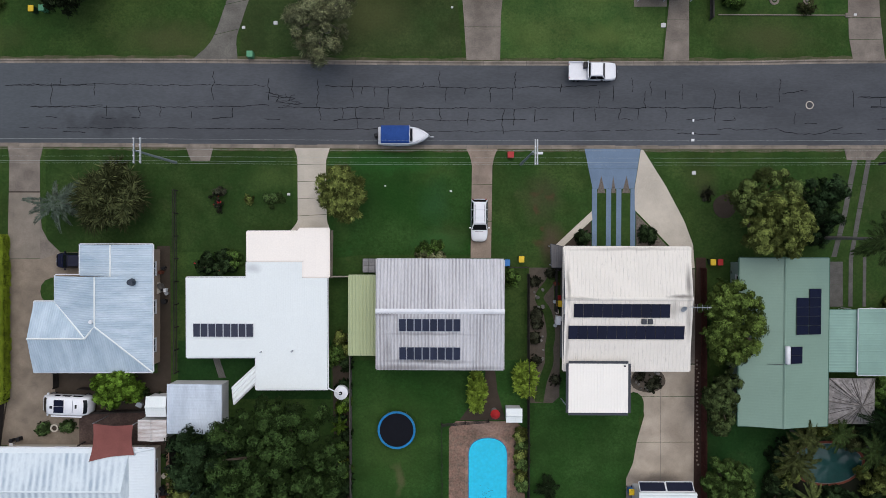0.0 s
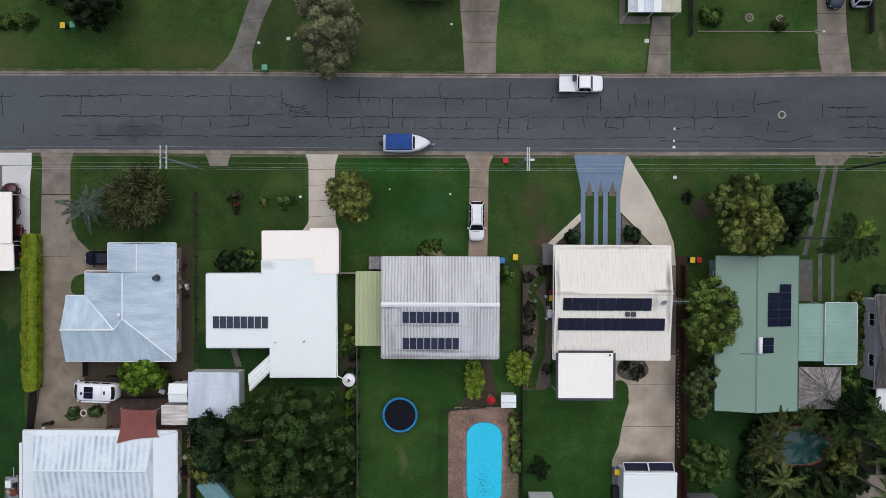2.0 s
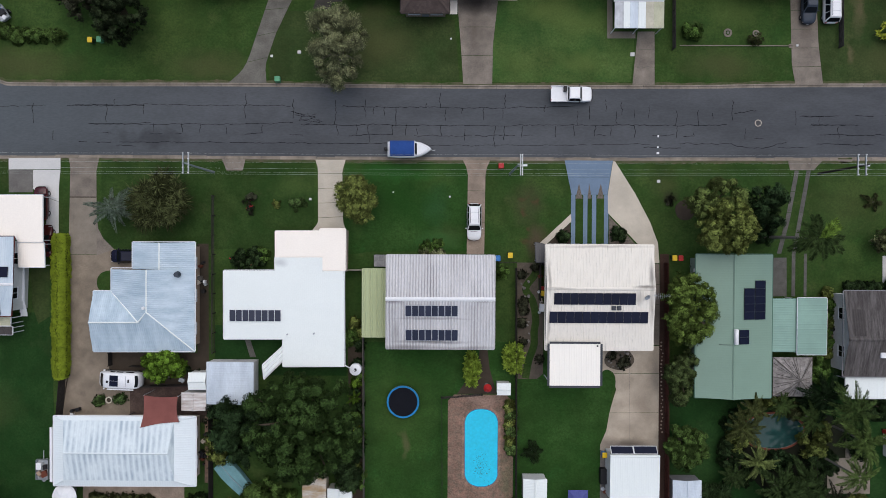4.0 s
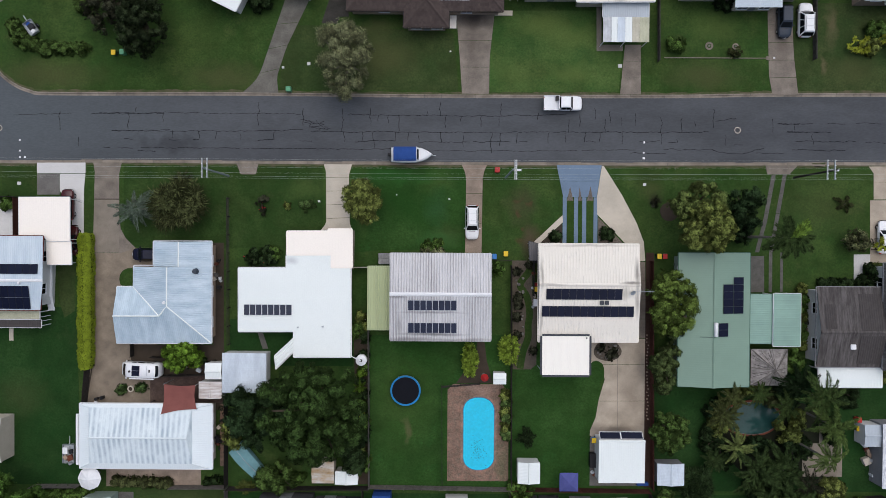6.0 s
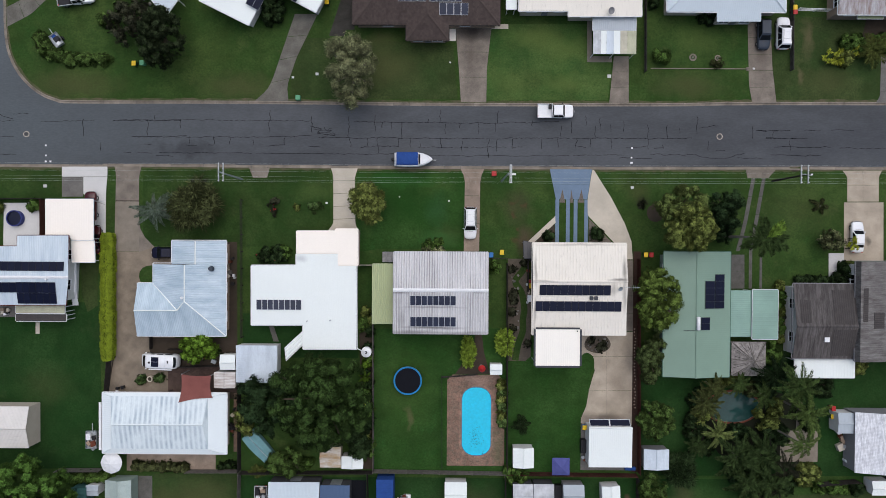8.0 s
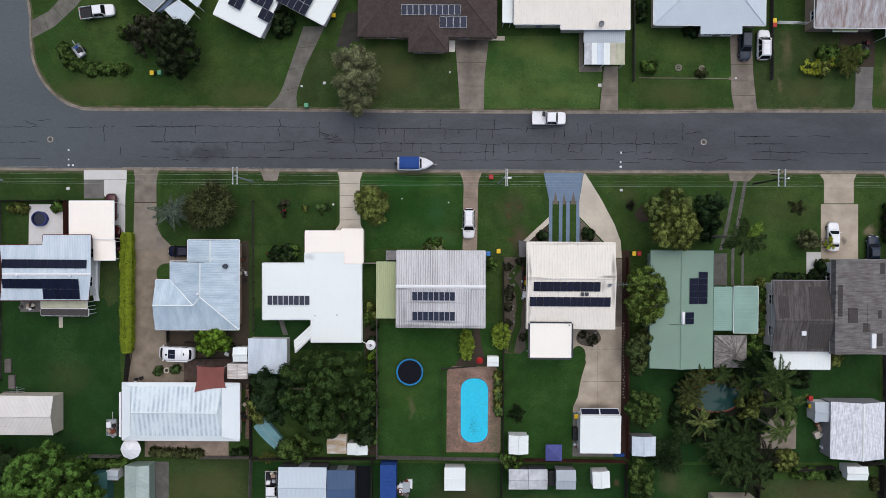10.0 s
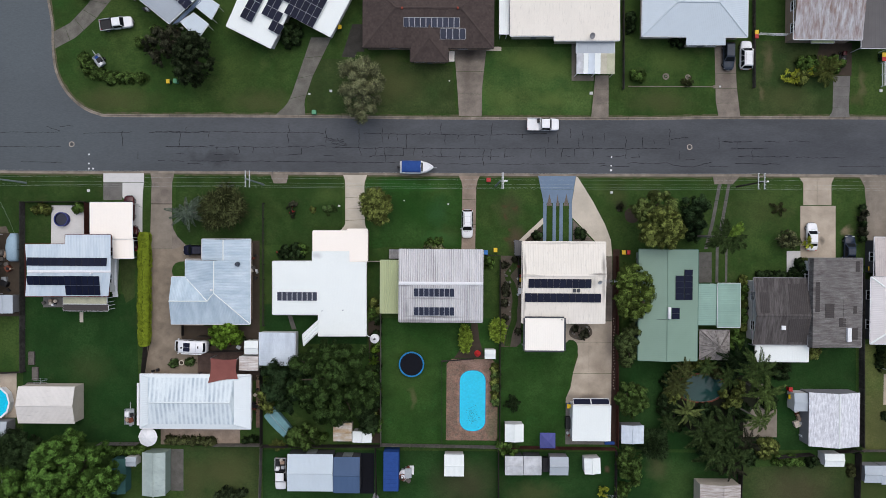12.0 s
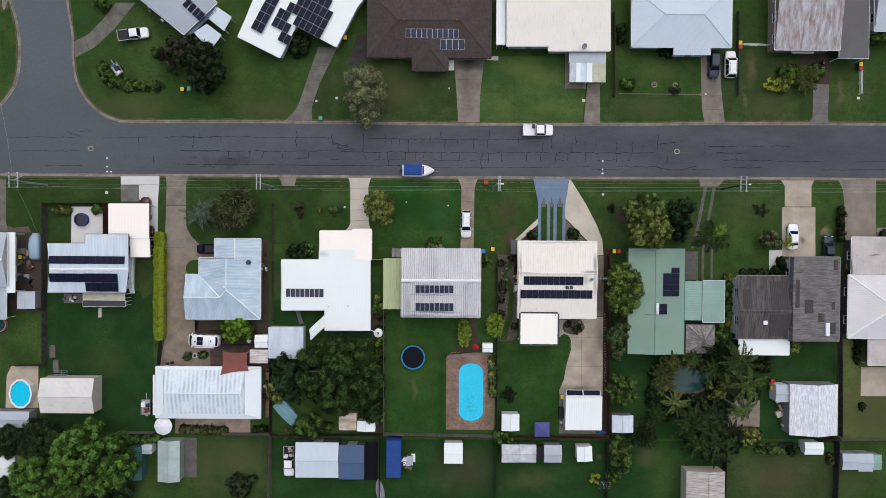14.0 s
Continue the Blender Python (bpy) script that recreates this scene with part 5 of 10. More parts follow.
# ---- houses on the north side ----
def north_houses():
    # brown tiled hip roof with a front wing
    z = 2.7
    lo, hi = rect((-13.34, 32.78), (7.9, 44.46))
    pl = gable(lo, hi, z, 4.6, "x", None, 5.4, 5.4)
    e = thing("house", "brown tiled hip-roofed house with front wing", "house", group="houses in the street")
    wl, wh = rect((-5.6, 30.55), (0.55, 35.92))
    walls(e, corners(lo, hi), 2.6, "wall_tan")
    for p in pl:
        tile_rows(e, p, "roof_tile")
    for a, b in shared_ridges(pl):
        ridge_cap(e, a, b, "roof_tile", 0.2)
    gutters(e, corners(lo, hi), z, "timber_dark")
    mx = (wl[0] + wh[0]) / 2
    rise = z + 3.5 * (4.6 - z) / (hi[1] - lo[1]) * 2
    top, back = (mx, wl[1] + 3.5, rise), (mx, lo[1] + 3.55, rise)
    wing = [[(wl[0], wl[1], z), (wh[0], wl[1], z), top], [(wl[0], wl[1], z), top, back, (wl[0], lo[1], z)], [(wh[0], wl[1], z), (wh[0], lo[1], z), back, top]]
    for p in wing:
        tile_rows(e, p, "roof_tile")
    for a, b in shared_ridges(wing):
        ridge_cap(e, a, b, "roof_tile", 0.2)
    walls(e, corners(wl, (wh[0], lo[1] + 1.0)), 2.6, "wall_tan")
    gutters(e, corners(wl, (wh[0], lo[1])), z, "timber_dark")
    solar_row(e, (-6.68, 37.22), (2.33, 35.71), 10, pl, 1, "solar", "alu")
    solar_row(e, (-0.83, 35.64), (3.32, 33.98), 4, pl, 1, "solar", "alu")
    part("porch", Build().slab(corners(*rect((0.62, 33.14), (1.6, 31.36))), 0, 0.12), "roof_ivory", e, "tan front porch slab")
    part("porch", Build().slab(corners(*rect((6.92, 33.87), (9.41, 33.19))), 0, 0.1), "concrete_pale", e)
    for q in ((-6.87, 38.48), (2.01, 38.54)):
        part("roof_vent", Build().disc(q, 0.26, 4.2, 4.85, 10, 0.18), "trim_terracotta", e, "terracotta roof vent")

    # cream house with a patchwork awning
    z = 3.4
    out = [(10.36, 55.86), (27.94, 55.98), (28.17, 33.96), (17.67, 33.88), (17.67, 34.65), (10.54, 34.60)]
    pl = [[(10.36, 55.86, 3.4), (27.94, 55.98, 3.4), (27.80, 44.09, 4.4), (10.36, 43.97, 4.4)], [(10.36, 43.97, 4.4), (27.80, 44.09, 4.4), (28.17, 33.96, 3.4), (17.67, 33.88, 3.4), (17.66, 34.64, 3.45), (10.53, 34.59, 3.45)]]
    e = house("cream metal-roofed house with patchwork front awning", out, z, pl, roof="roof_cream", wall="wall_cream", rib=0.5, cap="roof_cream", rise=0.005)
    carport(e, corners(*rect((8.84, 48.47), (10.31, 35.08))), 2.8, "roof_white", rib=0.3, run=(0, -1))
    carport(e, corners(*rect((21.38, 34.03), (27.60, 32.14))), 2.65, "roof_mid", rib=0.3, run=(0, -1), posts=False)
    strips = ((21.42, 22.55, "roof_stained"), (22.57, 23.35, "roof_white"), (23.37, 24.40, "roof_frost"), (24.42, 25.35, "roof_white"), (25.37, 26.35, "roof_tan_sheet"), (26.37, 27.67, "roof_lime_pale"))
    for x0, x1, m in strips:
        part("awning_roof", sheet_roof([(x0, 32.10, 2.65), (x1, 32.10, 2.65), (x1, 28.77, 2.60), (x0, 28.77, 2.60)], 0.2, 0.01), m, e, "sheet of the patchwork awning")
    for x in (21.6, 24.5, 27.5):
        part("post", Build().box((x - 0.045, 28.9, 0), (x + 0.045, 28.99, 2.55)), "trim_white", e)
    dish = part("satellite_dish", Build().add(*dish_shape(0.5)), "wall_grey", e, "dark satellite dish on the roof edge", True)
    dish.matrix_basis = pose(*(23.60, 34.50), 4.0, 30, 10, 20)
    part("dish_mast", Build().tube([(*(23.62, 34.44), 3.4), (*(23.62, 34.44), 4.0)], 0.03, 6), "galv", e)

    # pale blue hip roof
    z = 3.0
    lo, hi = rect((31.95, 34.78), (49.02, 45.00))
    e = gable_house("pale blue metal hip-roofed house", lo, hi, z, 4.4, "x", None, 5.2, 5.2, roof="roof_sky", wall="wall_cream", cap="roof_blue_pale", rib=0.3, rise=0.008, cap_w=0.14)
    for p in e.children:
        if p.name.startswith("roof"):
            p.data.materials[0] = M["roof_blue_pale"]
    part("roof", sheet_roof([(39.09, 34.82, 3.02), (45.47, 34.87, 3.02), (45.62, 33.52, 2.7), (39.22, 33.47, 2.7)], 0.3), "roof_blue_pale", e)
    walls(e, [(39.20, 35.21), (45.60, 35.26), (45.62, 33.52), (39.22, 33.47)], 2.6, "wall_cream")

    # rusted roof with grey carport
    z = 3.6
    lo, hi = rect((56.18, 34.28), (67.23, 53.27))
    e = gable_house("rust-stained corrugated house with grey carport", lo, hi, z, 4.9, "x", None, roof="roof_rust", wall="wall_tan", cap="roof_rust", rib=0.3)
    carport(e, corners(*rect((67.5, 53.57), (72.5, 33.1))), 3.0, "roof_slate_grey", rib=0.6, run=(0, -1), fascia="trim_white")
    carport(e, corners(*rect((59.56, 34.53), (63.25, 34.03))), 2.7, "roof_lime", run=(0, -1), posts=False)

    # east end
    lo, hi = rect((73.31, 37.69), (89.64, 51.70))
    gable_house("white weatherboard house at the street's east end", lo, hi, 3.2, 4.4, "x", roof="roof_mid", wall="wall_white")

    # turned white house with black panels
    z = 3.0
    A, B, C, D = (-35.47, 36.05, 3), (-28.30, 32.53, 3), (-25.52, 38.05, 3), (-18.63, 34.43, 3)
    E2, F2 = (-15.09, 41.29, 3), (-30.01, 48.31, 3)
    G2, H2 = (-22.11, 52.97, 3), (-10.49, 47.29, 3)
    out = [A, B, C, D, E2, H2, G2, F2]
    pl = [[A, B, C, (-27.31, 43.04, 3.25), (-32.15, 43.98, 3.2)], [C, D, E2, (-25.88, 46.12, 3.25), (-27.31, 43.04, 3.25)], [E2, H2, G2, F2, (-32.15, 43.98, 3.2), (-27.31, 43.04, 3.25), (-25.88, 46.12, 3.25)]]
    e = house("white metal-roofed house set at an angle with black panels", [p[:2] for p in out], z, pl, roof="roof_white", wall="wall_white", rib=0.0, caps=False, over=0.5)
    u = (Vector(D[:2]) - Vector(C[:2])).normalized()
    w = Vector((-u.y, u.x))

    def tilted(px, i, j):
        q = Vector(px) + u * (1.05 * i) + w * (1.7 * j)
        b = Build().box((-0.515, -0.84, 0), (0.515, 0.84, 0.045))
        p = part("solar_panel", b, "galv", e)
        part("panel_glass", Build().box((-0.495, -0.82, 0.05), (0.495, 0.82, 0.07)), "solar", p)
        zz = 3.42
        p.matrix_basis = Matrix.Translation((q.x, q.y, zz)) @ Matrix.Rotation(math.atan2(u.y, u.x), 4, "Z")

    o = (-26.10, 39.05)
    for i in range(6):
        for j in range(4):
            if not (i < 1 and j == 0) and not (i > 4 and j > 2):
                tilted(o, i, j)
    o = (-32.29, 37.90)
    for j in range(4):
        for i in (0, 1):
            tilted(o, i, j)
    o = (-28.82, 38.40)
    for i, j in ((0, 0), (1, 0), (0, 1), (1, 1), (2, 0), (2, -1), (1, 2), (3, -1)):
        tilted(o, i, j)

    # turned grey-white house at the corner
    A, B, C, D = (-56.12, 45.42, 3.5), (-44.77, 36.37, 3), (-39.07, 41.81, 3), (-50.65, 51.10, 3.5)
    pl = [[A, B, C, D]]
    e = house("grey metal-roofed corner house set at an angle", [p[:2] for p in (A, B, C, D)], 3.0, pl, roof="roof_corner", wall="wall_white", caps=False, rib=0.3, rise=0.005)
    carport(e, [(-44.41, 36.28), (-43.15, 36.78), (-39.28, 40.47), (-39.18, 41.44)], 2.7, "roof_navy_grey", run=(1, -1), posts=False, fascia=None)
    for k in range(4):
        q = Vector((-44.00, 41.50)) + Vector((0.8, -0.75)) * k
        p = part("solar_panel", Build().box((-0.5, -0.82, 0), (0.5, 0.82, 0.045)), "alu", e)
        part("panel_glass", Build().box((-0.47, -0.79, 0.05), (0.47, 0.79, 0.07)), "solar", p)
        p.matrix_basis = Matrix.Translation((q.x, q.y, plane_z(pl, q.x, q.y)[0] + 0.2)) @ Matrix.Rotation(radians(-42), 4, "Z")
    carport(e, [(-43.01, 36.74), (-40.88, 38.20), (-38.45, 36.39), (-40.29, 33.86)], 2.8, "roof_blue_pale", run=(1, -1), rib=0.6)
    carport(e, [(-40.63, 39.30), (-39.37, 41.24), (-36.75, 39.52), (-38.00, 37.20)], 2.7, "roof_blue_pale", run=(1, -1), rib=0.6)


south_houses()
north_houses()


# ---- plants ----
def leaf_mesh(name, base, way, length, width, m, rng, fold=0.15, out=None):
    """Many small pointed leaves as one mesh: where each starts, the way it points, its size."""
    k = len(base)
    way = way / np.maximum(np.linalg.norm(way, axis=1, keepdims=True), 1e-6)
    side = np.cross(way, rng.normal(size=(k, 3)) * 0.55 + np.array([0, 0, 1.0]) if out is None else out + rng.normal(size=(k, 3)) * 0.3)
    side /= np.maximum(np.linalg.norm(side, axis=1, keepdims=True), 1e-6)
    up = np.cross(side, way)
    length = np.broadcast_to(length, (k,))[:, None]
    width = np.broadcast_to(width, (k,))[:, None]
    v = np.stack([base, base + way * length * 0.5 + side * width * 0.5 + up * width * fold, base + way * length - up * length * 0.12, base + way * length * 0.5 - side * width * 0.5 + up * width * fold], 1)
    me = bpy.data.meshes.new(name)
    me.vertices.add(4 * k)
    me.vertices.foreach_set("co", v.reshape(-1).astype(np.float32))
    me.loops.add(4 * k)
    me.loops.foreach_set("vertex_index", np.arange(4 * k, dtype=np.int32))
    me.polygons.add(k)
    me.polygons.foreach_set("loop_start", np.arange(0, 4 * k, 4, dtype=np.int32))
    me.update(calc_edges=True)
    me.materials.append(M[m])
    return me


def clumps(rng, n, rx, ry, z0, z1, uneven=0.22, boughs=None):
    """Centres of leaf tufts: they sit on boughs of many sizes and heights, which fill a crown with an uneven outline and deep gaps."""
    ph = rng.uniform(0, 6.28, 4)
    k = boughs or int(min(150, 9 + 2.6 * rx * ry))
    centres = np.empty((k, 4))
    mean = (rx * ry) ** 0.5
    for i in range(k):
        s = math.sqrt((i + 0.5) / k)
        a = i * 2.39996 + rng.uniform(-0.4, 0.4)
        edge = 1 + uneven * (0.5 * math.sin(2 * a + ph[0]) + 0.4 * math.sin(3 * a + ph[1]) + 0.35 * math.sin(5 * a + ph[2]))
        r = mean * (1.22 / k ** 0.5) * min(1.7, max(0.5, rng.lognormal(0.0, 0.36)))
        s = min(s * rng.uniform(0.92, 1.05), 1.0 - 0.5 * r / max(rx, ry))
        top = z0 + (z1 - z0) * (0.30 + 0.70 * math.sqrt(max(0.0, 1 - (0.93 * s) ** 2))) * rng.uniform(0.70, 1.06)
        centres[i] = (rx * s * edge * math.cos(a), ry * s * edge * math.sin(a), top - r * 1.2, r)
    share = centres[:, 3] ** 2
    pick = centres[rng.choice(k, n, p=share / share.sum())]
    d = rng.normal(size=(n, 3))
    d[:, 2] = np.abs(d[:, 2]) - 0.10
    d /= np.linalg.norm(d, axis=1, keepdims=True)
    out = pick[:, :3] + pick[:, 3:] * d * np.array([1, 1, 1.75]) * rng.uniform(0.82, 1.08, (n, 1))
    out[:, 2] = np.maximum(out[:, 2], z0 * 0.6)
    return out, d


def tree(label, at, rx, ry, h, m, seed=1, n=None, leaf=0.21, wide=0.11, per=66, size=0.55, bark="bark", spiky=False, low=0.35, category="tree", name="tree", limbs=7, group="trees and palms", uneven=0.15, flowers=None, boughs=None):
    """A tree: tapered trunk, limbs, and a crown of leaf clumps with gaps between them."""
    rng = np.random.default_rng(seed)
    e = thing(name, label, category, (*at, 0), group=group)
    n = n or int(min(560, 26 * rx * ry + 24))
    size = size if spiky else size * 0.66
    c, face = clumps(rng, n, max(rx - size * 0.6, 0.2), max(ry - size * 0.6, 0.2), h * low, h - size * 0.5, uneven, boughs)
    rad = size * rng.uniform(0.65, 1.25, n)
    d = rng.normal(size=(n, per, 3))
    d[:, :, 2] = np.abs(d[:, :, 2]) * 0.9 - 0.25
    d /= np.linalg.norm(d, axis=2, keepdims=True)
    if spiky:
        base = c[:, None, :] + d * (rad[:, None, None] * 0.12)
        ln = (rad[:, None] * rng.uniform(0.75, 1.25, (n, per))).reshape(-1)
        way = (d + np.array([0, 0, 0.15])) * np.array([1, 1, 0.7])
        out = None
    else:
        base = c[:, None, :] + d * (rad[:, None, None] * rng.uniform(0.45, 1.0, (n, per, 1)))
        ln = leaf * rng.uniform(0.6, 1.35, n * per)
        out = face[:, None, :] * 0.9 + d * 0.55 + np.array([0, 0, 0.15])
        out /= np.linalg.norm(out, axis=2, keepdims=True)
        way = d * 0.6 + rng.normal(size=(n, per, 3)) * 0.55
        way = way - out * (0.9 * np.sum(way * out, axis=2, keepdims=True))
        out = out.reshape(-1, 3)
    wd = wide * rng.uniform(0.7, 1.3, n * per)
    # tufts that face up take the lit tone, light painted by direction
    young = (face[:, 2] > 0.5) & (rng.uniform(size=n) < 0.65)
    # wide leaves added under each tuft to block light, dark tone only
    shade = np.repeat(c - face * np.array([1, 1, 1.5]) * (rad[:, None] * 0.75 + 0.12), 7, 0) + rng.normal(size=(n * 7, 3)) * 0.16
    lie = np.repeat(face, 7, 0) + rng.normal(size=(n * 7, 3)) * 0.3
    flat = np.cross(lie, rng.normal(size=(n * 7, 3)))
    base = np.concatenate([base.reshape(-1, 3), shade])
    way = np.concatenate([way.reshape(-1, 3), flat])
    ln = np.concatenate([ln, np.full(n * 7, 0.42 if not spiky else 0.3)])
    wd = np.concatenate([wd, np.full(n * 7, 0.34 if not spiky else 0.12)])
    out = None if out is None else np.concatenate([out, lie])
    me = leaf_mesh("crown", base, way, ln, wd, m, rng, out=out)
    me.materials.append(M[m + "_toplit"])
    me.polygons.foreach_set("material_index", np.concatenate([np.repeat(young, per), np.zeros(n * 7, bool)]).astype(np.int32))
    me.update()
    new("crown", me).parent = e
    b = Build()
    r0 = max(0.06, 0.045 * (rx + ry))
    fork = h * max(low, 0.25)
    b.tube([(0, 0, -0.1), (0.04 * rx, 0.02, fork * 0.5), (0, 0, fork), (0.1, 0.05, h * 0.75)], [r0 * 1.25, r0, r0 * 0.85, r0 * 0.25], 8)
    part("trunk", b, bark, e)
    for k in range(limbs):
        q = c[int(rng.integers(n))]
        mid = (q[0] * 0.45, q[1] * 0.45, fork + (q[2] - fork) * 0.6)
        part("limb", Build().tube([(0, 0, fork * 0.85), mid, tuple(q)], [r0 * 0.55, r0 * 0.35, r0 * 0.1], 6), bark, e)
    if flowers:
        pick = c[rng.integers(0, n, 9)] + rng.normal(size=(9, 3)) * size * 0.4 + np.array([0, 0, size * 0.6])
        fl = new("blossom", leaf_mesh("blossom", np.repeat(pick, 4, 0), rng.normal(size=(36, 3)), 0.16, 0.12, flowers, rng))
        fl.parent = e
        tagged(fl, "red blossoms")
    return e


def shrub(label, at, rx, ry, h, m, seed=1, name="shrub", **k):
    k.setdefault("limbs", 3)
    k.setdefault("low", 0.12)
    k.setdefault("size", 0.38)
    k.setdefault("leaf", 0.18)
    k.setdefault("wide", 0.10)
    return tree(label, at, rx, ry, h, m, seed, category="shrub", name=name, group="garden shrubs", **k)


def hedge(label, a, b, h, m, seed=1):
    """A clipped hedge: a tight skin of small leaves over rounded plants that have grown together, with thin dark seams."""
    lo, hi = rect(a, b)
    rng = np.random.default_rng(seed)
    e = thing("hedge", label, "hedge", (*lo, 0))
    w, l = hi[0] - lo[0], hi[1] - lo[1]
    n = int((w * l + 1.2 * h * (w + l)) * 520)
    t = rng.uniform(-1, 1, n)
    y = rng.uniform(0, l, n)
    plant = l / max(2, round(l / 1.45))
    k = np.floor(y / plant)
    seam = np.abs((y + 0.14 * np.sin(7 * t + 2 * k)) / plant % 1 - 0.5) * 2
    grow = 0.10 * np.sin(k * 2.3 + seed) + 0.06 * np.sin(k * 5.1)
    lump = 0.05 * np.sin(y * 6.1 + 3 * t) + 0.04 * np.sin(y * 11.3 - 5 * t + k)
    end = np.minimum(1.0, np.minimum(y, l - y) / (0.55 * w)) ** 0.5
    half = (w / 2) * (0.94 + 0.5 * grow + 0.5 * lump) * (0.55 + 0.45 * end)
    ang = t * 2.3
    px = np.sign(np.sin(ang)) * np.minimum(1.0, np.abs(np.sin(ang)) ** 0.72)
    up = np.where(np.abs(ang) < math.pi / 2, np.abs(np.cos(ang)) ** 0.42, -(np.abs(ang) - math.pi / 2) * 2.4)
    z = h * 0.62 + (h * 0.38 + grow + lump) * up - 0.26 * np.maximum(0, seam - 0.86) / 0.14 * (np.abs(t) < 0.7)
    p = np.stack([w / 2 + half * px, y, np.maximum(z, 0.08)], 1) + rng.normal(size=(n, 3)) * 0.025
    out = np.stack([px * 0.8, 0.25 * rng.normal(size=n), np.maximum(up, 0) + 0.2], 1)
    way = np.cross(out, rng.normal(size=(n, 3))) + out * 0.35
    o = new("foliage", leaf_mesh("foliage", p, way, 0.12 * rng.uniform(0.7, 1.4, n), 0.075, m, rng, out=out))
    o.parent = e
    # plain dark box that gives the gaps between leaves their shade
    part("core", Build().box((0.25, 0.25, 0), (w - 0.25, l - 0.25, h - 0.35)), "leaf_dark", e, "dark box standing for the shade inside the hedge")
    return e


FRONDS = {}


def frond_mesh(m, length, seed, droop=0.35, leaflets=52, wide=0.5, blade=1.0):
    rng = np.random.default_rng(seed)
    t = np.linspace(0, 1, 9)
    path = [(length * x, 0, 0.35 * length * x * (1 - x * 1.2) - droop * length * x * x) for x in t]
    k = np.linspace(0.12, 0.99, leaflets)
    base, way, ln = [], [], []
    for s in (-1, 1):
        for x in k:
            base.append((length * x, 0, 0.35 * length * x * (1 - x * 1.2) - droop * length * x * x + 0.01))
            way.append((0.6 + 0.4 * x + rng.normal() * 0.08, s * (1 - 0.45 * x), -0.42 + rng.normal() * 0.22))
            ln.append(length * wide * (0.35 + 0.65 * math.sin(math.pi * min(1, x * 0.85 + 0.12))) * rng.uniform(0.85, 1.15))
    me = leaf_mesh("frond", np.array(base), np.array(way), np.array(ln), (length * 0.020 + 0.024) * blade, m, rng, 0.05)
    b = Build().tube(path, [0.04 - 0.032 * x for x in t], 4)
    bm = bmesh.new()
    bm.from_mesh(me)
    vs = [bm.verts.new(p) for p in b.v]
    for f in b.f:
        bm.faces.new([vs[i] for i in f])
    bm.to_mesh(me)
    bm.free()
    return me


def palm(label, at, r, h, m="leaf_palm", seed=1, n=16, droop=0.35, lean=(0, 0), wide=0.5, trunk_r=0.13, heads=1, name="palm", blade=1.0, odd=None, pitch=(-52, 16)):
    """A palm: ringed trunk and a head of feather fronds, each frond a part."""
    rng = random.Random(seed)
    e = thing(name, label, "palm", (*at, 0), group="trees and palms")
    for hd in range(heads):
        ox, oy = (0, 0) if hd == 0 else (rng.uniform(-0.9, 0.9), rng.uniform(-0.9, 0.9))
        hh = h * (1 if hd == 0 else rng.uniform(0.7, 0.95))
        top = (ox + lean[0], oy + lean[1], hh)
        part("trunk", Build().tube([(ox, oy, -0.1), (ox + lean[0] * 0.3, oy + lean[1] * 0.3, hh * 0.5), top], [trunk_r * 1.4, trunk_r, trunk_r * 0.9], 8), "bark_pale", e)
        for k in range(n):
            tone = odd[1] if odd and k in odd[0] else m
            key = (tone, round(r, 1), k % 4, droop, wide, blade)
            if key not in FRONDS:
                FRONDS[key] = frond_mesh(tone, r, 7 + k % 4, droop * (0.8 + 0.2 * (k % 4)), wide=wide, blade=blade)
            f = new("frond", FRONDS[key])
            f.parent = e
            a = 360 / n * k + rng.uniform(-10, 10)
            f.matrix_basis = Matrix.Translation(top) @ pose(0, 0, 0, 0, rng.uniform(*pitch), a) @ Matrix.Scale(rng.uniform(0.72, 1.08), 4)
    return e


def rosettes(label, pts, m, r=0.55, h=1.2, seed=1, name="shrub", category="shrub", leaves=20):
    """Clustered strap-leaved rosettes on short stems."""
    rng = np.random.default_rng(seed)
    c = np.mean(np.array(pts), 0)
    e = thing(name, label, category, (c[0], c[1], 0), group="garden shrubs")
    base, way, ln = [], [], []
    st = Build()
    for x, y in pts:
        z = h * rng.uniform(0.7, 1.1)
        st.tube([(x - c[0], y - c[1], -0.05), (x - c[0], y - c[1], z)], 0.05, 5)
        for k in range(leaves):
            a, el = rng.uniform(0, 6.28), rng.uniform(0.05, 0.95)
            base.append((x - c[0], y - c[1], z))
            way.append((math.cos(a) * math.cos(el), math.sin(a) * math.cos(el), math.sin(el)))
            ln.append(r * rng.uniform(0.7, 1.15) * (0.6 + 0.4 * math.cos(el)))
    o = new("foliage", leaf_mesh("foliage", np.array(base), np.array(way), np.array(ln), r * 0.36, m, rng))
    o.parent = e
    tagged(part("stem", st, "bark", e), kind="stuff")
    return e


def scatter(c, rx, ry, n, seed):
    r = random.Random(seed)
    out = []
    while len(out) < n:
        x, y = r.uniform(-1, 1), r.uniform(-1, 1)
        if x * x + y * y < 1:
            out.append((c[0] + rx * x, c[1] + ry * y))
    return out


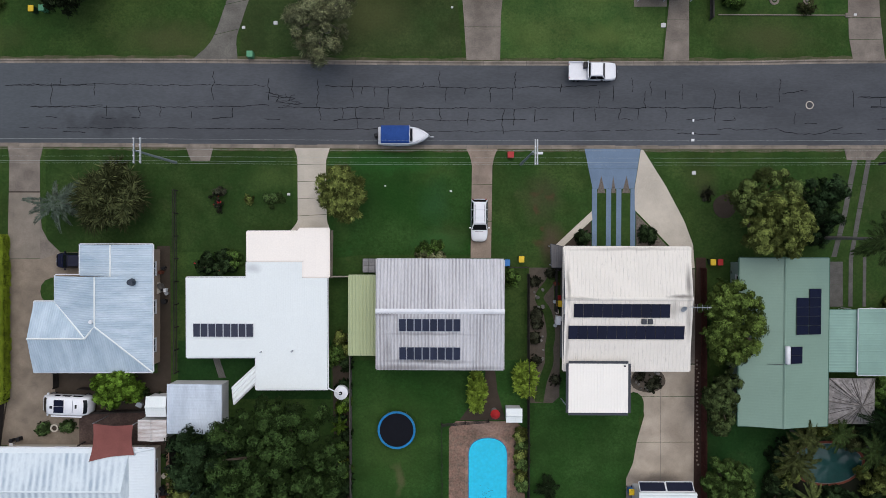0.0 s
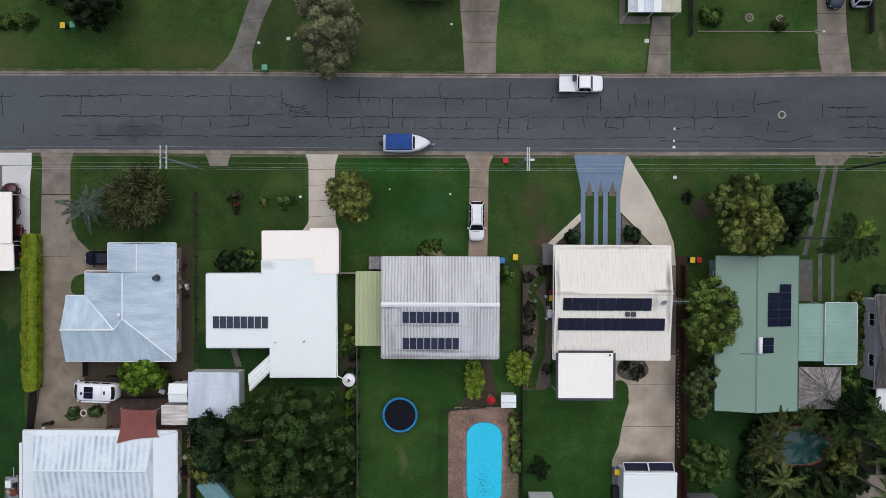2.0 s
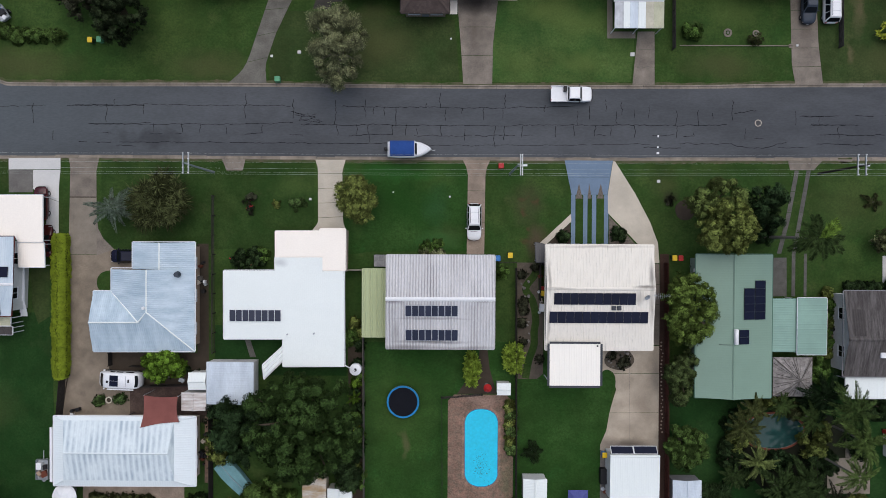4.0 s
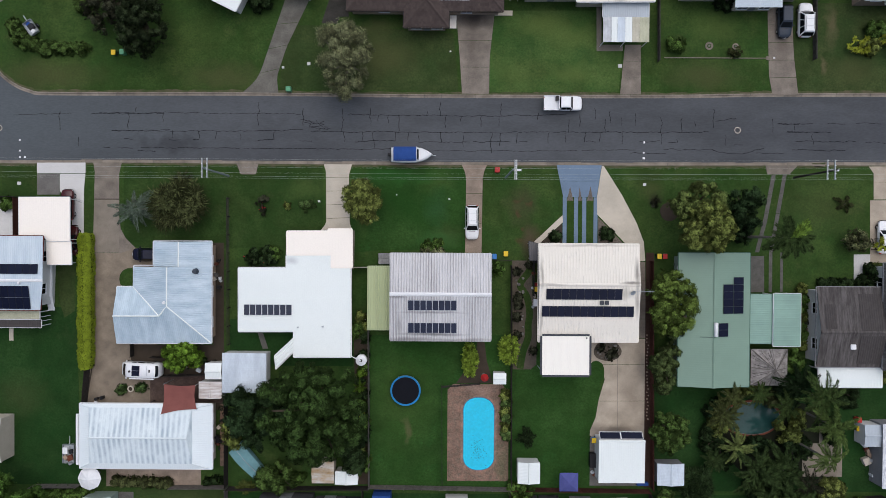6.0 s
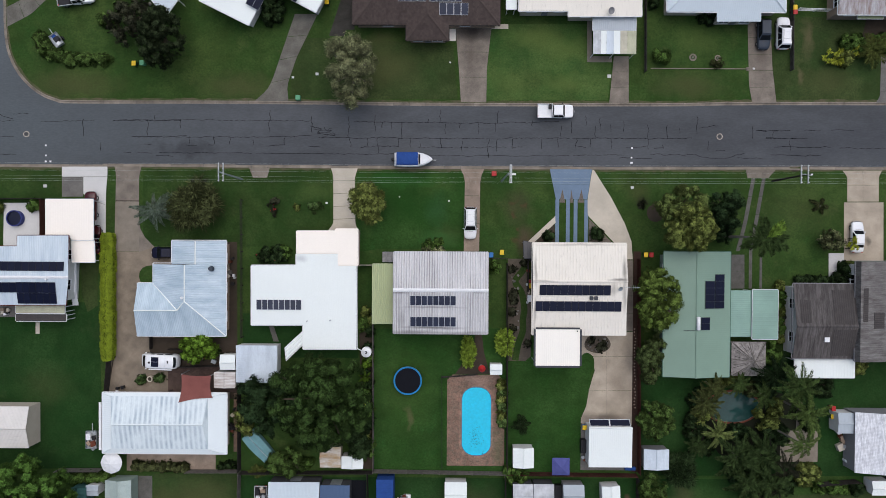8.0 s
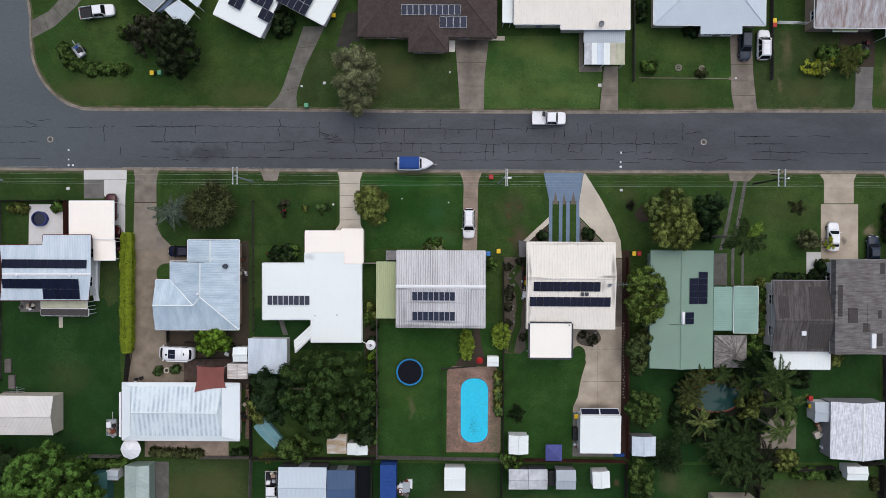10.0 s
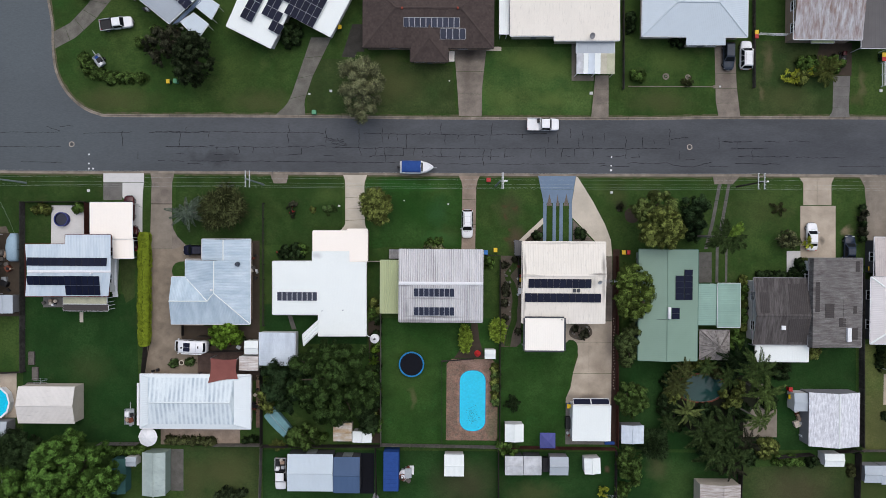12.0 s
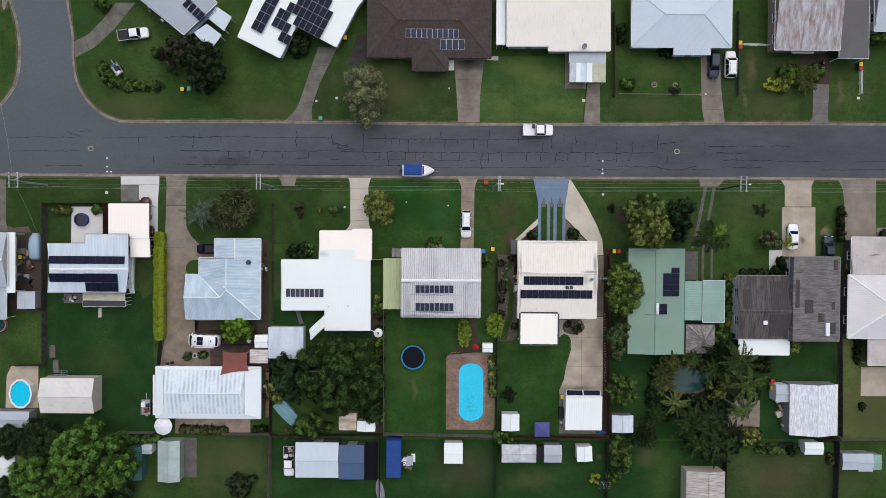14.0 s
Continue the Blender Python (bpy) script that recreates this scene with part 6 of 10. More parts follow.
# ---- vehicles ----
def loft(stations, n=None):
    """A hull through cross-sections along x: each (x, half width, bottom, top, shoulder)."""
    v, ring = [], 10
    for x, w, z0, z1, sh in stations:
        h = z1 - z0
        v += [(x, -w * 0.86, z0), (x, -w * 0.99, z0 + h * 0.25), (x, -w, z0 + h * 0.62), (x, -w * 0.95, z1 - h * 0.10), (x, -w * sh, z1),
              (x, w * sh, z1), (x, w * 0.95, z1 - h * 0.10), (x, w, z0 + h * 0.62), (x, w * 0.99, z0 + h * 0.25), (x, w * 0.86, z0)]
    k = len(stations)
    f = [(i * ring + j, (i + 1) * ring + j, (i + 1) * ring + (j + 1) % ring, i * ring + (j + 1) % ring) for i in range(k - 1) for j in range(ring)]
    return Build().add(v, f + [tuple(range(ring)), tuple(range(k * ring - 1, (k - 1) * ring - 1, -1))])


def wheel(e, x, y, r=0.36, w=0.22):
    t = Build()
    n = 18
    prof = [(0.55, -w / 2), (0.93, -w / 2), (1.0, -w / 3), (1.0, w / 3), (0.93, w / 2), (0.55, w / 2)]
    v = [(x + r * q * math.cos(2 * math.pi * i / n), y + s, r + r * q * math.sin(2 * math.pi * i / n)) for q, s in prof for i in range(n)]
    k = len(prof)
    t.add(v, [(j * n + i, j * n + (i + 1) % n, (j + 1) % k * n + (i + 1) % n, (j + 1) % k * n + i) for j in range(k) for i in range(n)])
    wh = part("wheel", t, "rubber", e)
    rim = Build().tube([(x, y - w * 0.42, r), (x, y + w * 0.42, r)], r * 0.56, 14)
    part("rim", rim, "alu", wh)


def quad_pane(name, q, e, m="glass", off=0.012):
    q = [Vector(p) for p in q]
    n = (q[1] - q[0]).cross(q[2] - q[0]).normalized()
    part(name, Build().add([p - n * 0.003 for p in q] + [p + n * off for p in q], [(4, 5, 6, 7), (0, 3, 2, 1), (0, 1, 5, 4), (1, 2, 6, 5), (2, 3, 7, 6), (3, 0, 4, 7)]), m, e)


def cabin(e, x0, x1, x2, x3, w, wt, z0, z1, paint, split=(0.5,)):
    """The glasshouse of a vehicle: base from x0 to x3, roof from x1 to x2, with panes set in its sides."""
    b = Build()
    v = []
    for x, hw, z in ((x0, w, z0), (x3, w, z0), (x2 + 0.04, wt * 1.03, z1 - 0.07), (x1 - 0.04, wt * 1.03, z1 - 0.07)):
        v += [(x, -hw, z), (x, hw, z)]
    v += [(x2 - 0.06, -wt * 0.93, z1), (x2 - 0.06, wt * 0.93, z1), (x1 + 0.06, -wt * 0.93, z1), (x1 + 0.06, wt * 0.93, z1)]
    b.add(v, [(0, 2, 4, 6), (1, 7, 5, 3), (2, 3, 5, 4), (0, 6, 7, 1), (6, 4, 8, 10), (7, 11, 9, 5), (4, 5, 9, 8), (6, 10, 11, 7), (8, 9, 11, 10), (0, 1, 3, 2)])
    part("cabin", b, paint, e)

    def on(t, s, sgn):
        a = Vector((x0 + (x3 - x0) * t, sgn * w, z0))
        c = Vector((x1 + (x2 - x1) * t, sgn * wt * 1.03, z1 - 0.07))
        return a.lerp(c, s)

    quad_pane("windscreen", [Vector((x3, -w, z0)).lerp((x2 + 0.04, -wt * 1.03, z1 - 0.07), 0.06) + Vector((0, 0.09, 0)), Vector((x3, w, z0)).lerp((x2 + 0.04, wt * 1.03, z1 - 0.07), 0.06) - Vector((0, 0.09, 0)),
                             Vector((x2 + 0.04, wt * 1.03 - 0.07, z1 - 0.09)), Vector((x2 + 0.04, -wt * 1.03 + 0.07, z1 - 0.09))], e)
    quad_pane("rear_window", [Vector((x0, w - 0.1, z0 + 0.06)), Vector((x0, -w + 0.1, z0 + 0.06)), Vector((x1 - 0.04, -wt + 0.06, z1 - 0.12)), Vector((x1 - 0.04, wt - 0.06, z1 - 0.12))], e)
    cuts = [0.03, *split, 0.97]
    for s0, s1 in zip(cuts, cuts[1:]):
        for sgn in (1, -1):
            q = [on(s0 + 0.015, 0.08, sgn), on(s1 - 0.015, 0.08, sgn), on(s1 - 0.015, 0.92, sgn), on(s0 + 0.015, 0.92, sgn)]
            quad_pane("side_window", q[::-1] if sgn == 1 else q, e)


def lights(e, xf, xr, w, z):
    for s in (1, -1):
        part("headlight", Build().soft_box((xf - 0.12, s * w - 0.2, z - 0.08), (xf + 0.02, s * w + 0.2, z + 0.08), 0.03), "alu", e, "clear headlight")
        part("tail_light", Build().soft_box((xr - 0.02, s * (w + 0.05) - 0.12, z), (xr + 0.1, s * (w + 0.05) + 0.12, z + 0.22), 0.03), "plastic_red", e, "red tail light")


def car(label, at, turn, paint="paint_white", L=4.6, W=1.85, H=1.7, style="suv", rack=False, name="car"):
    e = thing(name, label, "car", (*at, 0.0), turn, "parked vehicles")
    h, w = L / 2, W / 2
    belt = 0.95 if style != "sedan" else 0.86
    st = [(-h, w * 0.58, 0.45, belt - 0.2, 0.8), (-h + 0.05, w * 0.76, 0.40, belt - 0.1, 0.84), (-h + 0.18, w * 0.92, 0.32, belt, 0.88), (-h + 0.6, w, 0.26, belt + 0.03, 0.93), (0, w, 0.24, belt + 0.03, 0.94), (h - 1.5, w, 0.26, belt, 0.92),
          (h - 0.9, w * 0.99, 0.28, belt - 0.03, 0.88), (h - 0.42, w * 0.93, 0.30, belt - 0.09, 0.82), (h - 0.18, w * 0.82, 0.34, belt - 0.17, 0.78), (h - 0.05, w * 0.66, 0.38, belt - 0.27, 0.74), (h, w * 0.50, 0.42, belt - 0.36, 0.70)]
    part("body", loft(st), paint, e, "", True)
    if style == "sedan":
        x0, x1, x2, x3 = -h + 0.75, -h + 1.35, h - 2.15, h - 1.3
    elif style == "hatch":
        x0, x1, x2, x3 = -h + 0.12, -h + 0.5, h - 1.75, h - 0.95
    else:
        x0, x1, x2, x3 = -h + 0.1, -h + 0.5, h - 2.0, h - 1.25
    cabin(e, x0, x1, x2, x3, w * 0.95, w * (0.67 if style == "sedan" else 0.70), belt, H, paint, (0.33, 0.66) if style == "suv" else (0.5,))
    for x in (-h + 0.85, h - 0.9):
        for s in (-1, 1):
            wheel(e, x, s * (w - 0.13), 0.34)
    lights(e, h - 0.15, -h + 0.02, w * 0.62, 0.62)
    for s in (-1, 1):
        part("mirror", Build().soft_box((x3 - 0.35, s * (w + 0.1) - 0.1, belt), (x3 - 0.2, s * (w + 0.1) + 0.1, belt + 0.16), 0.04), paint, e)
    for x in (x3 + 0.12,):
        part("wiper", Build().box((x, -w * 0.5, belt + 0.0), (x + 0.03, w * 0.4, belt + 0.02)), "plastic_black", e)
    if rack:
        for s in (-1, 1):
            part("roof_rail", Build().tube([(x1 + 0.2, s * w * 0.55, H - 0.02), (x1 + 0.25, s * w * 0.55, H + 0.06), (x2 - 0.25, s * w * 0.55, H + 0.06), (x2 - 0.2, s * w * 0.55, H - 0.02)], 0.02, 6), "plastic_black", e)
        for x in (x1 + 0.7, x2 - 0.6):
            part("cross_bar", Build().box((x, -w * 0.55, H + 0.05), (x + 0.04, w * 0.55, H + 0.075)), "alu", e)
    part("grille", loft([(h - 0.16, w * 0.86, 0.34, 0.56, 0.9), (h - 0.02, w * 0.68, 0.36, 0.55, 0.9), (h + 0.05, w * 0.45, 0.38, 0.52, 0.9)]), "plastic_black", e, "black grille and lower bumper")
    part("number_plate", Build().box((h + 0.053, -0.2, 0.45), (h + 0.065, 0.2, 0.56)), "trim_white", e)
    return e


def ute(label, at, turn, paint="paint_white", L=5.3, W=1.85, tray="white", box=True):
    """A dual-cab utility with a flat tray."""
    e = thing("ute", label, "ute", (*at, 0.0), turn, "parked vehicles")
    h, w = L / 2, W / 2
    st = [(-0.45, w * 0.96, 0.40, 1.0, 0.92), (0.2, w, 0.32, 1.05, 0.94), (h - 1.35, w, 0.32, 1.04, 0.92), (h - 0.7, w * 0.99, 0.34, 1.0, 0.88), (h - 0.32, w * 0.94, 0.35, 0.95, 0.84), (h - 0.12, w * 0.82, 0.38, 0.86, 0.8), (h, w * 0.60, 0.42, 0.74, 0.72)]
    part("body", loft(st), paint, e)
    cabin(e, -0.44, -0.34, h - 1.72, h - 1.28, w * 0.95, w * 0.72, 1.03, 1.74, paint, (0.5,))
    part("chassis", Build().box((-h + 0.15, -0.45, 0.42), (-0.3, 0.45, 0.7)), "plastic_black", e)
    part("tray", Build().soft_box((-h, -w, 0.78), (-0.55, w, 0.88), 0.02), paint if tray == "white" else "plastic_black", e)
    for s in (-1, 1):
        part("tray_side", Build().box((-h + 0.003, s * w - 0.02, 0.884), (-0.56, s * w + 0.02, 1.14)), paint, e)
    part("tailgate", Build().box((-h - 0.02, -w + 0.025, 0.884), (-h + 0.0, w - 0.025, 1.14)), paint, e)
    part("headboard", Build().box((-0.62, -w + 0.03, 0.884), (-0.57, w - 0.03, 1.6)), paint if tray == "white" else "plastic_black", e)
    if tray == "white":
        part("tray_liner", Build().box((-h + 0.05, -w + 0.05, 0.885), (-0.7, w - 0.05, 0.93)), "trim_white", e)
    if box:
        part("toolbox", Build().soft_box((-1.05, w - 0.75, 0.94), (-0.66, w - 0.08, 1.45), 0.04), "plastic_black", e, "black toolbox in the tray")
    for x in (-h + 0.95, h - 0.9):
        for s in (-1, 1):
            wheel(e, x, s * (w - 0.14), 0.38)
    lights(e, h - 0.12, -h + 0.0, w * 0.7, 0.72)
    for s in (-1, 1):
        part("mirror", Build().soft_box((h - 1.75, s * (w + 0.12) - 0.1, 1.05), (h - 1.6, s * (w + 0.12) + 0.1, 1.25), 0.04), "plastic_black", e)
    part("bull_bar", Build().tube([(h - 0.02, -w * 0.8, 0.62), (h + 0.12, -w * 0.6, 0.62), (h + 0.12, w * 0.6, 0.62), (h - 0.02, w * 0.8, 0.62)], 0.045, 6), "plastic_black", e)
    part("number_plate", Build().box((h + 0.17, -0.2, 0.5), (h + 0.18, 0.2, 0.6)), "trim_white", e)
    return e


def motorhome(label, at, turn):
    e = thing("campervan", label, "campervan", (*at, 0.0), turn, "parked vehicles")
    h, w = 2.85, 1.06
    st = [(-h, w * 0.60, 0.55, 1.15, 0.86), (-h + 0.10, w * 0.80, 0.42, 1.55, 0.84), (-h + 0.28, w * 0.93, 0.38, 1.85, 0.83), (-h + 0.62, w * 0.99, 0.36, 2.02, 0.82), (-1.2, w, 0.34, 2.08, 0.82), (0.6, w, 0.34, 2.08, 0.82),
          (h - 1.35, w * 0.99, 0.34, 2.0, 0.82), (h - 1.0, w * 0.97, 0.34, 1.84, 0.82), (h - 0.42, w * 0.90, 0.34, 1.28, 0.82), (h - 0.16, w * 0.80, 0.36, 1.05, 0.80), (h - 0.03, w * 0.66, 0.42, 0.86, 0.76), (h, w * 0.55, 0.5, 0.76, 0.70)]
    part("body", loft(st), "paint_white", e, "", True)

    def bowed(name, x0, z0, w0, x1, z1, w1, bow):
        n = 6
        v = []
        for x, z, hw in ((x0, z0, w0), (x1, z1, w1)):
            v += [(x + bow * (1 - (2 * k / n - 1) ** 2), hw * (2 * k / n - 1), z) for k in range(n + 1)]
        v += [(x, y, z - 0.03) for x, y, z in v]
        f = [(k, k + 1, n + 2 + k, n + 1 + k) for k in range(n)]
        part(name, Build().add(v, f + [tuple(2 * n + 2 + i for i in q[::-1]) for q in f]), "glass", e)

    bowed("windscreen", h - 0.56, 1.46, w * 0.78, h - 1.06, 1.93, w * 0.76, 0.10)
    bowed("rear_window", -h + 0.26, 1.84, w * 0.70, -h + 0.56, 2.05, w * 0.72, -0.08)
    part("roof_hatch", Build().soft_box((-1.62, -0.22, 2.06), (-1.42, 0.18, 2.12), 0.03), "plastic_black", e, "small dark roof hatch")
    for y in (-0.36, 0.36):
        part("solar_panel", Build().box((-0.2, y - 0.34, 2.11), (0.86, y + 0.34, 2.15)), "solar", e, "roof solar panel")
    part("roof_vent", Build().soft_box((1.06, 0.0, 2.02), (1.34, 0.28, 2.14), 0.04), "plastic_black", e)
    part("roof_bar", Build().box((-1.2, -0.7, 2.08), (-1.16, 0.7, 2.13)), "alu", e)
    part("awning_case", Build().soft_box((-2.1, w + 0.01, 1.78), (1.3, w + 0.16, 1.92), 0.03), "trim_white", e, "white rolled awning along the side")
    for s in (-1, 1):
        for x0, x1 in ((-2.0, -0.9), (-0.7, 0.3), (0.45, 1.1)):
            q = [(x0, s * w * 0.995, 1.36), (x1, s * w * 0.995, 1.36), (x1 - 0.05, s * w * 0.965, 1.74), (x0 + 0.05, s * w * 0.965, 1.74)]
            quad_pane("side_window", q[::-1] if s == 1 else q, e, off=0.02)
        part("mirror", Build().soft_box((h - 1.0, s * (w + 0.12) - 0.1, 1.3), (h - 0.82, s * (w + 0.12) + 0.1, 1.5), 0.04), "trim_white", e)
        for x in (-h + 1.0, h - 0.9):
            wheel(e, x, s * (w - 0.16), 0.34)
    lights(e, h - 0.12, -h + 0.1, w * 0.55, 0.75)
    return e


def boat(label, at, turn):
    e = thing("boat", label, "boat", (*at, 0.0), turn, "parked vehicles")
    st = [(-2.7, 1.0, 0.55, 1.25, 0.90), (-1.2, 1.13, 0.5, 1.3, 0.92), (0.5, 1.10, 0.5, 1.38, 0.92), (1.6, 0.88, 0.56, 1.48, 0.90), (2.35, 0.52, 0.7, 1.56, 0.85), (2.85, 0.14, 0.98, 1.6, 0.6)]
    part("hull", loft(st), "paint_white", e, "white fibreglass hull", True)
    part("foredeck", Build().add([(1.0, -0.82, 1.46), (1.0, 0.82, 1.46), (1.75, 0.62, 1.55), (2.6, 0.1, 1.64), (2.6, -0.1, 1.64), (1.75, -0.62, 1.55), (1.0, -0.82, 1.38), (1.0, 0.82, 1.38)], [(0, 5, 2, 1), (5, 4, 3, 2), (0, 1, 7, 6)]), "paint_white", e)
    v = []
    for x in np.linspace(-2.35, 0.8, 7):
        s = math.sin((x + 2.35) / 3.15 * math.pi) * 0.06
        v += [(x, y, z + s) for y, z in ((-0.98, 1.95), (-0.6, 2.08), (0, 2.13), (0.6, 2.08), (0.98, 1.95))]
    n = 35
    f = [(i * 5 + j, i * 5 + j + 1, i * 5 + j + 6, i * 5 + j + 5) for i in range(6) for j in range(4)]
    f += [tuple(n + k for k in q[::-1]) for q in f] + [(i * 5, i * 5 + 5, n + i * 5 + 5, n + i * 5) for i in range(6)] + [(i * 5 + 4, n + i * 5 + 4, n + i * 5 + 9, i * 5 + 9) for i in range(6)]
    part("canopy", Build().add(v + [(p[0], p[1], p[2] - 0.04) for p in v], f), "canvas_blue", e, "blue canvas canopy", True)
    part("canopy_edge", Build().tube([(-2.35, -1.0, 1.96), (0.8, -1.0, 1.96)], 0.03, 5), "trim_white", e, "white canopy edge")
    part("canopy_edge", Build().tube([(0.82, -0.98, 1.96), (0.82, 0, 2.14), (0.82, 0.98, 1.96)], 0.03, 5), "trim_white", e, "white canopy edge")
    for x in (-2.3, -0.8, 0.75):
        part("canopy_bow", Build().tube([(x, -0.98, 1.25), (x, -0.97, 1.92), (x, 0, 2.13), (x, 0.97, 1.92), (x, 0.98, 1.25)], 0.02, 5), "alu", e)
    quad_pane("windscreen", [(1.08, -0.72, 1.50), (1.08, 0.72, 1.50), (0.8, 0.7, 1.92), (0.8, -0.7, 1.92)], e, off=0.02)
    part("bow_rail", Build().tube([(1.2, -0.82, 1.5), (1.8, -0.62, 1.85), (2.65, 0, 1.95), (1.8, 0.62, 1.85), (1.2, 0.82, 1.5)], 0.018, 5), "alu", e)
    part("outboard", Build().soft_box((-3.15, -0.2, 0.5), (-2.72, 0.2, 1.55), 0.08), "plastic_black", e, "black outboard motor")
    part("drawbar", Build().box((1.2, -0.05, 0.42), (3.45, 0.05, 0.52)), "galv", e, "galvanised trailer drawbar")
    part("trailer_frame", Build().box((-2.3, -0.85, 0.42), (1.3, -0.75, 0.52)).box((-2.3, 0.75, 0.42), (1.3, 0.85, 0.52)).box((-0.6, -0.75, 0.43), (-0.5, 0.75, 0.5)), "galv", e)
    part("winch_post", Build().box((2.9, -0.06, 0.5), (3.0, 0.06, 1.2)), "galv", e)
    part("jockey_wheel", Build().tube([(3.0, 0.12, 0.12), (3.0, 0.2, 0.12)], 0.12, 10).tube([(3.0, 0.16, 0.1), (3.0, 0.16, 0.65)], 0.025, 6), "rubber", e)
    for s in (-1, 1):
        wheel(e, -0.55, s * 1.0, 0.3, 0.2)
    return e


def ride_on_mower(label, at, turn):
    """A ride-on mower: bonnet, deck, seat, steering wheel and four wheels."""
    e = thing("ride_on_mower", label, "mower", (*at, 0.02), turn)
    part("deck", Build().soft_box((-0.5, -0.62, 0.15), (0.45, 0.62, 0.38), 0.08), "plastic_black", e, "black cutting deck")
    part("bonnet", Build().soft_box((0.3, -0.32, 0.4), (1.05, 0.32, 0.85), 0.1), "paint_red", e, "dark red bonnet")
    part("body", Build().soft_box((-0.85, -0.36, 0.4), (0.29, 0.36, 0.6), 0.06), "plastic_black", e)
    part("seat", Build().soft_box((-0.55, -0.24, 0.61), (-0.1, 0.24, 0.72), 0.05), "wall_grey", e, "grey seat")
    part("seat_back", Build().soft_box((-0.65, -0.24, 0.61), (-0.56, 0.24, 1.0), 0.04), "wall_grey", e)
    part("steering_wheel", Build().ring((0.12, 0), 0.13, 0.17, 0.92, 0.95, 16).tube([(0.3, 0, 0.8), (0.12, 0, 0.92)], 0.02, 6), "plastic_black", e)
    for x, r in ((-0.55, 0.26), (0.8, 0.19)):
        for y in (-0.5, 0.5):
            wheel(e, x, y, r, 0.2)
    return e


def trailer(label, at, turn, L=2.6, W=1.6):
    e = thing("box_trailer", label, "trailer", (*at, 0.0), turn, "parked vehicles")
    part("bed", Build().box((-L / 2, -W / 2, 0.5), (L / 2, W / 2, 0.56)), "galv", e)
    for lo, hi in (((-L / 2, -W / 2, 0.564), (L / 2, -W / 2 + 0.03, 0.9)), ((-L / 2, W / 2 - 0.03, 0.564), (L / 2, W / 2, 0.9)), ((-L / 2, -W / 2 + 0.033, 0.564), (-L / 2 + 0.03, W / 2 - 0.033, 0.9)), ((L / 2 - 0.03, -W / 2 + 0.033, 0.564), (L / 2, W / 2 - 0.033, 0.9))):
        part("side_panel", Build().box(lo, hi), "galv", e)
    part("drawbar", Build().box((L / 2, -0.05, 0.45), (L / 2 + 1.1, 0.05, 0.53)), "galv", e)
    for s in (-1, 1):
        wheel(e, 0, s * (W / 2 + 0.14), 0.3, 0.2)
    return e


# ---- small things ----
def wheelie_bin(label, at, turn, lid, body="plastic_dkgreen"):
    e = thing("wheelie_bin", label, "bin", (*at, 0.02), turn, "wheelie bins")
    v = [(-0.22, -0.25, 0.06), (0.22, -0.25, 0.06), (0.22, 0.22, 0.06), (-0.22, 0.22, 0.06), (-0.28, -0.33, 0.98), (0.28, -0.33, 0.98), (0.28, 0.3, 0.98), (-0.28, 0.3, 0.98)]
    part("body", Build().add(v, [(0, 3, 2, 1), (4, 5, 6, 7), (0, 1, 5, 4), (1, 2, 6, 5), (2, 3, 7, 6), (3, 0, 4, 7)]), body, e)
    part("lid", Build().soft_box((-0.31, -0.37, 0.984), (0.31, 0.34, 1.07), 0.04), lid, e, "hinged lid")
    part("handle", Build().tube([(-0.22, 0.37, 0.97), (0.22, 0.37, 0.97)], 0.02, 6), body, e)
    for s in (-1, 1):
        part("wheel", Build().tube([(s * 0.24, 0.26, 0.1), (s * 0.30, 0.26, 0.1)], 0.1, 12), "rubber", e)
    return e


def fence(label, pts, h=1.6, m="timber_dark", bay=2.4, boards=True, name="fence"):
    """A fence along a line: posts, rails and panels of boards, bay by bay."""
    e = thing(name, label, "fence")
    k = 0
    for a, b in zip(pts, pts[1:]):
        a, b = Vector(a), Vector(b)
        u = b - a
        n = max(1, round(u.length / bay))
        w = u.length / n
        u.normalize()
        for i in range(n + 1):
            if i == 0 and k:
                continue
            p = a + u * (w * i)
            m4 = Matrix.Translation((p.x, p.y, 0)) @ Matrix.Rotation(math.atan2(u.y, u.x), 4, "Z")
            part("post", Build().box((-0.05, -0.05, -0.05), (0.05, 0.05, h + 0.05), m4), m, e)
            if i < n:
                if boards:
                    part("panel", Build().box((0.06, 0.02, 0.06), (w - 0.06, 0.045, h), m4), m, e)
                for z in (0.3, h - 0.25) if boards else (h * 0.33, h * 0.66, h - 0.03):
                    part("rail", Build().box((0.053, -0.045, z), (w - 0.053, 0.017, z + 0.08), m4), m, e)
        k += 1
    return e


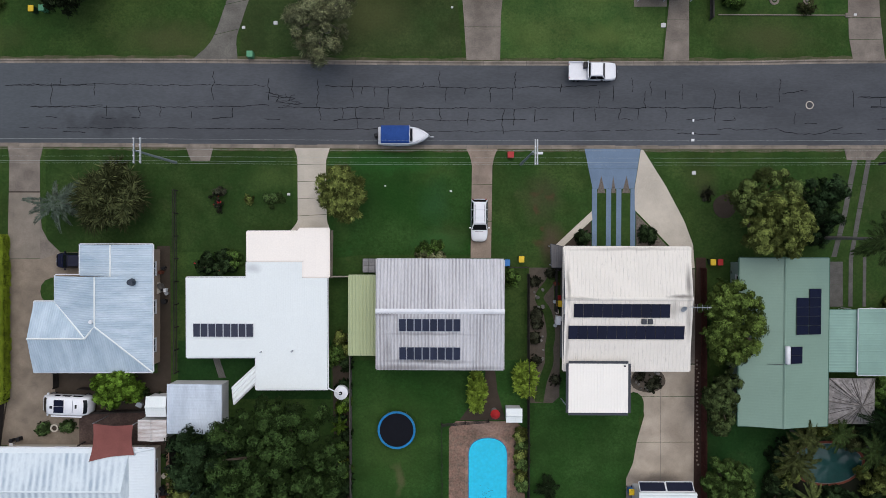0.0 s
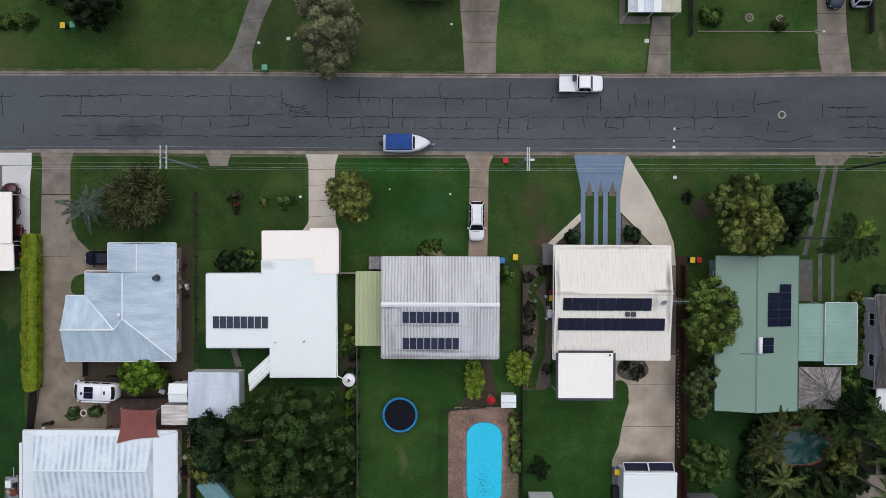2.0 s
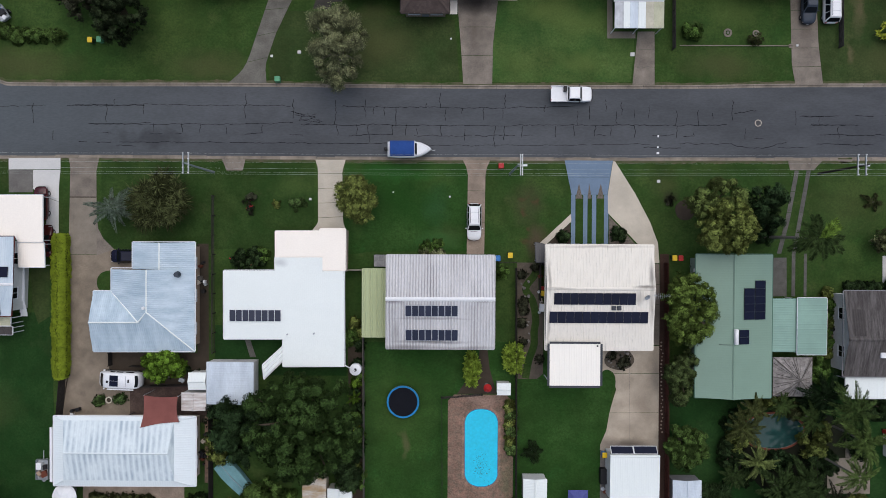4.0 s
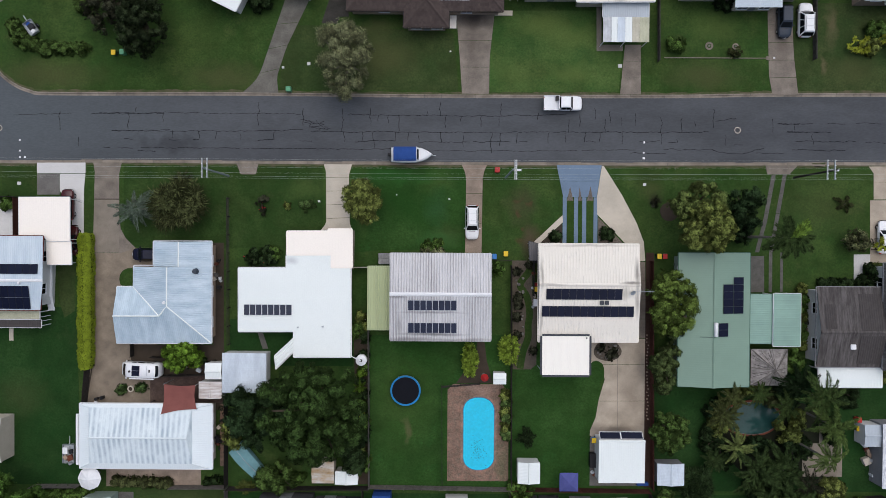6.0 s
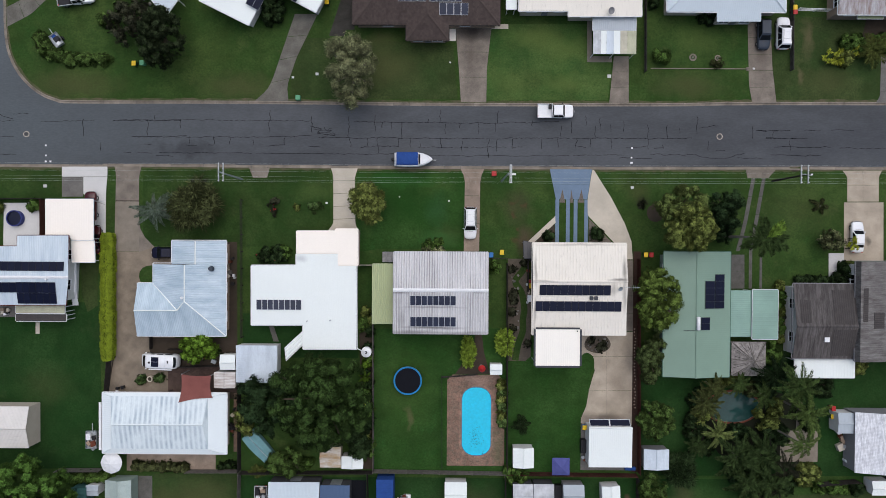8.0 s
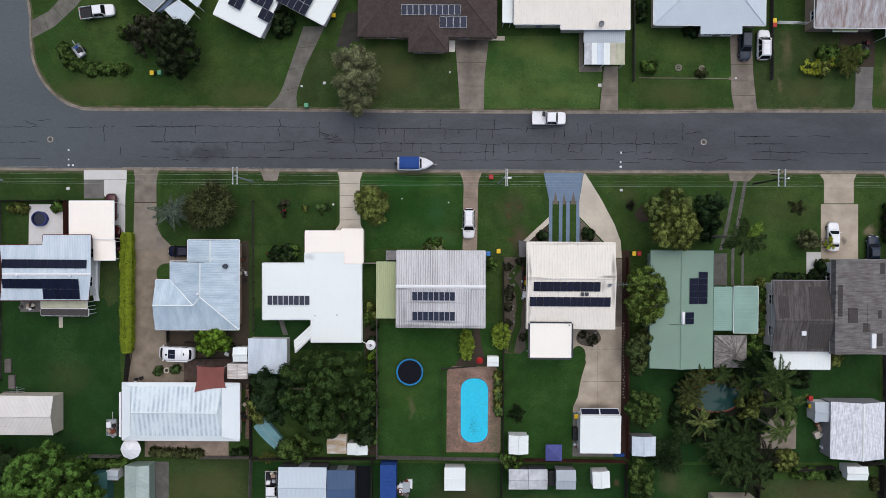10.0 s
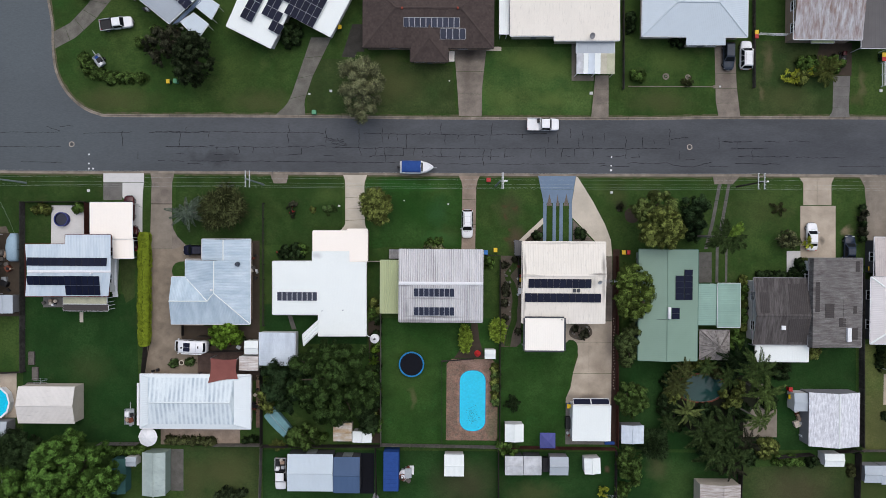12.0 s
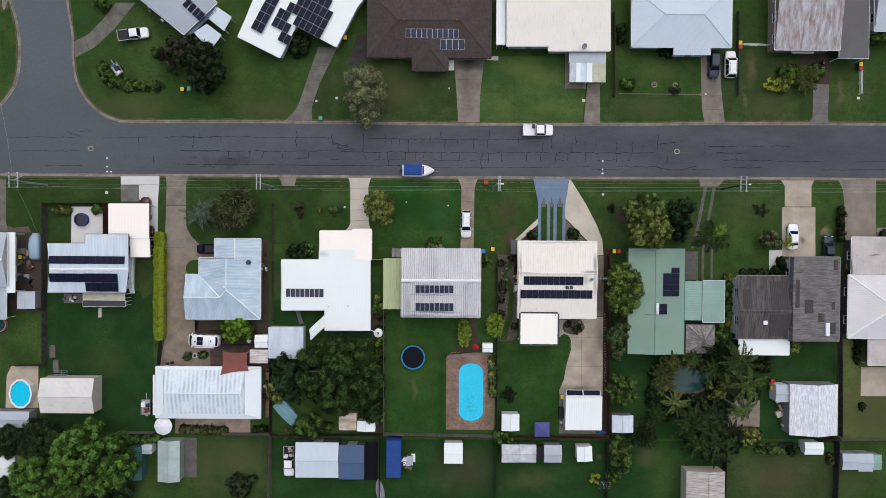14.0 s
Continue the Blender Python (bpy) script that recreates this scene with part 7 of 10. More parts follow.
def power_pole(label, at, h, arms, arm=2.1, lamp=None, wood="pole_grey", angled=False):
    e = thing("power_pole", label, "power pole", (*at, 0), group="power poles")
    part("shaft", Build().tube([(0, 0, -0.1), (0, 0, h * 0.5), (0, 0, h)], [0.16, 0.13, 0.10], 10), wood, e)
    for x in arms:
        ca = part("crossarm", Build().box((x - 0.06, -arm, h - 0.35), (x + 0.06, arm, h - 0.2)), "galv", e, "pale grey crossarm")
        for y in (-arm + 0.1, -arm * 0.4, arm * 0.4, arm - 0.1):
            part("insulator", Build().disc((x, y), 0.06, h - 0.2, h - 0.02, 8, 0.04), "trim_white", ca, "white insulator")
    part("brace", Build().box((min(*arms, -0.12), -0.04, h - 0.4), (max(*arms, 0.12), 0.04, h - 0.36)), "galv", e)
    if angled:
        part("side_arm", Build().tube([(0.1, 0.05, h - 0.9), (1.55, 0.75, h - 0.9)], 0.07, 6), "galv", e, "pale arm set at an angle")
    if lamp:
        part("lamp_arm", Build().tube([(0, 0, h - 2.2), (lamp[0] * 0.5, lamp[1] * 0.5, h - 1.7), (lamp[0], lamp[1], h - 1.6)], 0.035, 6), "galv", e)
        part("lamp_head", Build().soft_box((lamp[0] - 0.3, lamp[1] - 0.12, h - 1.68), (lamp[0] + 0.3, lamp[1] + 0.12, h - 1.52), 0.04), "trim_white", e)
    return e




def wire(a, b, sag=0.5, r=0.0065, n=20):
    a, b = Vector(a), Vector(b)
    pts = [a.lerp(b, k / n) - Vector((0, 0, sag * 4 * (k / n) * (1 - k / n))) for k in range(n + 1)]
    return tagged(Build().tube(pts, r, 4, False).make("power_line", "wire_pale"), "thin grey overhead wire strung between poles", "power line", "overhead wires")


def trampoline(label, at, r=2.5, rim="pad_blue", h=0.9):
    e = thing("trampoline", label, "trampoline", (*at, 0))
    part("pad", Build().ring((0, 0), r * 0.89, r, h - 0.03, h + 0.04, 32), rim, e, "padded rim")
    part("mat", Build().disc((0, 0), r * 0.885, h - 0.02, h, 32), "net_black", e, "black jumping mat")
    part("frame_ring", Build().ring((0, 0), r * 0.96, r * 1.0, h - 0.12, h - 0.04, 32), "galv", e)
    for k in range(6):
        a = k * math.pi / 3
        x, y = r * 0.97 * math.cos(a), r * 0.97 * math.sin(a)
        part("leg", Build().tube([(x, y, 0), (x, y, h - 0.1)], 0.025, 6), "galv", e)
    return e


def umbrella(label, at, r, m, h=2.4, n=8, name="garden_umbrella", base=0.0, dip=0.96, turn=0.0):
    e = thing(name, label, "umbrella", (*at, base), turn)
    v = [(0, 0, h + 0.35)]
    for q, z in ((0.55, h + 0.14), (1.0, h - 0.15)):
        for k in range(2 * n):
            a = math.pi * k / n
            s = q * (1 if k % 2 == 0 else dip)
            v.append((r * s * math.cos(a), r * s * math.sin(a), z - (0.04 if k % 2 else 0)))
    k2 = 2 * n
    f = [(0, 1 + i, 1 + (i + 1) % k2) for i in range(k2)] + [(1 + i, 1 + k2 + i, 1 + k2 + (i + 1) % k2, 1 + (i + 1) % k2) for i in range(k2)]
    low = [(x, y, z - 0.03) for x, y, z in v]
    o = len(v)
    f += [tuple(o + i for i in q[::-1]) for q in f] + [(1 + k2 + i, o + 1 + k2 + i, o + 1 + k2 + (i + 1) % k2, 1 + k2 + (i + 1) % k2) for i in range(k2)]
    part("canopy", Build().add(v + low, f), m, e)
    part("pole", Build().tube([(0, 0, 0.0), (0, 0, h + 0.25)], 0.03, 8), "galv", e)
    part("base", Build().disc((0, 0), 0.3, 0, 0.1, 14), "concrete_grey", e)
    return e


def marker(label, at, m="trim_white", w=0.3, l=0.3, h=0.12, name="service_box", category="service box"):
    e = thing(name, label, category, (*at, 0), group="service boxes and lids")
    part("lid", Build().soft_box((-w / 2, -l / 2, 0), (w / 2, l / 2, h), 0.03), m, e)
    return e


def skirted_pool(label, at, r, n, water="water", rim="trim_white", h=1.1):
    e = thing("round_pool", label, "pool", (*at, 0))
    part("wall", Build().ring((0, 0), r * 0.97, r, 0, h, n), rim, e)
    part("rim", Build().ring((0, 0), r * 0.9, r * 1.04, h + 0.003, h + 0.06, n), rim, e)
    part("water", Build().disc((0, 0), r * 0.965, 0.05, h - 0.15, n), water, e)
    return e


# ---- road marks, cracks ----
ROAD = bpy.data.objects["road"]


def crack(a, b, seed, wide=0.06, z=-0.106, wob=0.12):
    """One sealed crack across or along the asphalt, wandering a little."""
    r = random.Random(seed)
    a, b = Vector(a), Vector(b)
    n = max(3, int((b - a).length / 0.3))
    d = (b - a).normalized()
    s = Vector((-d.y, d.x))
    pts, off = [], 0.0
    for k in range(n + 1):
        off = off * 0.6 + r.choice((0.4, 1.0, 1.5)) * r.uniform(-wob, wob) * (0.0 if k in (0, n) else 1)
        pts.append(tuple(a.lerp(b, k / n) + s * off))
    w = wide * r.uniform(0.75, 1.2)
    part("crack", ribbon(pts, [(-w / 2, z - 0.003), (0, z), (w / 2, z - 0.003)]), "crack", ROAD)


def road_cracks():
    along1 = (((-48.43, 19.41), (-20.14, 19.45)), ((-13.47, 19.35), (0.82, 19.22)), ((0.82, 19.22), (13.51, 19.27)), ((13.51, 19.33), (17.13, 19.53)), ((-46.53, 16.88), (-26.18, 16.96)), ((-26.18, 17.02), (-19.82, 17.05)), ((-18.74, 16.93), (3.37, 16.88)),
              ((3.37, 16.88), (19.88, 17.01)), ((19.88, 17.01), (37.01, 17.14)), ((-47.94, 14.59), (-46.85, 14.54)), ((-45.71, 14.54), (-43.67, 14.48)), ((-42.59, 14.55), (-28.72, 14.54)), ((-28.09, 14.54), (-6.79, 14.50)))
    along2 = (((-2.02, 14.33), (18.63, 14.41)), ((19.26, 14.47), (26.88, 14.57)), ((30.69, 14.64), (37.67, 14.61)), ((37.67, 14.61), (39.71, 14.17)), ((39.71, 14.17), (41.87, 14.18)), ((41.87, 14.18), (44.78, 14.89)),
              ((-43.04, 14.11), (-40.49, 13.99)), ((26.12, 14.12), (31.01, 14.08)), ((43.71, 14.25), (47.52, 14.20)), ((46.52, 18.32), (51.59, 18.33)), ((47.92, 17.18), (54.14, 17.21)))
    along3 = (((-44.94, 15.81), (-43.67, 15.75)), ((-38.58, 15.71), (-36.99, 15.65)), ((-35.27, 15.72), (-34.38, 15.79)), ((-26.18, 15.63), (-23.83, 15.83)), ((-20.27, 15.65), (-18.55, 15.53)), ((-12.51, 15.49), (-10.29, 15.69)), ((-10.29, 15.69), (-6.79, 15.64)),
              ((-3.93, 15.59), (3.57, 15.55)), ((4.01, 15.62), (9.22, 15.58)), ((10.24, 15.58), (11.63, 15.65)), ((19.89, 15.74), (21.16, 15.62)), ((27.19, 15.71), (30.17, 15.91)), ((31.32, 15.60), (32.58, 15.73)), ((40.52, 15.32), (41.92, 15.32)),
              ((37.95, 18.66), (40.80, 19.05)), ((-19.63, 18.19), (-16.96, 17.95)), ((-18.87, 17.56), (-16.33, 17.19)), ((-20.14, 18.63), (-18.23, 18.20)))
    far = (((-76.92, 19.09), (-64.25, 19.18)), ((-76.92, 16.70), (-64.25, 16.79)), ((-66.64, 20.15), (-64.45, 19.47)), ((-64.45, 20.17), (-62.15, 20.28)), ((-60.46, 19.00), (-52.28, 19.26)), ((-49.48, 19.28), (-39.31, 19.35)), ((-46.69, 16.91), (-38.51, 17.07)), ((-70.93, 14.25), (-63.95, 14.20)),
           ((46.68, 18.36), (49.67, 18.28)), ((47.99, 17.28), (52.97, 17.21)), ((53.65, 18.41), (56.14, 18.33)), ((57.63, 18.44), (61.12, 18.36)), ((49.20, 15.89), (57.66, 15.95)), ((58.96, 15.76), (67.12, 15.82)), ((72.90, 15.86), (77.87, 15.90)), ((66.15, 14.32), (77.90, 14.41)), ((48.72, 14.70), (56.19, 14.65)))
    for k, (a, b) in enumerate(along1 + along2 + along3 + far):
        crack(a, b, 100 + k, 0.055, wob=0.07)
    cross1 = ((-44.31, 19.52, 17.11), (-39.42, 19.52, 18.19), (-38.09, 17.05, 15.91), (-34.40, 17.05, 15.91), (-32.05, 16.98, 15.84), (-28.56, 16.48, 15.72), (-26.02, 20.97, 17.74), (-23.86, 16.86, 15.84), (-19.79, 20.21, 17.74),
              (-14.27, 20.15, 16.98), (-14.08, 16.98, 15.53), (-11.54, 16.98, 15.72), (-9.95, 16.98, 14.70), (-10.33, 20.27, 18.00), (-9.25, 19.20, 18.38), (-7.85, 19.26, 18.19), (-6.39, 19.26, 16.98), (-6.77, 16.98, 15.72),
              (-4.99, 16.98, 15.59), (-3.66, 16.48, 15.65), (-0.55, 21.10, 19.20), (-0.55, 16.86, 15.46), (0.21, 19.14, 17.55), (2.37, 19.14, 18.44), (2.69, 16.48, 14.96))
    cross2 = ((5.17, 19.20, 17.62), (6.69, 16.86, 14.07), (8.03, 21.10, 19.20), (7.65, 19.20, 17.87), (7.90, 16.86, 15.02), (10.19, 16.86, 15.40), (13.17, 19.64, 18.76), (14.57, 16.86, 15.46), (17.43, 18.88, 16.98),
              (16.92, 16.98, 15.59), (18.95, 19.52, 17.81), (20.99, 20.40, 18.82), (22.57, 18.88, 16.98), (21.81, 16.98, 15.72), (23.21, 20.02, 18.38), (19.72, 16.98, 15.65), (24.80, 19.07, 18.00), (24.92, 16.98, 15.46),
              (26.77, 19.70, 18.00), (30.26, 19.14, 16.98), (30.51, 16.98, 15.40), (33.25, 19.01, 16.98), (37.69, 20.34, 17.74))
    cross3 = ((35.09, 18.69, 17.87), (39.41, 16.67, 15.27), (45.89, 19.01, 17.17), (32.55, 16.10, 15.59), (-2.39, 19.83, 19.20), (-43.17, 20.15, 19.52), (-53.84, 19.52, 16.98), (49.06, 18.12, 17.49), (-51.30, 16.03, 14.77),
              (51.60, 16.98, 15.40))
    for k, (x, a, b) in enumerate(cross1 + cross2 + cross3):
        crack((x, a), (x, b), 300 + k, 0.06, wob=0.13)
    squiggle = (((-19.63, 18.51), (-18.23, 18.07)), ((-18.87, 17.69), (-16.84, 18.07)), ((-17.92, 18.51), (-17.47, 17.69)), ((-16.84, 18.33), (-17.22, 17.82)), ((-18.74, 18.32), (-19.00, 17.43)), ((-18.23, 17.18), (-16.01, 17.32)), ((-17.28, 17.69), (-16.33, 17.44)))
    for k, (a, b) in enumerate(squiggle):
        crack(a, b, 500 + k, 0.045, wob=0.25)


road_cracks()
for q in ((41.07, 17.41), (-62.45, 17.20)):
    e = thing("manhole_cover", "round pale steel manhole cover in the asphalt", "manhole cover", (*q, -0.11), group="manhole covers")
    part("cover", Build().disc((0, 0), 0.36, -0.005, 0.008, 20), "iron", e, "dark worn lid")
    part("rim", Build().ring((0, 0), 0.362, 0.45, -0.005, 0.01, 24), "concrete_pale", e)
for k, (q, w, l) in enumerate((((27.97, 13.43), 0.35, 0.28), ((28.01, 15.65), 0.2, 0.3), ((27.96, 14.19), 0.2, 0.22), ((-59.55, 13.14), 0.28, 0.25), ((-58.85, 13.14), 0.28, 0.25), ((-59.55, 14.03), 0.25, 0.22), ((-59.55, 15.53), 0.25, 0.25))):
    m = tagged(Build().slab(corners((q[0] - w / 2, q[1] - l / 2), (q[0] + w / 2, q[1] + l / 2)), -0.109, -0.103).make("road_marker", "trim_white"), "small white painted mark on the asphalt", "road marking", "white road marks")


# ---- drives and paving ----
def ground_cover():
    # lawns of a different green
    for nm, pts, m, lab in (("lawn_front_rich", [(-13.05, 11.77), (3.00, 11.89), (3.69, 0.42), (-9.49, 0.33), (-12.98, -0.10)], "lawn_rich", "lush dark green front lawn"),
                            ("lawn_front_pale", [(6.52, 33.87), (21.24, 33.97), (21.29, 28.42), (24.77, 28.44), (24.33, 22.68), (5.91, 22.55)], "lawn_pale", "lighter yellowish mown front lawn"),
                            ("lawn_rear_rich", [(-10.42, -11.58), (9.38, -11.43), (9.55, -32.90), (-10.29, -33.05)], "lawn_rich", "lush green back lawn"),
                            ("lawn_front_sparse", [(48.16, 35.14), (65.35, 35.26), (65.14, 22.57), (48.92, 22.45)], "lawn_worn", "thin mown front lawn with bare patches"),
                            ("lawn_rear_worn", [(50.65, -36.31), (69.67, -35.56), (69.90, -51.68), (50.85, -51.82)], "lawn_worn", "brownish worn back lawn"),
                            ("lawn_rear_yellow", [(-43.37, -33.60), (-30.63, -33.50), (-30.86, -52.45), (-43.32, -52.55)], "lawn_worn", "yellowish patchy back lawn"),
                            ("lawn_rear_east", [(70.57, -15.49), (85.55, -15.38), (85.84, -33.43), (70.84, -33.54)], "lawn_dry", "pale patchy back lawn"),
                            ("lawn_front_east", [(48.46, 11.31), (59.22, 11.39), (59.37, 0.42), (47.60, 0.34)], "grass", "olive green front lawn"),
                            ("lawn_rear_mid", [(9.69, -12.93), (22.08, -12.84), (22.20, -24.87), (21.27, -32.91), (9.85, -33.00)], "lawn_rich", "green back lawn"),
                            ("lawn_west", [(-70.54, -8.01), (-51.63, -7.87), (-50.79, -32.85), (-70.55, -33.00)], "lawn_deep_shade", "wide green back lawn"),
                            # the next three hold the shade on the grass in their colour
                            ("lawn_rear_dense", [(-30.2, -33.9), (50.4, -33.9), (50.4, -52.0), (-30.2, -52.0)], "lawn_deep_shade", "green lawn of the rear lots with shade in its colour"),
                            ("lawn_east_dense", [(29.6, -15.4), (69.3, -15.2), (69.5, -33.3), (29.7, -33.4)], "lawn_deep_shade", "dark green rear lawn with shade in its colour"),
                            ("lawn_side", [(-30.0, -9.4), (-12.7, -9.3), (-12.7, -16.0), (-30.0, -16.0)], "lawn_deep_shade", "dark green side lawn with shade in its colour"),
                            # both western lawns are darkened partly for the dim edge of the view
                            ("lawn_front_west", [(-44.9, 12.0), (-17.0, 12.0), (-17.0, 0.6), (-44.9, 0.6)], "lawn_mid", "dark green front lawn with worn edges"),
                            ("lawn_front_far_west", [(-77.3, 11.9), (-57.2, 11.9), (-57.2, -7.7), (-71.0, -7.7), (-71.0, 2.3), (-77.3, 2.3)], "lawn_mid", "dark green verge and yard lawn"),
                            ("lawn_verge_worn", [(-22.92, 31.68), (-14.66, 31.74), (1.27, 30.66), (1.93, 22.72), (-22.98, 22.75)], "lawn_worn", "olive mown front lawn")):
        paving(nm, pts, m, 0.006, lab, "lawn")
    D = driveway
    D([(-16.90, 12.36), (-16.54, 11.25), (-16.50, 4.07), (-17.29, 3.07)], [(-12.90, 12.36), (-13.35, 10.87), (-13.21, 4.09), (-12.80, 3.10)], "concrete_pale", "pale concrete driveway to the white house", 5)
    paving("side_path", [(-12.80, 3.10), (-12.50, 3.10), (-12.57, -2.29), (-12.87, -2.29)], "concrete_old", 0.02, "narrow concrete side path")
    D([(2.42, 12.38), (3.11, 11.0), (2.99, 0.02)], [(6.0, 12.38), (5.40, 11.0), (5.29, 0.03)], "concrete_brown", "stained brown concrete driveway", 3)
    D([(-29.11, 12.36), (-28.51, 10.86)], [(-26.02, 12.36), (-26.42, 10.88)], "concrete_old", "short concrete kerb crossing", 1)
    paving("driveway", [(-49.17, 12.40), (-48.97, 11.12), (-49.06, 7.36), (-45.56, 7.37), (-45.56, 10.84), (-45.18, 12.40)], "concrete_old", 0.018, "worn grey concrete driveway apron", "driveway")
    paving("driveway", [(-49.06, 7.22), (-49.25, -0.22), (-45.55, -0.20), (-45.55, 7.23)], "concrete_worn", 0.022, "worn brown concrete driveway slab", "driveway")
    paving("driveway_joint", [(-49.0, 7.40), (-49.0, 7.18), (-45.6, 7.19), (-45.6, 7.41)], "soil", 0.006, "dark open joint across the drive", "joint")
    paving("rear_yard", [(-49.25, -0.26), (-45.45, -0.23), (-44.75, 1.17), (-43.25, 0.48), (-40.26, 0.51), (-40.21, -16.30), (-38.21, -16.29), (-38.19, -21.30), (-50.61, -21.39), (-49.34, -6.36)], "concrete_yard", 0.012, "worn brown concrete yard")
    paving("driveway_kerbside", [(-45.56, 5.16), (-45.36, 3.17), (-44.66, 1.87), (-43.25, 0.48), (-45.55, -0.33)], "concrete_old", 0.018, "flared edge of the driveway")
    paving("lawn_patch", blob((-43.54, -3.91), 2.0, 1.7, 16, 0.05, 4), "grass", 0.03, "small curved lawn beside the drive", "lawn")
    D([(-57.06, 12.36), (-57.06, 10.86)], [(-50.27, 12.40), (-50.27, 10.91)], "concrete_white", "white concrete driveway apron", 1)
    D([(-53.86, 10.83), (-53.86, 7.79), (-52.16, 7.41), (-52.15, 2.42)], [(-50.27, 10.86), (-50.46, 9.11), (-50.50, 7.42), (-50.52, 2.43)], "concrete_white", "white concrete side drive", 2)
    D([(-57.06, 10.81), (-57.05, 7.87)], [(-53.91, 10.83), (-53.91, 7.89)], "concrete_grey", "grey concrete parking pad", 1)
    paving("patio", [(-65.74, 6.91), (-60.15, 6.95), (-60.14, 2.06), (-63.44, 2.04), (-63.44, 0.34), (-65.84, 0.32)], "concrete_white", 0.03, "pale concrete patio")
    paving("stepping_path", corners(*rect((-61.03, -10.94), (-60.43, -12.64))), "concrete_pale", 0.04, "short pale stepping path")
    paving("rear_slab", corners(*rect((-67.14, -8.49), (-63.74, -10.16))), "concrete_grey", 0.02, "grey concrete slab behind the house")
    # blue drive with planted strips
    D([(15.75, 12.40), (16.70, 7.90)], [(22.05, 12.40), (21.38, 7.93)], "concrete_blue", "blue painted concrete driveway", 2)
    for a, b in (((16.64, 7.9), (17.19, 1.44)), ((18.23, 7.9), (18.78, 1.45)), ((19.37, 7.9), (19.93, 1.45)), ((20.96, 7.9), (21.52, 1.46))):
        paving("wheel_strip", corners(*rect(a, b)), "concrete_blue", 0.02, "blue painted concrete wheel strip")
    for a, b, c in (((17.65, 9.39), (17.21, 7.42), (18.11, 7.42)), ((18.98, 9.40), (18.80, 7.43), (19.31, 7.43)), ((20.51, 9.40), (20.01, 7.43), (20.90, 7.44))):
        paving("gravel_point", [a, b, c], "gravel", 0.035, "triangular gravel inlay in the drive", "gravel")
    paving("side_drive", [(22.34, 12.3), (24.97, 8.16), (27.00, 4.38), (28.03, 1.70), (28.26, -1.00), (26.96, -1.01), (26.94, 1.19), (25.54, 1.38), (21.46, 5.54), (21.42, 7.93), (22.08, 12.3)], "concrete_pale", 0.024, "pale concrete wedge-shaped side drive", "driveway")
    paving("front_path", [(16.62, 5.40), (16.68, 4.41), (12.87, 0.89), (12.27, 1.28)], "concrete_pale", 0.024, "pale diagonal concrete path")
    paving("garden_bed_front", [(16.53, 4.21), (16.56, 1.31), (13.36, 1.29)], "soil", 0.05, "triangular mulched garden bed", "garden bed")
    paving("garden_bed_front_east", [(21.61, 5.14), (21.65, 1.35), (25.24, 1.38)], "gravel", 0.05, "triangular gravel garden bed", "garden bed")
    D([(27.06, -1.11), (27.17, -11.80)], [(28.26, -1.10), (28.42, -11.79)], "concrete_old", "narrow side concrete strip", 4)
    e = thing("driveway", "pale tan rear concrete yard with straight joints", "driveway", kind="structure")
    for pts in ([(20.58, -12.45), (24.45, -12.42), (24.48, -15.50), (20.61, -15.52)], [(21.01, -15.57), (24.48, -15.55), (24.53, -20.67), (21.86, -20.69), (22.15, -19.65), (22.73, -17.64), (22.42, -16.44)],
                [(21.86, -20.74), (24.53, -20.72), (24.58, -25.85), (20.70, -25.88), (20.70, -24.88), (21.48, -23.07)], [(24.48, -11.92), (28.47, -11.89), (28.50, -15.47), (24.52, -15.50)],
                [(24.52, -15.55), (28.53, -15.52), (28.62, -20.64), (24.57, -20.67)], [(24.57, -20.72), (28.62, -20.69), (28.71, -25.82), (24.62, -25.85)]):
        part("slab", Build().slab(pts, -0.1, 0.02), "concrete_tan", e)
    paving("yard_base", [(24.30, -12.5), (24.70, -12.5), (24.75, -25.7), (24.40, -25.7)], "concrete_mid", 0.009, "filled joint along the rear yard", "joint")
    paving("shed_floor", corners(*rect((20.70, -25.68), (28.98, -32.65))), "concrete_grey", 0.016, "grey concrete shed apron")
    paving("round_bed", blob((23.09, -13.63), 1.9, 1.5, 20, 0.06, 3), "soil_tan", 0.06, "rounded mulched garden bed", "garden bed")
    paving("lawn_curve", blob((21.52, -16.55), 1.2, 1.5, 16, 0.06, 5), "lawn_rich", 0.04, "curved lawn corner", "lawn")
    # east drives
    D([(44.95, 12.50), (45.25, 11.25)], [(49.45, 12.52), (48.35, 11.27)], "concrete_old", "old concrete kerb crossing", 1)
    D([(45.85, 11.22), (44.72, 4.81), (43.62, 0.31)], [(46.42, 11.23), (45.30, 4.81), (44.20, 0.32)], "concrete_dim", "old concrete wheel strip", 4)
    D([(47.42, 11.25), (46.50, 5.82), (45.62, 0.33)], [(47.95, 11.26), (47.05, 5.82), (46.10, 0.33)], "concrete_dim", "old concrete wheel strip through grass", 4)
    D([(42.72, -0.19), (42.78, -5.29)], [(44.91, -0.18), (44.97, -5.27)], "concrete_dim", "dark worn brown concrete pad", 2)
    for a, b in (((45.60, 0.33), (46.07, -5.26)), ((47.20, 0.34), (47.57, -5.25))):
        paving("garden_edge", corners(*rect(a, b)), "concrete_dim", 0.02, "thin concrete path strip")
    D([(59.40, 12.43), (60.11, 11.49), (60.16, 7.81)], [(65.28, 12.48), (64.80, 11.53), (64.85, 7.84)], "concrete_tan", "tan concrete driveway apron", 2, cols=2)
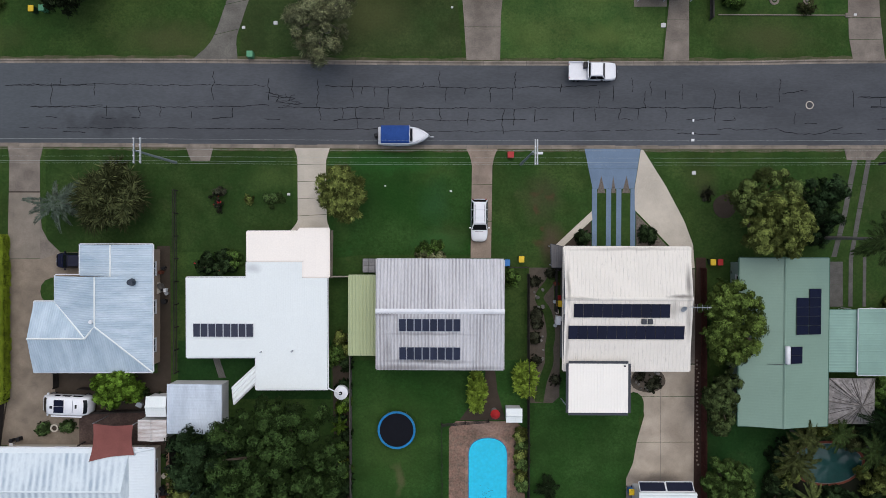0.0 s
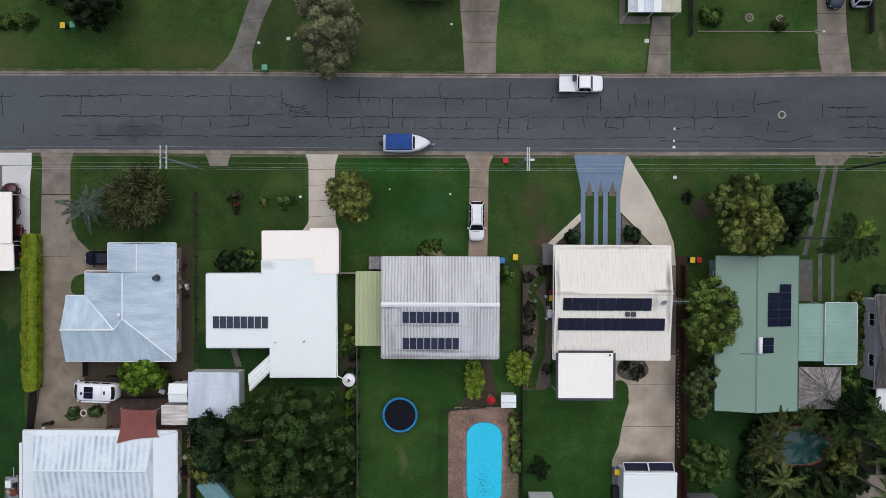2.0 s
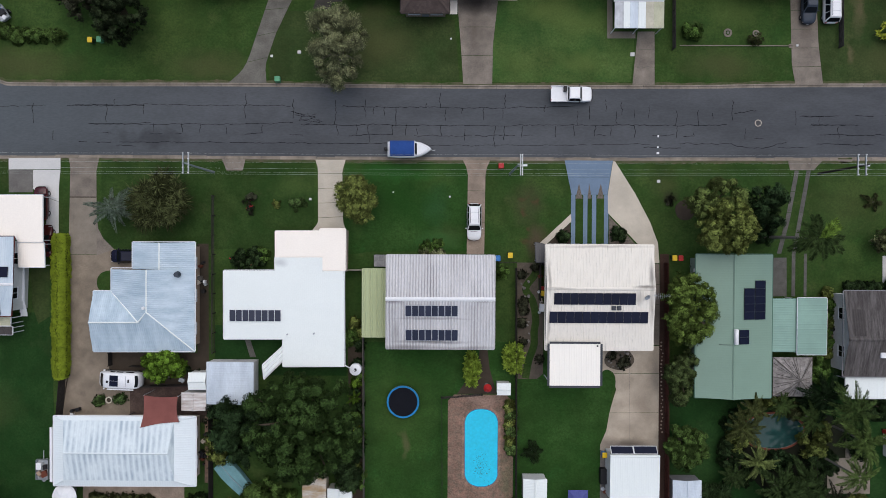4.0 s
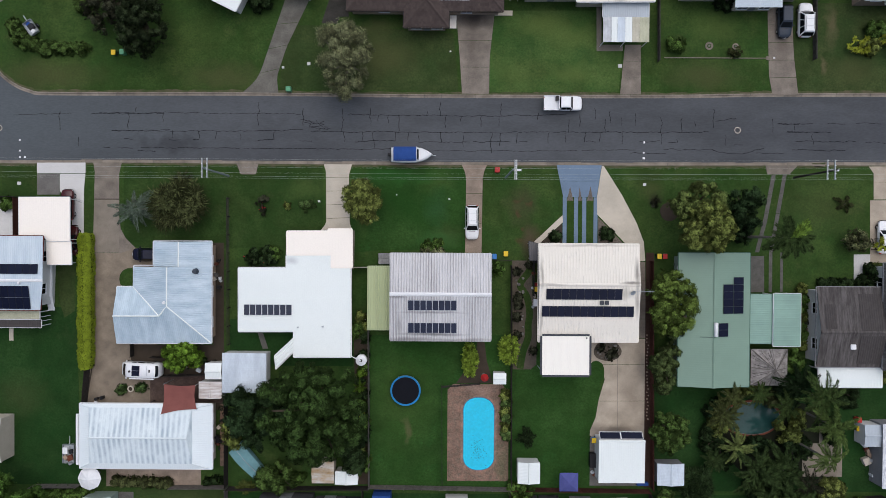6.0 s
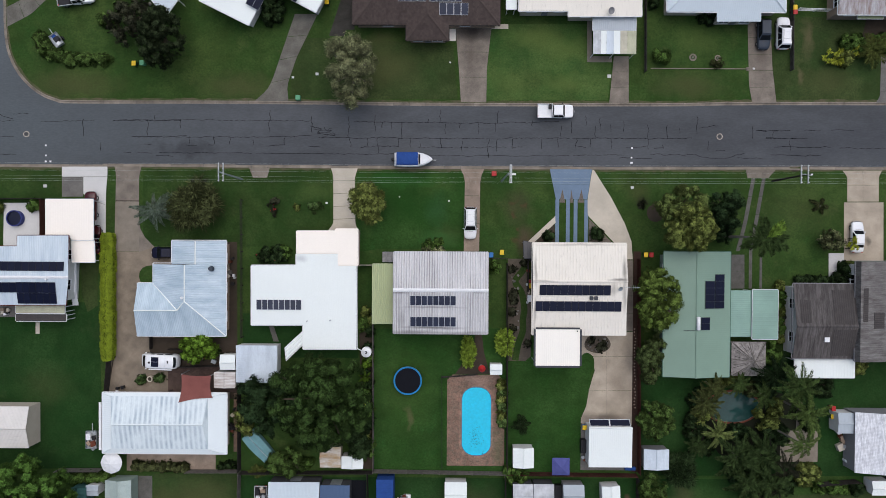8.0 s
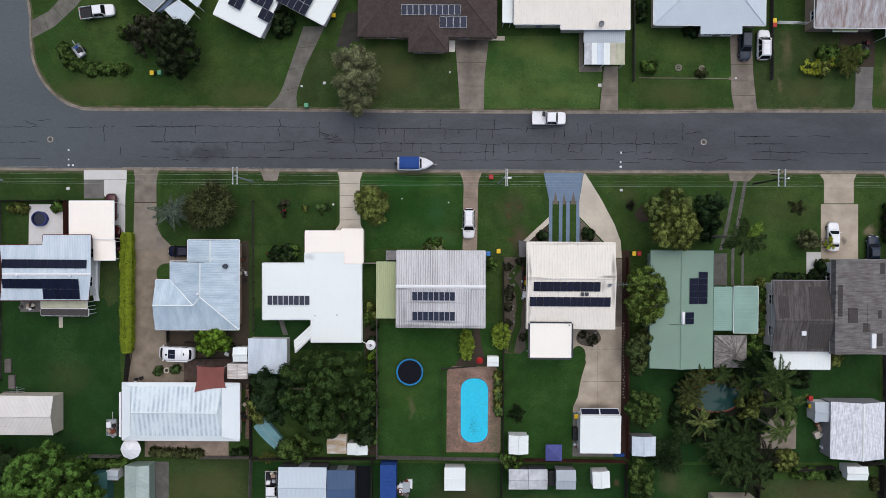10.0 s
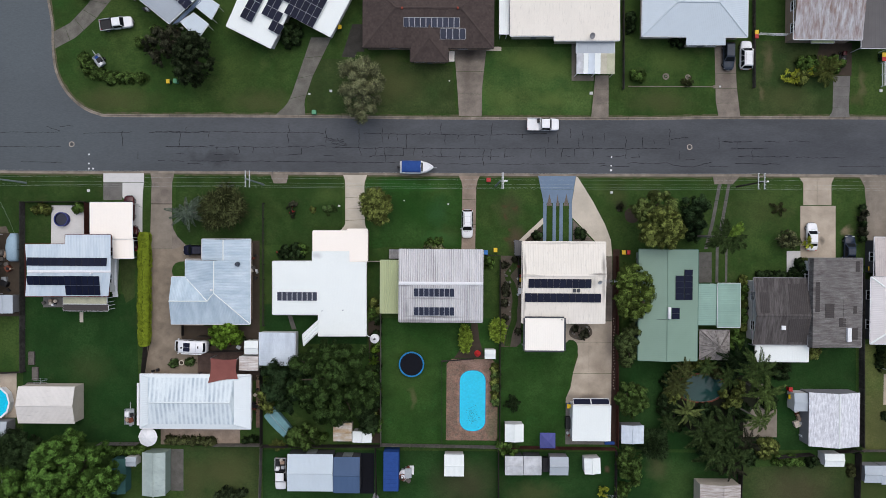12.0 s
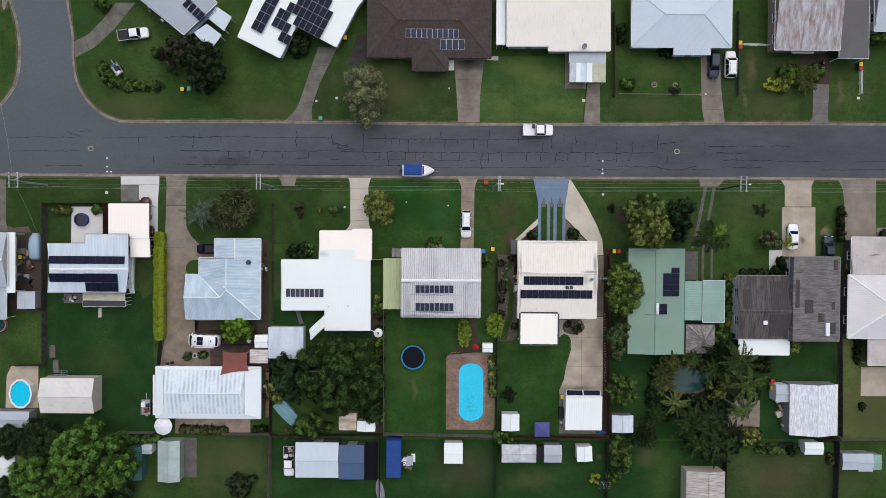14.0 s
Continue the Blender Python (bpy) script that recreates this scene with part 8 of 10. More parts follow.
    D([(59.67, 7.71), (59.79, -1.07)], [(65.55, 7.75), (65.67, -1.03)], "concrete_tan", "tan concrete parking pad", 1)
    paving("entry_path", [(57.48, 0.11), (59.77, 0.13), (59.79, -1.07), (58.70, -1.58), (58.73, -3.97), (57.53, -3.98)], "concrete_white", 0.022, "pale concrete entry path")
    paving("driveway", [(69.5, 12.60), (70.35, 11.0), (70.65, 8.0), (70.85, 2.00), (76.29, 2.04), (76.22, 8.0), (76.15, 11.41), (76.20, 12.62)], "concrete_worn", 0.018, "wide old concrete driveway", "driveway")
    paving("bed_surround", corners(*rect((76.4, 4.2), (79.2, 1.6))), "concrete_worn", 0.018, "concrete surround of a small bed beside the drive")
    paving("driveway", [(-84.0, 11.6), (-77.35, 11.6), (-77.35, 4.2), (-77.0, 2.4), (-84.0, 2.4)], "concrete_mid", 0.016, "worn grey concrete driveway at the western lot", "driveway")
    paving("yard_entry", [(-77.3, 3.5), (-76.0, 3.1), (-73.4, 3.4), (-72.9, 2.3), (-77.0, 2.3)], "soil_tan", 0.014, "bare sandy ground at the yard gate", "bare ground")
    paving("bare_yard", corners(*rect((74.04, -20.47), (85.72, -25.60))), "concrete_tan", 0.01, "bare sandy yard behind the house", "bare ground")
    # north side
    D([(-28.26, 22.31), (-26.47, 23.91), (-25.68, 25.41), (-22.34, 35.26)], [(-23.28, 22.25), (-23.49, 24.53), (-22.11, 28.71), (-18.96, 35.28)], "concrete_mid", "weathered grey concrete driveway", 4)
    D([(2.43, 22.28), (2.09, 27.39), (1.55, 33.44)], [(6.21, 22.25), (6.27, 27.42), (6.92, 33.47)], "concrete_old", "dark-stained concrete driveway", 3)
    D([(24.53, 22.28), (25.16, 29.24)], [(27.42, 22.30), (27.35, 29.25)], "concrete_old", "worn narrow concrete driveway", 3)
    paving("porch_slab", [(21.13, 34.96), (21.82, 34.96), (21.88, 29.21), (24.86, 29.23), (24.87, 28.34), (21.19, 28.32)], "concrete_worn", 0.02, "worn concrete porch slab")
    D([(45.84, 22.33), (45.31, 25.01), (44.99, 34.53)], [(49.42, 22.36), (48.75, 27.71), (48.37, 34.55)], "concrete_old", "stained concrete driveway", 5)
    D([(64.24, 22.56), (64.82, 23.56), (64.90, 29.4)], [(67.72, 22.58), (67.51, 23.58), (67.68, 29.4)], "concrete_grey", "patched grey concrete driveway", 4)
    paving("planting_bed", [(63.6, 29.45), (67.9, 29.45), (67.9, 34.9), (62.6, 34.9), (61.9, 31.6)], "soil", 0.012, "bare brown ground beside the mower", "bare ground")
    D([(-65.35, 35.95), (-62.66, 37.36), (-59.87, 40.35), (-57.99, 42.84)], [(-65.25, 33.08), (-61.66, 34.99), (-58.28, 38.18), (-54.50, 42.86)], "concrete_mid", "curved concrete driveway off the side street", 5)
    paving("front_path", [(-17.25, 32.02), (-15.49, 37.48), (-13.50, 37.50), (-13.47, 32.94), (-14.67, 32.93), (-15.06, 31.93)], "concrete_dark", 0.02, "dark concrete front path")
    # back yards
    paving("garden_path", [(-26.5, -10.0), (-25.8, -10.0), (-24.6, -13.6), (-25.4, -13.6)], "concrete_dim", 0.02, "narrow old concrete path to the garage")
    paving("rear_patio", corners(*rect((-47.38, -30.51), (-34.04, -33.13))), "concrete_brown", 0.03, "pinkish tan paved rear patio")
    paving("side_pavers", corners(*rect((-31.35, -21.4), (-30.4, -30.2))), "paver", 0.022, "narrow brown paved strip beside the rear house")
    paving("side_yard", [(-32.37, 1.26), (-30.87, 1.27), (-30.78, -22.25), (-32.28, -22.26)], "soil", 0.012, "bare brown side yard", "bare ground")
    paving("garden_soil", corners(*rect((-43.92, -13.12), (-30.80, -17.45))), "soil", 0.016, "bare brown garden soil", "bare ground")
    paving("yard_pavers", corners(*rect((-41.20, -17.51), (-30.98, -21.25))), "paver_dark", 0.02, "dark brown paved courtyard")
    paving("side_garden", [(-12.62, -9.6), (-10.62, -9.5), (-10.49, -32.65), (-13.30, -32.67), (-14.33, -26.14), (-12.37, -20.11), (-12.50, -15.10)], "soil", 0.012, "mulched side garden", "garden bed")
    paving("garden_path", [(9.62, -1.0), (12.4, -1.0), (12.45, -5.9), (13.1, -6.2), (13.1, -15.6), (12.3, -16.3), (9.78, -16.3), (9.70, -8.0)], "soil_tan", 0.012, "bare brown mulched side garden", "garden bed")
    strip = smooth_path([(12.2, -2.0), (11.8, -2.8), (10.75, -4.4), (11.7, -6.1), (12.1, -8.4), (11.9, -10.1), (11.9, -11.8), (11.2, -13.9), (10.8, -16.2)], 5)
    structure("lawn_curve", ribbon(strip, [(-0.5, 0.0), (-0.47, 0.022), (0.47, 0.022), (0.5, 0.0)]), "grass", "curving strip of lawn in the side garden", "lawn")
    paving("pool_garden", blob((47.22, -26.19), 7.6, 6.6, 30, 0.1, 7), "mulch", 0.008, "leaf mulch under palms, darkened for their shade", "bare ground")
    paving("courtyard", corners(*rect((50.6, -26.5), (56.2, -31.2))), "concrete_worn", 0.03, "old concrete courtyard among palms")
    paving("garden_path", corners(*rect((52.95, -22.2), (53.85, -26.45))), "concrete_worn", 0.028, "narrow pale path to the courtyard")
    paving("shed_pad", corners(*rect((-45.67, -33.92), (-43.55, -40.95))), "concrete_dim", 0.02, "old brown concrete strip")
    paving("west_yard", [(-77.03, 2.24), (-71.14, 2.28), (-71.14, -11.72), (-77.05, -11.76)], "soil", 0.012, "bare cluttered yard", "bare ground")
    paving("pool_deck", [(-76.46, -21.38), (-71.65, -21.35), (-71.65, -28.78), (-77.47, -28.83), (-77.26, -23.10)], "concrete_tan", 0.03, "tan concrete pool surround")
    paving("drive_worn", corners(*rect((28.34, 0.20), (29.48, -32.85))), "soil_red", 0.05, "dark reddish mulched border strip", "garden bed")
    paving("rear_beds", corners(*rect((-13.79, -34.38), (-11.44, -41.21))), "net_black", 0.02, "flat black strip beside the shed", "garden bed")
    paving("hedge_strip", [(-54.14, -1.99), (-51.74, -1.97), (-51.73, -8.37), (-53.23, -9.39), (-54.03, -6.89)], "lawn_worn", 0.014, "worn olive grass strip beside the hedge", "lawn")
    paving("croton_bed", [(4.78, -12.17), (5.78, -12.26), (6.10, -14.96), (7.03, -18.26), (1.83, -18.30), (2.82, -16.89), (4.42, -16.27)], "soil", 0.014, "bare brown bed round the crotons", "garden bed")
    paving("tree_ring", blob((31.6, 6.0), 1.35, 1.35, 18, 0.05, 2), "soil", 0.05, "round bare earth ring beside the tree", "garden bed")
    paving("west_bank", [(-49.25, 0.64), (-49.55, 0.64), (-49.52, -16.87), (-50.61, -21.39), (-50.11, -21.39), (-49.32, -16.37)], "soil", 0.02, "bare strip along the hedge", "bare ground")
    for a, b in (((30.65, 27.49), (45.38, 27.39)), ((45.57, 27.69), (44.88, 27.19))):
        paving("edging", corners(*rect(a, b)), "concrete_worn", 0.10, "low concrete garden edging", "edging")


ground_cover()


# ---- pools ----
def capsule(c, rx, ry, n=32):
    out = []
    for k in range(n):
        t = 2 * math.pi * k / n
        x, y = rx * math.cos(t), rx * math.sin(t)
        x, y = rx * math.copysign(abs(math.cos(t)) ** 0.88, math.cos(t)), 0.9 * rx * math.copysign(abs(math.sin(t)) ** 0.88, math.sin(t))
        out.append((c[0] + x, c[1] + y + (ry - 0.9 * rx) * (1 if math.sin(t) >= 0 else -1)))
    return out


def pools():
    c = (5.04, -25.40)
    e = thing("swimming_pool", "bright cyan in-ground swimming pool with brick coping", "pool", (*c, 0))
    part("surround", Build().slab([(-4.4, -6.7), (4.2, -6.7), (4.2, 6.0), (3.2, 7.0), (-3.6, 7.0), (-4.4, 6.2)], -0.02, 0.03), "paver", e, "brown paved surround")
    part("coping", Build().slab(capsule((0, 0), 2.55, 5.5, 40), -0.02, 0.075), "paver", e, "darker brick coping")
    part("shell", Build().slab(capsule((0, 0), 2.22, 5.17, 40), 0.0, 0.085), "pool_edge", e, "dark blue pool edge")
    part("water", Build().slab(capsule((0, 0), 2.14, 5.08, 40), 0.0, 0.095), "water", e, "still cyan water")
    leaves = np.random.default_rng(5)
    n = 110
    pts = np.stack([leaves.normal(0.1, 0.6, n), leaves.normal(-2.6, 0.9, n), np.full(n, 0.1)], 1)
    o = new("leaf_litter", leaf_mesh("leaf_litter", pts, leaves.normal(size=(n, 3)) * np.array([1, 1, 0.02]), 0.32, 0.10, "leaf_dark", leaves))
    tagged(o, "dark leaves floating on the pool", "leaves", kind="stuff")
    o.location = (*c, 0)
    brick = Build().soft_box((-0.19, -0.14, 0.0), (0.19, 0.14, 0.05), 0.015).mesh("coping_brick", "paver")
    ring = capsule((0, 0), 2.4, 5.35, 72)
    for k, p in enumerate(ring):
        q, r = ring[k - 1], ring[(k + 1) % len(ring)]
        o = new("coping_brick", brick)
        o.parent = e
        o.matrix_basis = pose(p[0], p[1], 0.076, 0, 0, math.degrees(math.atan2(r[1] - q[1], r[0] - q[0])))
    c = (43.39, -23.00)
    e = thing("garden_pool", "dark green-blue oval pool among palms", "pool", (*c, 0))
    part("surround", Build().slab(blob((0, 0), 4.3, 2.55, 28, 0.03, 2), -0.02, 0.03), "brick_red", e, "dark brick surround")
    part("shell", Build().slab(blob((0, 0), 4.0, 2.3, 28, 0.03, 2), -0.01, 0.06), "concrete_grey", e)
    part("water", Build().slab(blob((0, 0), 3.92, 2.22, 28, 0.03, 2), 0, 0.07), "water_dark", e, "murky green-blue water")
    skirted_pool("raised octagonal white-rimmed pool of clear blue water", (-74.07, -26.04), 2.0, 10).scale = (1, 1.28, 1)
    skirted_pool("round dark blue pool on a pale patio", (-63.75, 4.6), 1.15, 24, "water_navy", "plastic_navy", 0.7)
    skirted_pool("round paddling pool with a pink rim", (-78.29, -14.01), 1.25, 24, "water_dark", "plastic_pink", 0.5)


pools()


# ---- power poles and wires ----
def power():
    h = 9.6
    bases = [(-70.03, 10.67), (-30.21, 10.65), (8.60, 10.63), (48.96, 10.82)]
    arms = [(-0.18, 1.2), (-0.06, 0.57), (0.24, 0.45), (-0.17, -1.1)]
    tops = []
    for k, b in enumerate(bases):
        power_pole("dark tarred timber power pole with pale crossarms" if k == 3 else "grey timber power pole with pale steel crossarms", b, h, arms[k], 1.25, (0.9, 0.1) if k in (2, 3) else None, "timber_dark" if k == 3 else "pole_grey", k == 0)
        tops.append((b[0] + arms[k][0], b[1]))
    tops = [(tops[0][0] - 42, tops[0][1])] + tops + [(tops[3][0] + 42, tops[3][1])]
    for a, b in zip(tops, tops[1:]):
        for y in (-1.25, -1.02, -0.58, 0.12, 1.12):
            wire((a[0], a[1] + y, h - 0.02), (b[0], b[1] + y, h - 0.02), 0.45)
    a = bases[0]
    wire((a[0], a[1], h - 0.8), (*(-74.08, 24.01), 6.0), 0.3, 0.009)
    wire((a[0], a[1], h - 0.8), (*(-69.26, 1.66), 3.6), 0.3, 0.009)


power()


# ---- vehicles ----
def vehicles():
    car("white four-wheel-drive wagon with roof rails parked on the driveway", (3.92, 4.29), -90, L=4.75, W=1.9, H=1.75, rack=True)
    ute("white dual-cab tray ute parked at the kerb", (16.38, 20.85), 0, W=2.0)
    boat("white boat with a blue canopy on a trailer", (-4.62, 13.58), 0)
    motorhome("white campervan with roof solar panels on the drive", (-41.89, -16.38), 178)
    car("dark navy hatchback partly under the eave", (-41.25, -0.39), 180, "paint_dark", 4.2, 1.75, 1.5, "hatch")
    car("dark red car nosed beside the carport", (-52.4, 6.45), 90, "paint_red", 4.3, 1.75, 1.5, "hatch")
    car("dark red sedan behind the other red car", (-51.75, 1.5), 90, "paint_red", 4.2, 1.7, 1.45, "sedan")
    car("white sedan with a black bonnet badge on the tan pad", (61.28, 2.53), 90, "paint_white", 4.6, 1.8, 1.45, "sedan")
    car("dark blue-grey sedan parked beside the house", (67.59, 0.49), 90, "paint_navy", 4.6, 1.85, 1.45, "sedan")
    car("dark grey wagon on the driveway across the road", (47.06, 32.40), -90, "paint_grey", 4.5, 1.85, 1.65, "suv")
    car("white four-wheel-drive wagon beside the grey wagon", (49.92, 32.54), 90, "paint_white", 4.75, 1.95, 1.85, "suv", rack=True)
    ute("white ute with a black tray cover on the corner lawn", (-54.49, 37.08), 8, tray="black", box=False)
    ute("white ute with a loaded open tray", (-26.95, -37.64), -90, tray="black", box=False)
    for k, (x, y, w, l, h, m) in enumerate(((-0.45, 0.9, 0.6, 0.7, 0.35, "trim_white"), (0.4, 1.1, 0.55, 0.5, 0.3, "galv"), (0.3, 1.9, 0.7, 0.5, 0.25, "wall_tan"), (-0.4, 1.8, 0.4, 0.8, 0.4, "plastic_black"), (0.1, 2.35, 0.5, 0.35, 0.3, "concrete_pale"))):
        e = thing("load_crate", "crate of gear loaded in the ute tray", "crate", (-26.95 + x, -37.64 + y, 0.882), 9 * k - 15, "ute load")
        part("body", Build().soft_box((-w / 2, -l / 2, 0.003), (w / 2, l / 2, h), 0.04), m, e)
    e = thing("covered_boat", "small boat under a pale blue cover beside the fence", "covered boat", (*(-71.71, -0.11), 0), 90)
    part("cover", loft([(-2.35, 0.6, 0.0, 0.9, 0.5), (-2.0, 0.85, 0.0, 1.25, 0.55), (0, 0.92, 0.0, 1.5, 0.5), (1.4, 0.8, 0.0, 1.3, 0.5), (2.3, 0.4, 0.0, 0.9, 0.5)]), "tarp_sky", e, "", True)
    part("strap", Build().box((-0.4, -0.93, 0.1), (-0.34, -0.9, 1.0)), "plastic_black", e)
    ride_on_mower("dark red ride-on mower parked by the drive", (66.2, 32.3), 80)
    trailer("galvanised box trailer holding scrap", (-52.25, -28.3), 90)
    q = (-52.25, -28.3)
    for k, (x, y, w, l, h, m) in enumerate(((-0.35, 0.5, 0.7, 0.9, 0.5, "trim_white"), (0.35, 0.3, 0.5, 0.6, 0.35, "plastic_black"), (0.2, -0.6, 0.8, 0.8, 0.3, "brick_red"), (-0.4, -0.5, 0.5, 0.6, 0.4, "wall_tan"))):
        e = thing("scrap_crate", "crate of scrap loaded in the trailer", "crate", (q[0] + x, q[1] + y, 0.56), 12 * k, "trailer load")
        part("body", Build().soft_box((-w / 2, -l / 2, 0.003), (w / 2, l / 2, h), 0.04), m, e)
    trailer("small trailer with dark boxes on the lawn", (-57.40, 30.95), 125, 2.0, 1.3)
    q = (-57.40, 30.95)
    for k, (x, y, w, l, h, m) in enumerate(((0.1, 0.1, 0.8, 0.7, 0.45, "plastic_black"), (-0.35, 0.45, 0.6, 0.5, 0.3, "canvas_blue"), (0.35, -0.5, 0.5, 0.5, 0.3, "trim_white"))):
        e = thing("tool_crate", "crate of tools loaded in the small trailer", "crate", (q[0] + x, q[1] + y, 0.56), 35 + 9 * k, "trailer load")
        part("body", Build().soft_box((-w / 2, -l / 2, 0.003), (w / 2, l / 2, h), 0.04), m, e)



vehicles()


def clutter(centre, rx, ry, n, seed, label, big=0.5):
    """Small boxes, tubs and boards standing about a yard, each a thing of its own."""
    r = random.Random(seed)
    for x, y in scatter(centre, rx, ry, n, seed):
        k = r.random()
        h, w, l = r.uniform(0.2, 0.8), r.uniform(0.2, big), r.uniform(0.25, big * 1.3)
        m = r.choice(("trim_white", "galv", "plastic_black", "timber_grey", "wall_tan", "concrete_pale", "brick_red", "plastic_black"))
        if k < 0.45:
            e = thing("yard_tub", label, "tub", (x, y, 0.012), group="yard clutter")
            part("body", Build().disc((0, 0), w * 0.5, 0, h, 12, w * 0.62), m, e)
            part("rim", Build().ring((0, 0), w * 0.5, w * 0.68, h + 0.003, h + 0.04, 12), m, e)
        else:
            e = thing("yard_box", label, "box", (x, y, 0.012), r.uniform(0, 90), group="yard clutter")
            part("body", Build().soft_box((-w / 2, -l / 2, 0), (w / 2, l / 2, h), 0.03), m, e)
            part("lid", Build().box((-w / 2 - 0.02, -l / 2 - 0.02, h + 0.003), (w / 2 + 0.02, l / 2 + 0.02, h + 0.04)), m, e)


clutter((-31.65, -3.23), 0.6, 3.5, 9, 1, "assorted tub or box in the side yard")
clutter((-31.47, -25.27), 0.6, 3.5, 8, 2, "assorted tub or box beside the rear house")
clutter((-73.94, -3.53), 1.8, 3.0, 12, 3, "weathered junk box in the cluttered yard", 0.9)
clutter((12.71, -3.91), 0.35, 4.5, 8, 4, "small tub or box in the side passage")
clutter((60.28, -29.80), 0.8, 2.0, 7, 6, "pale junk box beside the silver shed", 0.8)
clutter((21.13, -28.89), 0.35, 2.5, 5, 7, "small box beside the white garage")
clutter((-52.19, -36.48), 0.6, 2.0, 6, 8, "pale junk box behind the umbrella", 0.6)
clutter((50.52, -10.13), 0.4, 3.0, 5, 9, "small box in the side passage of the dark house")
clutter((-44.54, 36.00), 1.2, 0.8, 5, 10, "small pale box beside the corner house", 0.6)
clutter((-35.40, -16.07), 3.0, 0.6, 7, 11, "dark pot in the shaded garden")
clutter((-6.05, -37.95), 0.8, 1.0, 8, 12, "pale scrap piece in a heap", 0.9)
clutter((-51.52, 41.59), 0.5, 0.8, 6, 14, "small pale pot along the corner house")
clutter((-49.82, 40.02), 0.5, 0.8, 6, 15, "small pale pot along the corner house")
clutter((59.54, -27.10), 0.7, 2.4, 7, 16, "pale junk box beside the silver shed", 0.9)
clutter((-65.64, -9.28), 1.4, 0.5, 6, 17, "small tub or box on the rear slab")
clutter((-73.44, -8.53), 1.8, 2.2, 8, 18, "weathered junk box in the cluttered yard", 0.7)
clutter((-5.95, -37.64), 1.0, 1.6, 10, 19, "pale scrap piece in a heap", 0.8)
clutter((-52.20, -28.64), 0.4, 1.6, 5, 20, "small scrap piece beside the trailer", 0.5)
clutter((-48.11, -20.87), 0.9, 0.5, 4, 13, "orange-brown brick stack on the yard", 0.4)


# ---- bins and small street things ----
def street_bits():
    for q, lid, body, lab in (((-45.83, 27.53), "plastic_yellow", "plastic_dkgreen", "green wheelie bin with a yellow lid at the verge"), ((8.61, -0.03), "plastic_yellow", "plastic_dkgreen", "wheelie bin with a yellow lid beside the fence"),
                              ((29.90, -0.27), "plastic_yellow", "plastic_dkgreen", "wheelie bin with a yellow lid beside the path"), ((30.69, -0.27), "plastic_red", "plastic_dkgreen", "wheelie bin with a red lid"),
                              ((51.49, 36.26), "plastic_yellow", "plastic_dkgreen", "wheelie bin with a yellow lid by the dark fence"), ((51.50, 35.58), "plastic_red", "plastic_dkgreen", "red-lidded wheelie bin by the dark fence"),
                              ((72.53, 32.68), "plastic_yellow", "plastic_dkgreen", "yellow-lidded wheelie bin by the carport"), ((72.54, 31.99), "plastic_red", "plastic_dkgreen", "red-lidded wheelie bin by the carport"),
                              ((70.79, -2.65), "plastic_yellow", "plastic_dkgreen", "yellow-lidded wheelie bin in the side passage"), ((-17.43, 36.68), "plastic_yellow", "plastic_dkgreen", "yellow-lidded bin beside the white house"),
                              ((21.03, -25.95), "plastic_yellow", "plastic_blue", "blue bin with a yellow lid at the shed"), ((57.82, -24.09), "plastic_yellow", "plastic_dkgreen", "yellow-lidded bin by the silver shed"),
                              ((-74.22, -2.01), "plastic_yellow", "plastic_dkgreen", "yellow-lidded bin in the cluttered yard"), ((57.90, -22.89), "plastic_red", "plastic_red", "red bin by the silver annex"), ((12.81, -4.95), "plastic_yellow", "plastic_dkgreen", "yellow-lidded bin in the side passage of the cream house")):
        wheelie_bin(lab, q, 0, lid, body)
    wheelie_bin("blue wheelie bin beside the grey house", (7.03, -0.44), 0, "plastic_blue", "plastic_blue")
    wheelie_bin("pale green compost bin at the verge", (-44.67, 27.61), 0, "plastic_green", "plastic_green")
    box_thing("service_cabinet", "small green steel service cabinet on the verge", "service cabinet", (-22.08, 23.05), (-21.39, 22.36), 0.7, "plastic_green")
    box_thing("garden_cart", "red plastic crate standing on the verge", "box", (7.06, 11.97), (7.76, 11.28), 0.6, "plastic_red")
    for q, w in (((28.05, 9.72), 0.42), ((-59.55, 9.45), 0.5), ((24.49, 26.25), 0.55), ((-22.60, 25.83), 0.35), ((-19.01, 26.35), 0.45), ((-17.52, 7.16), 0.32), ((0.79, 28.17), 0.25), ((0.74, 7.58), 0.25), ((-6.65, 8.13), 0.2), ((72.83, 26.99), 0.5), ((-11.03, -9.38), 0.35), ((45.97, 27.50), 0.3)):
        marker("small pale utility marker lid in the grass", q, "concrete_white", w, w * 0.9, 0.1)
    for q, r in (((36.90, 29.12), 0.55), ((40.58, 29.05), 0.45)):
        e = thing("tree_stump_ring", "round stone ring set in the lawn", "stone ring", (*q, 0))
        part("ring", Build().ring((0, 0), r * 0.55, r, 0, 0.08, 18), "concrete_old", e)
        part("centre", Build().disc((0, 0), r * 0.3, 0, 0.1, 12), "rock", e)


street_bits()


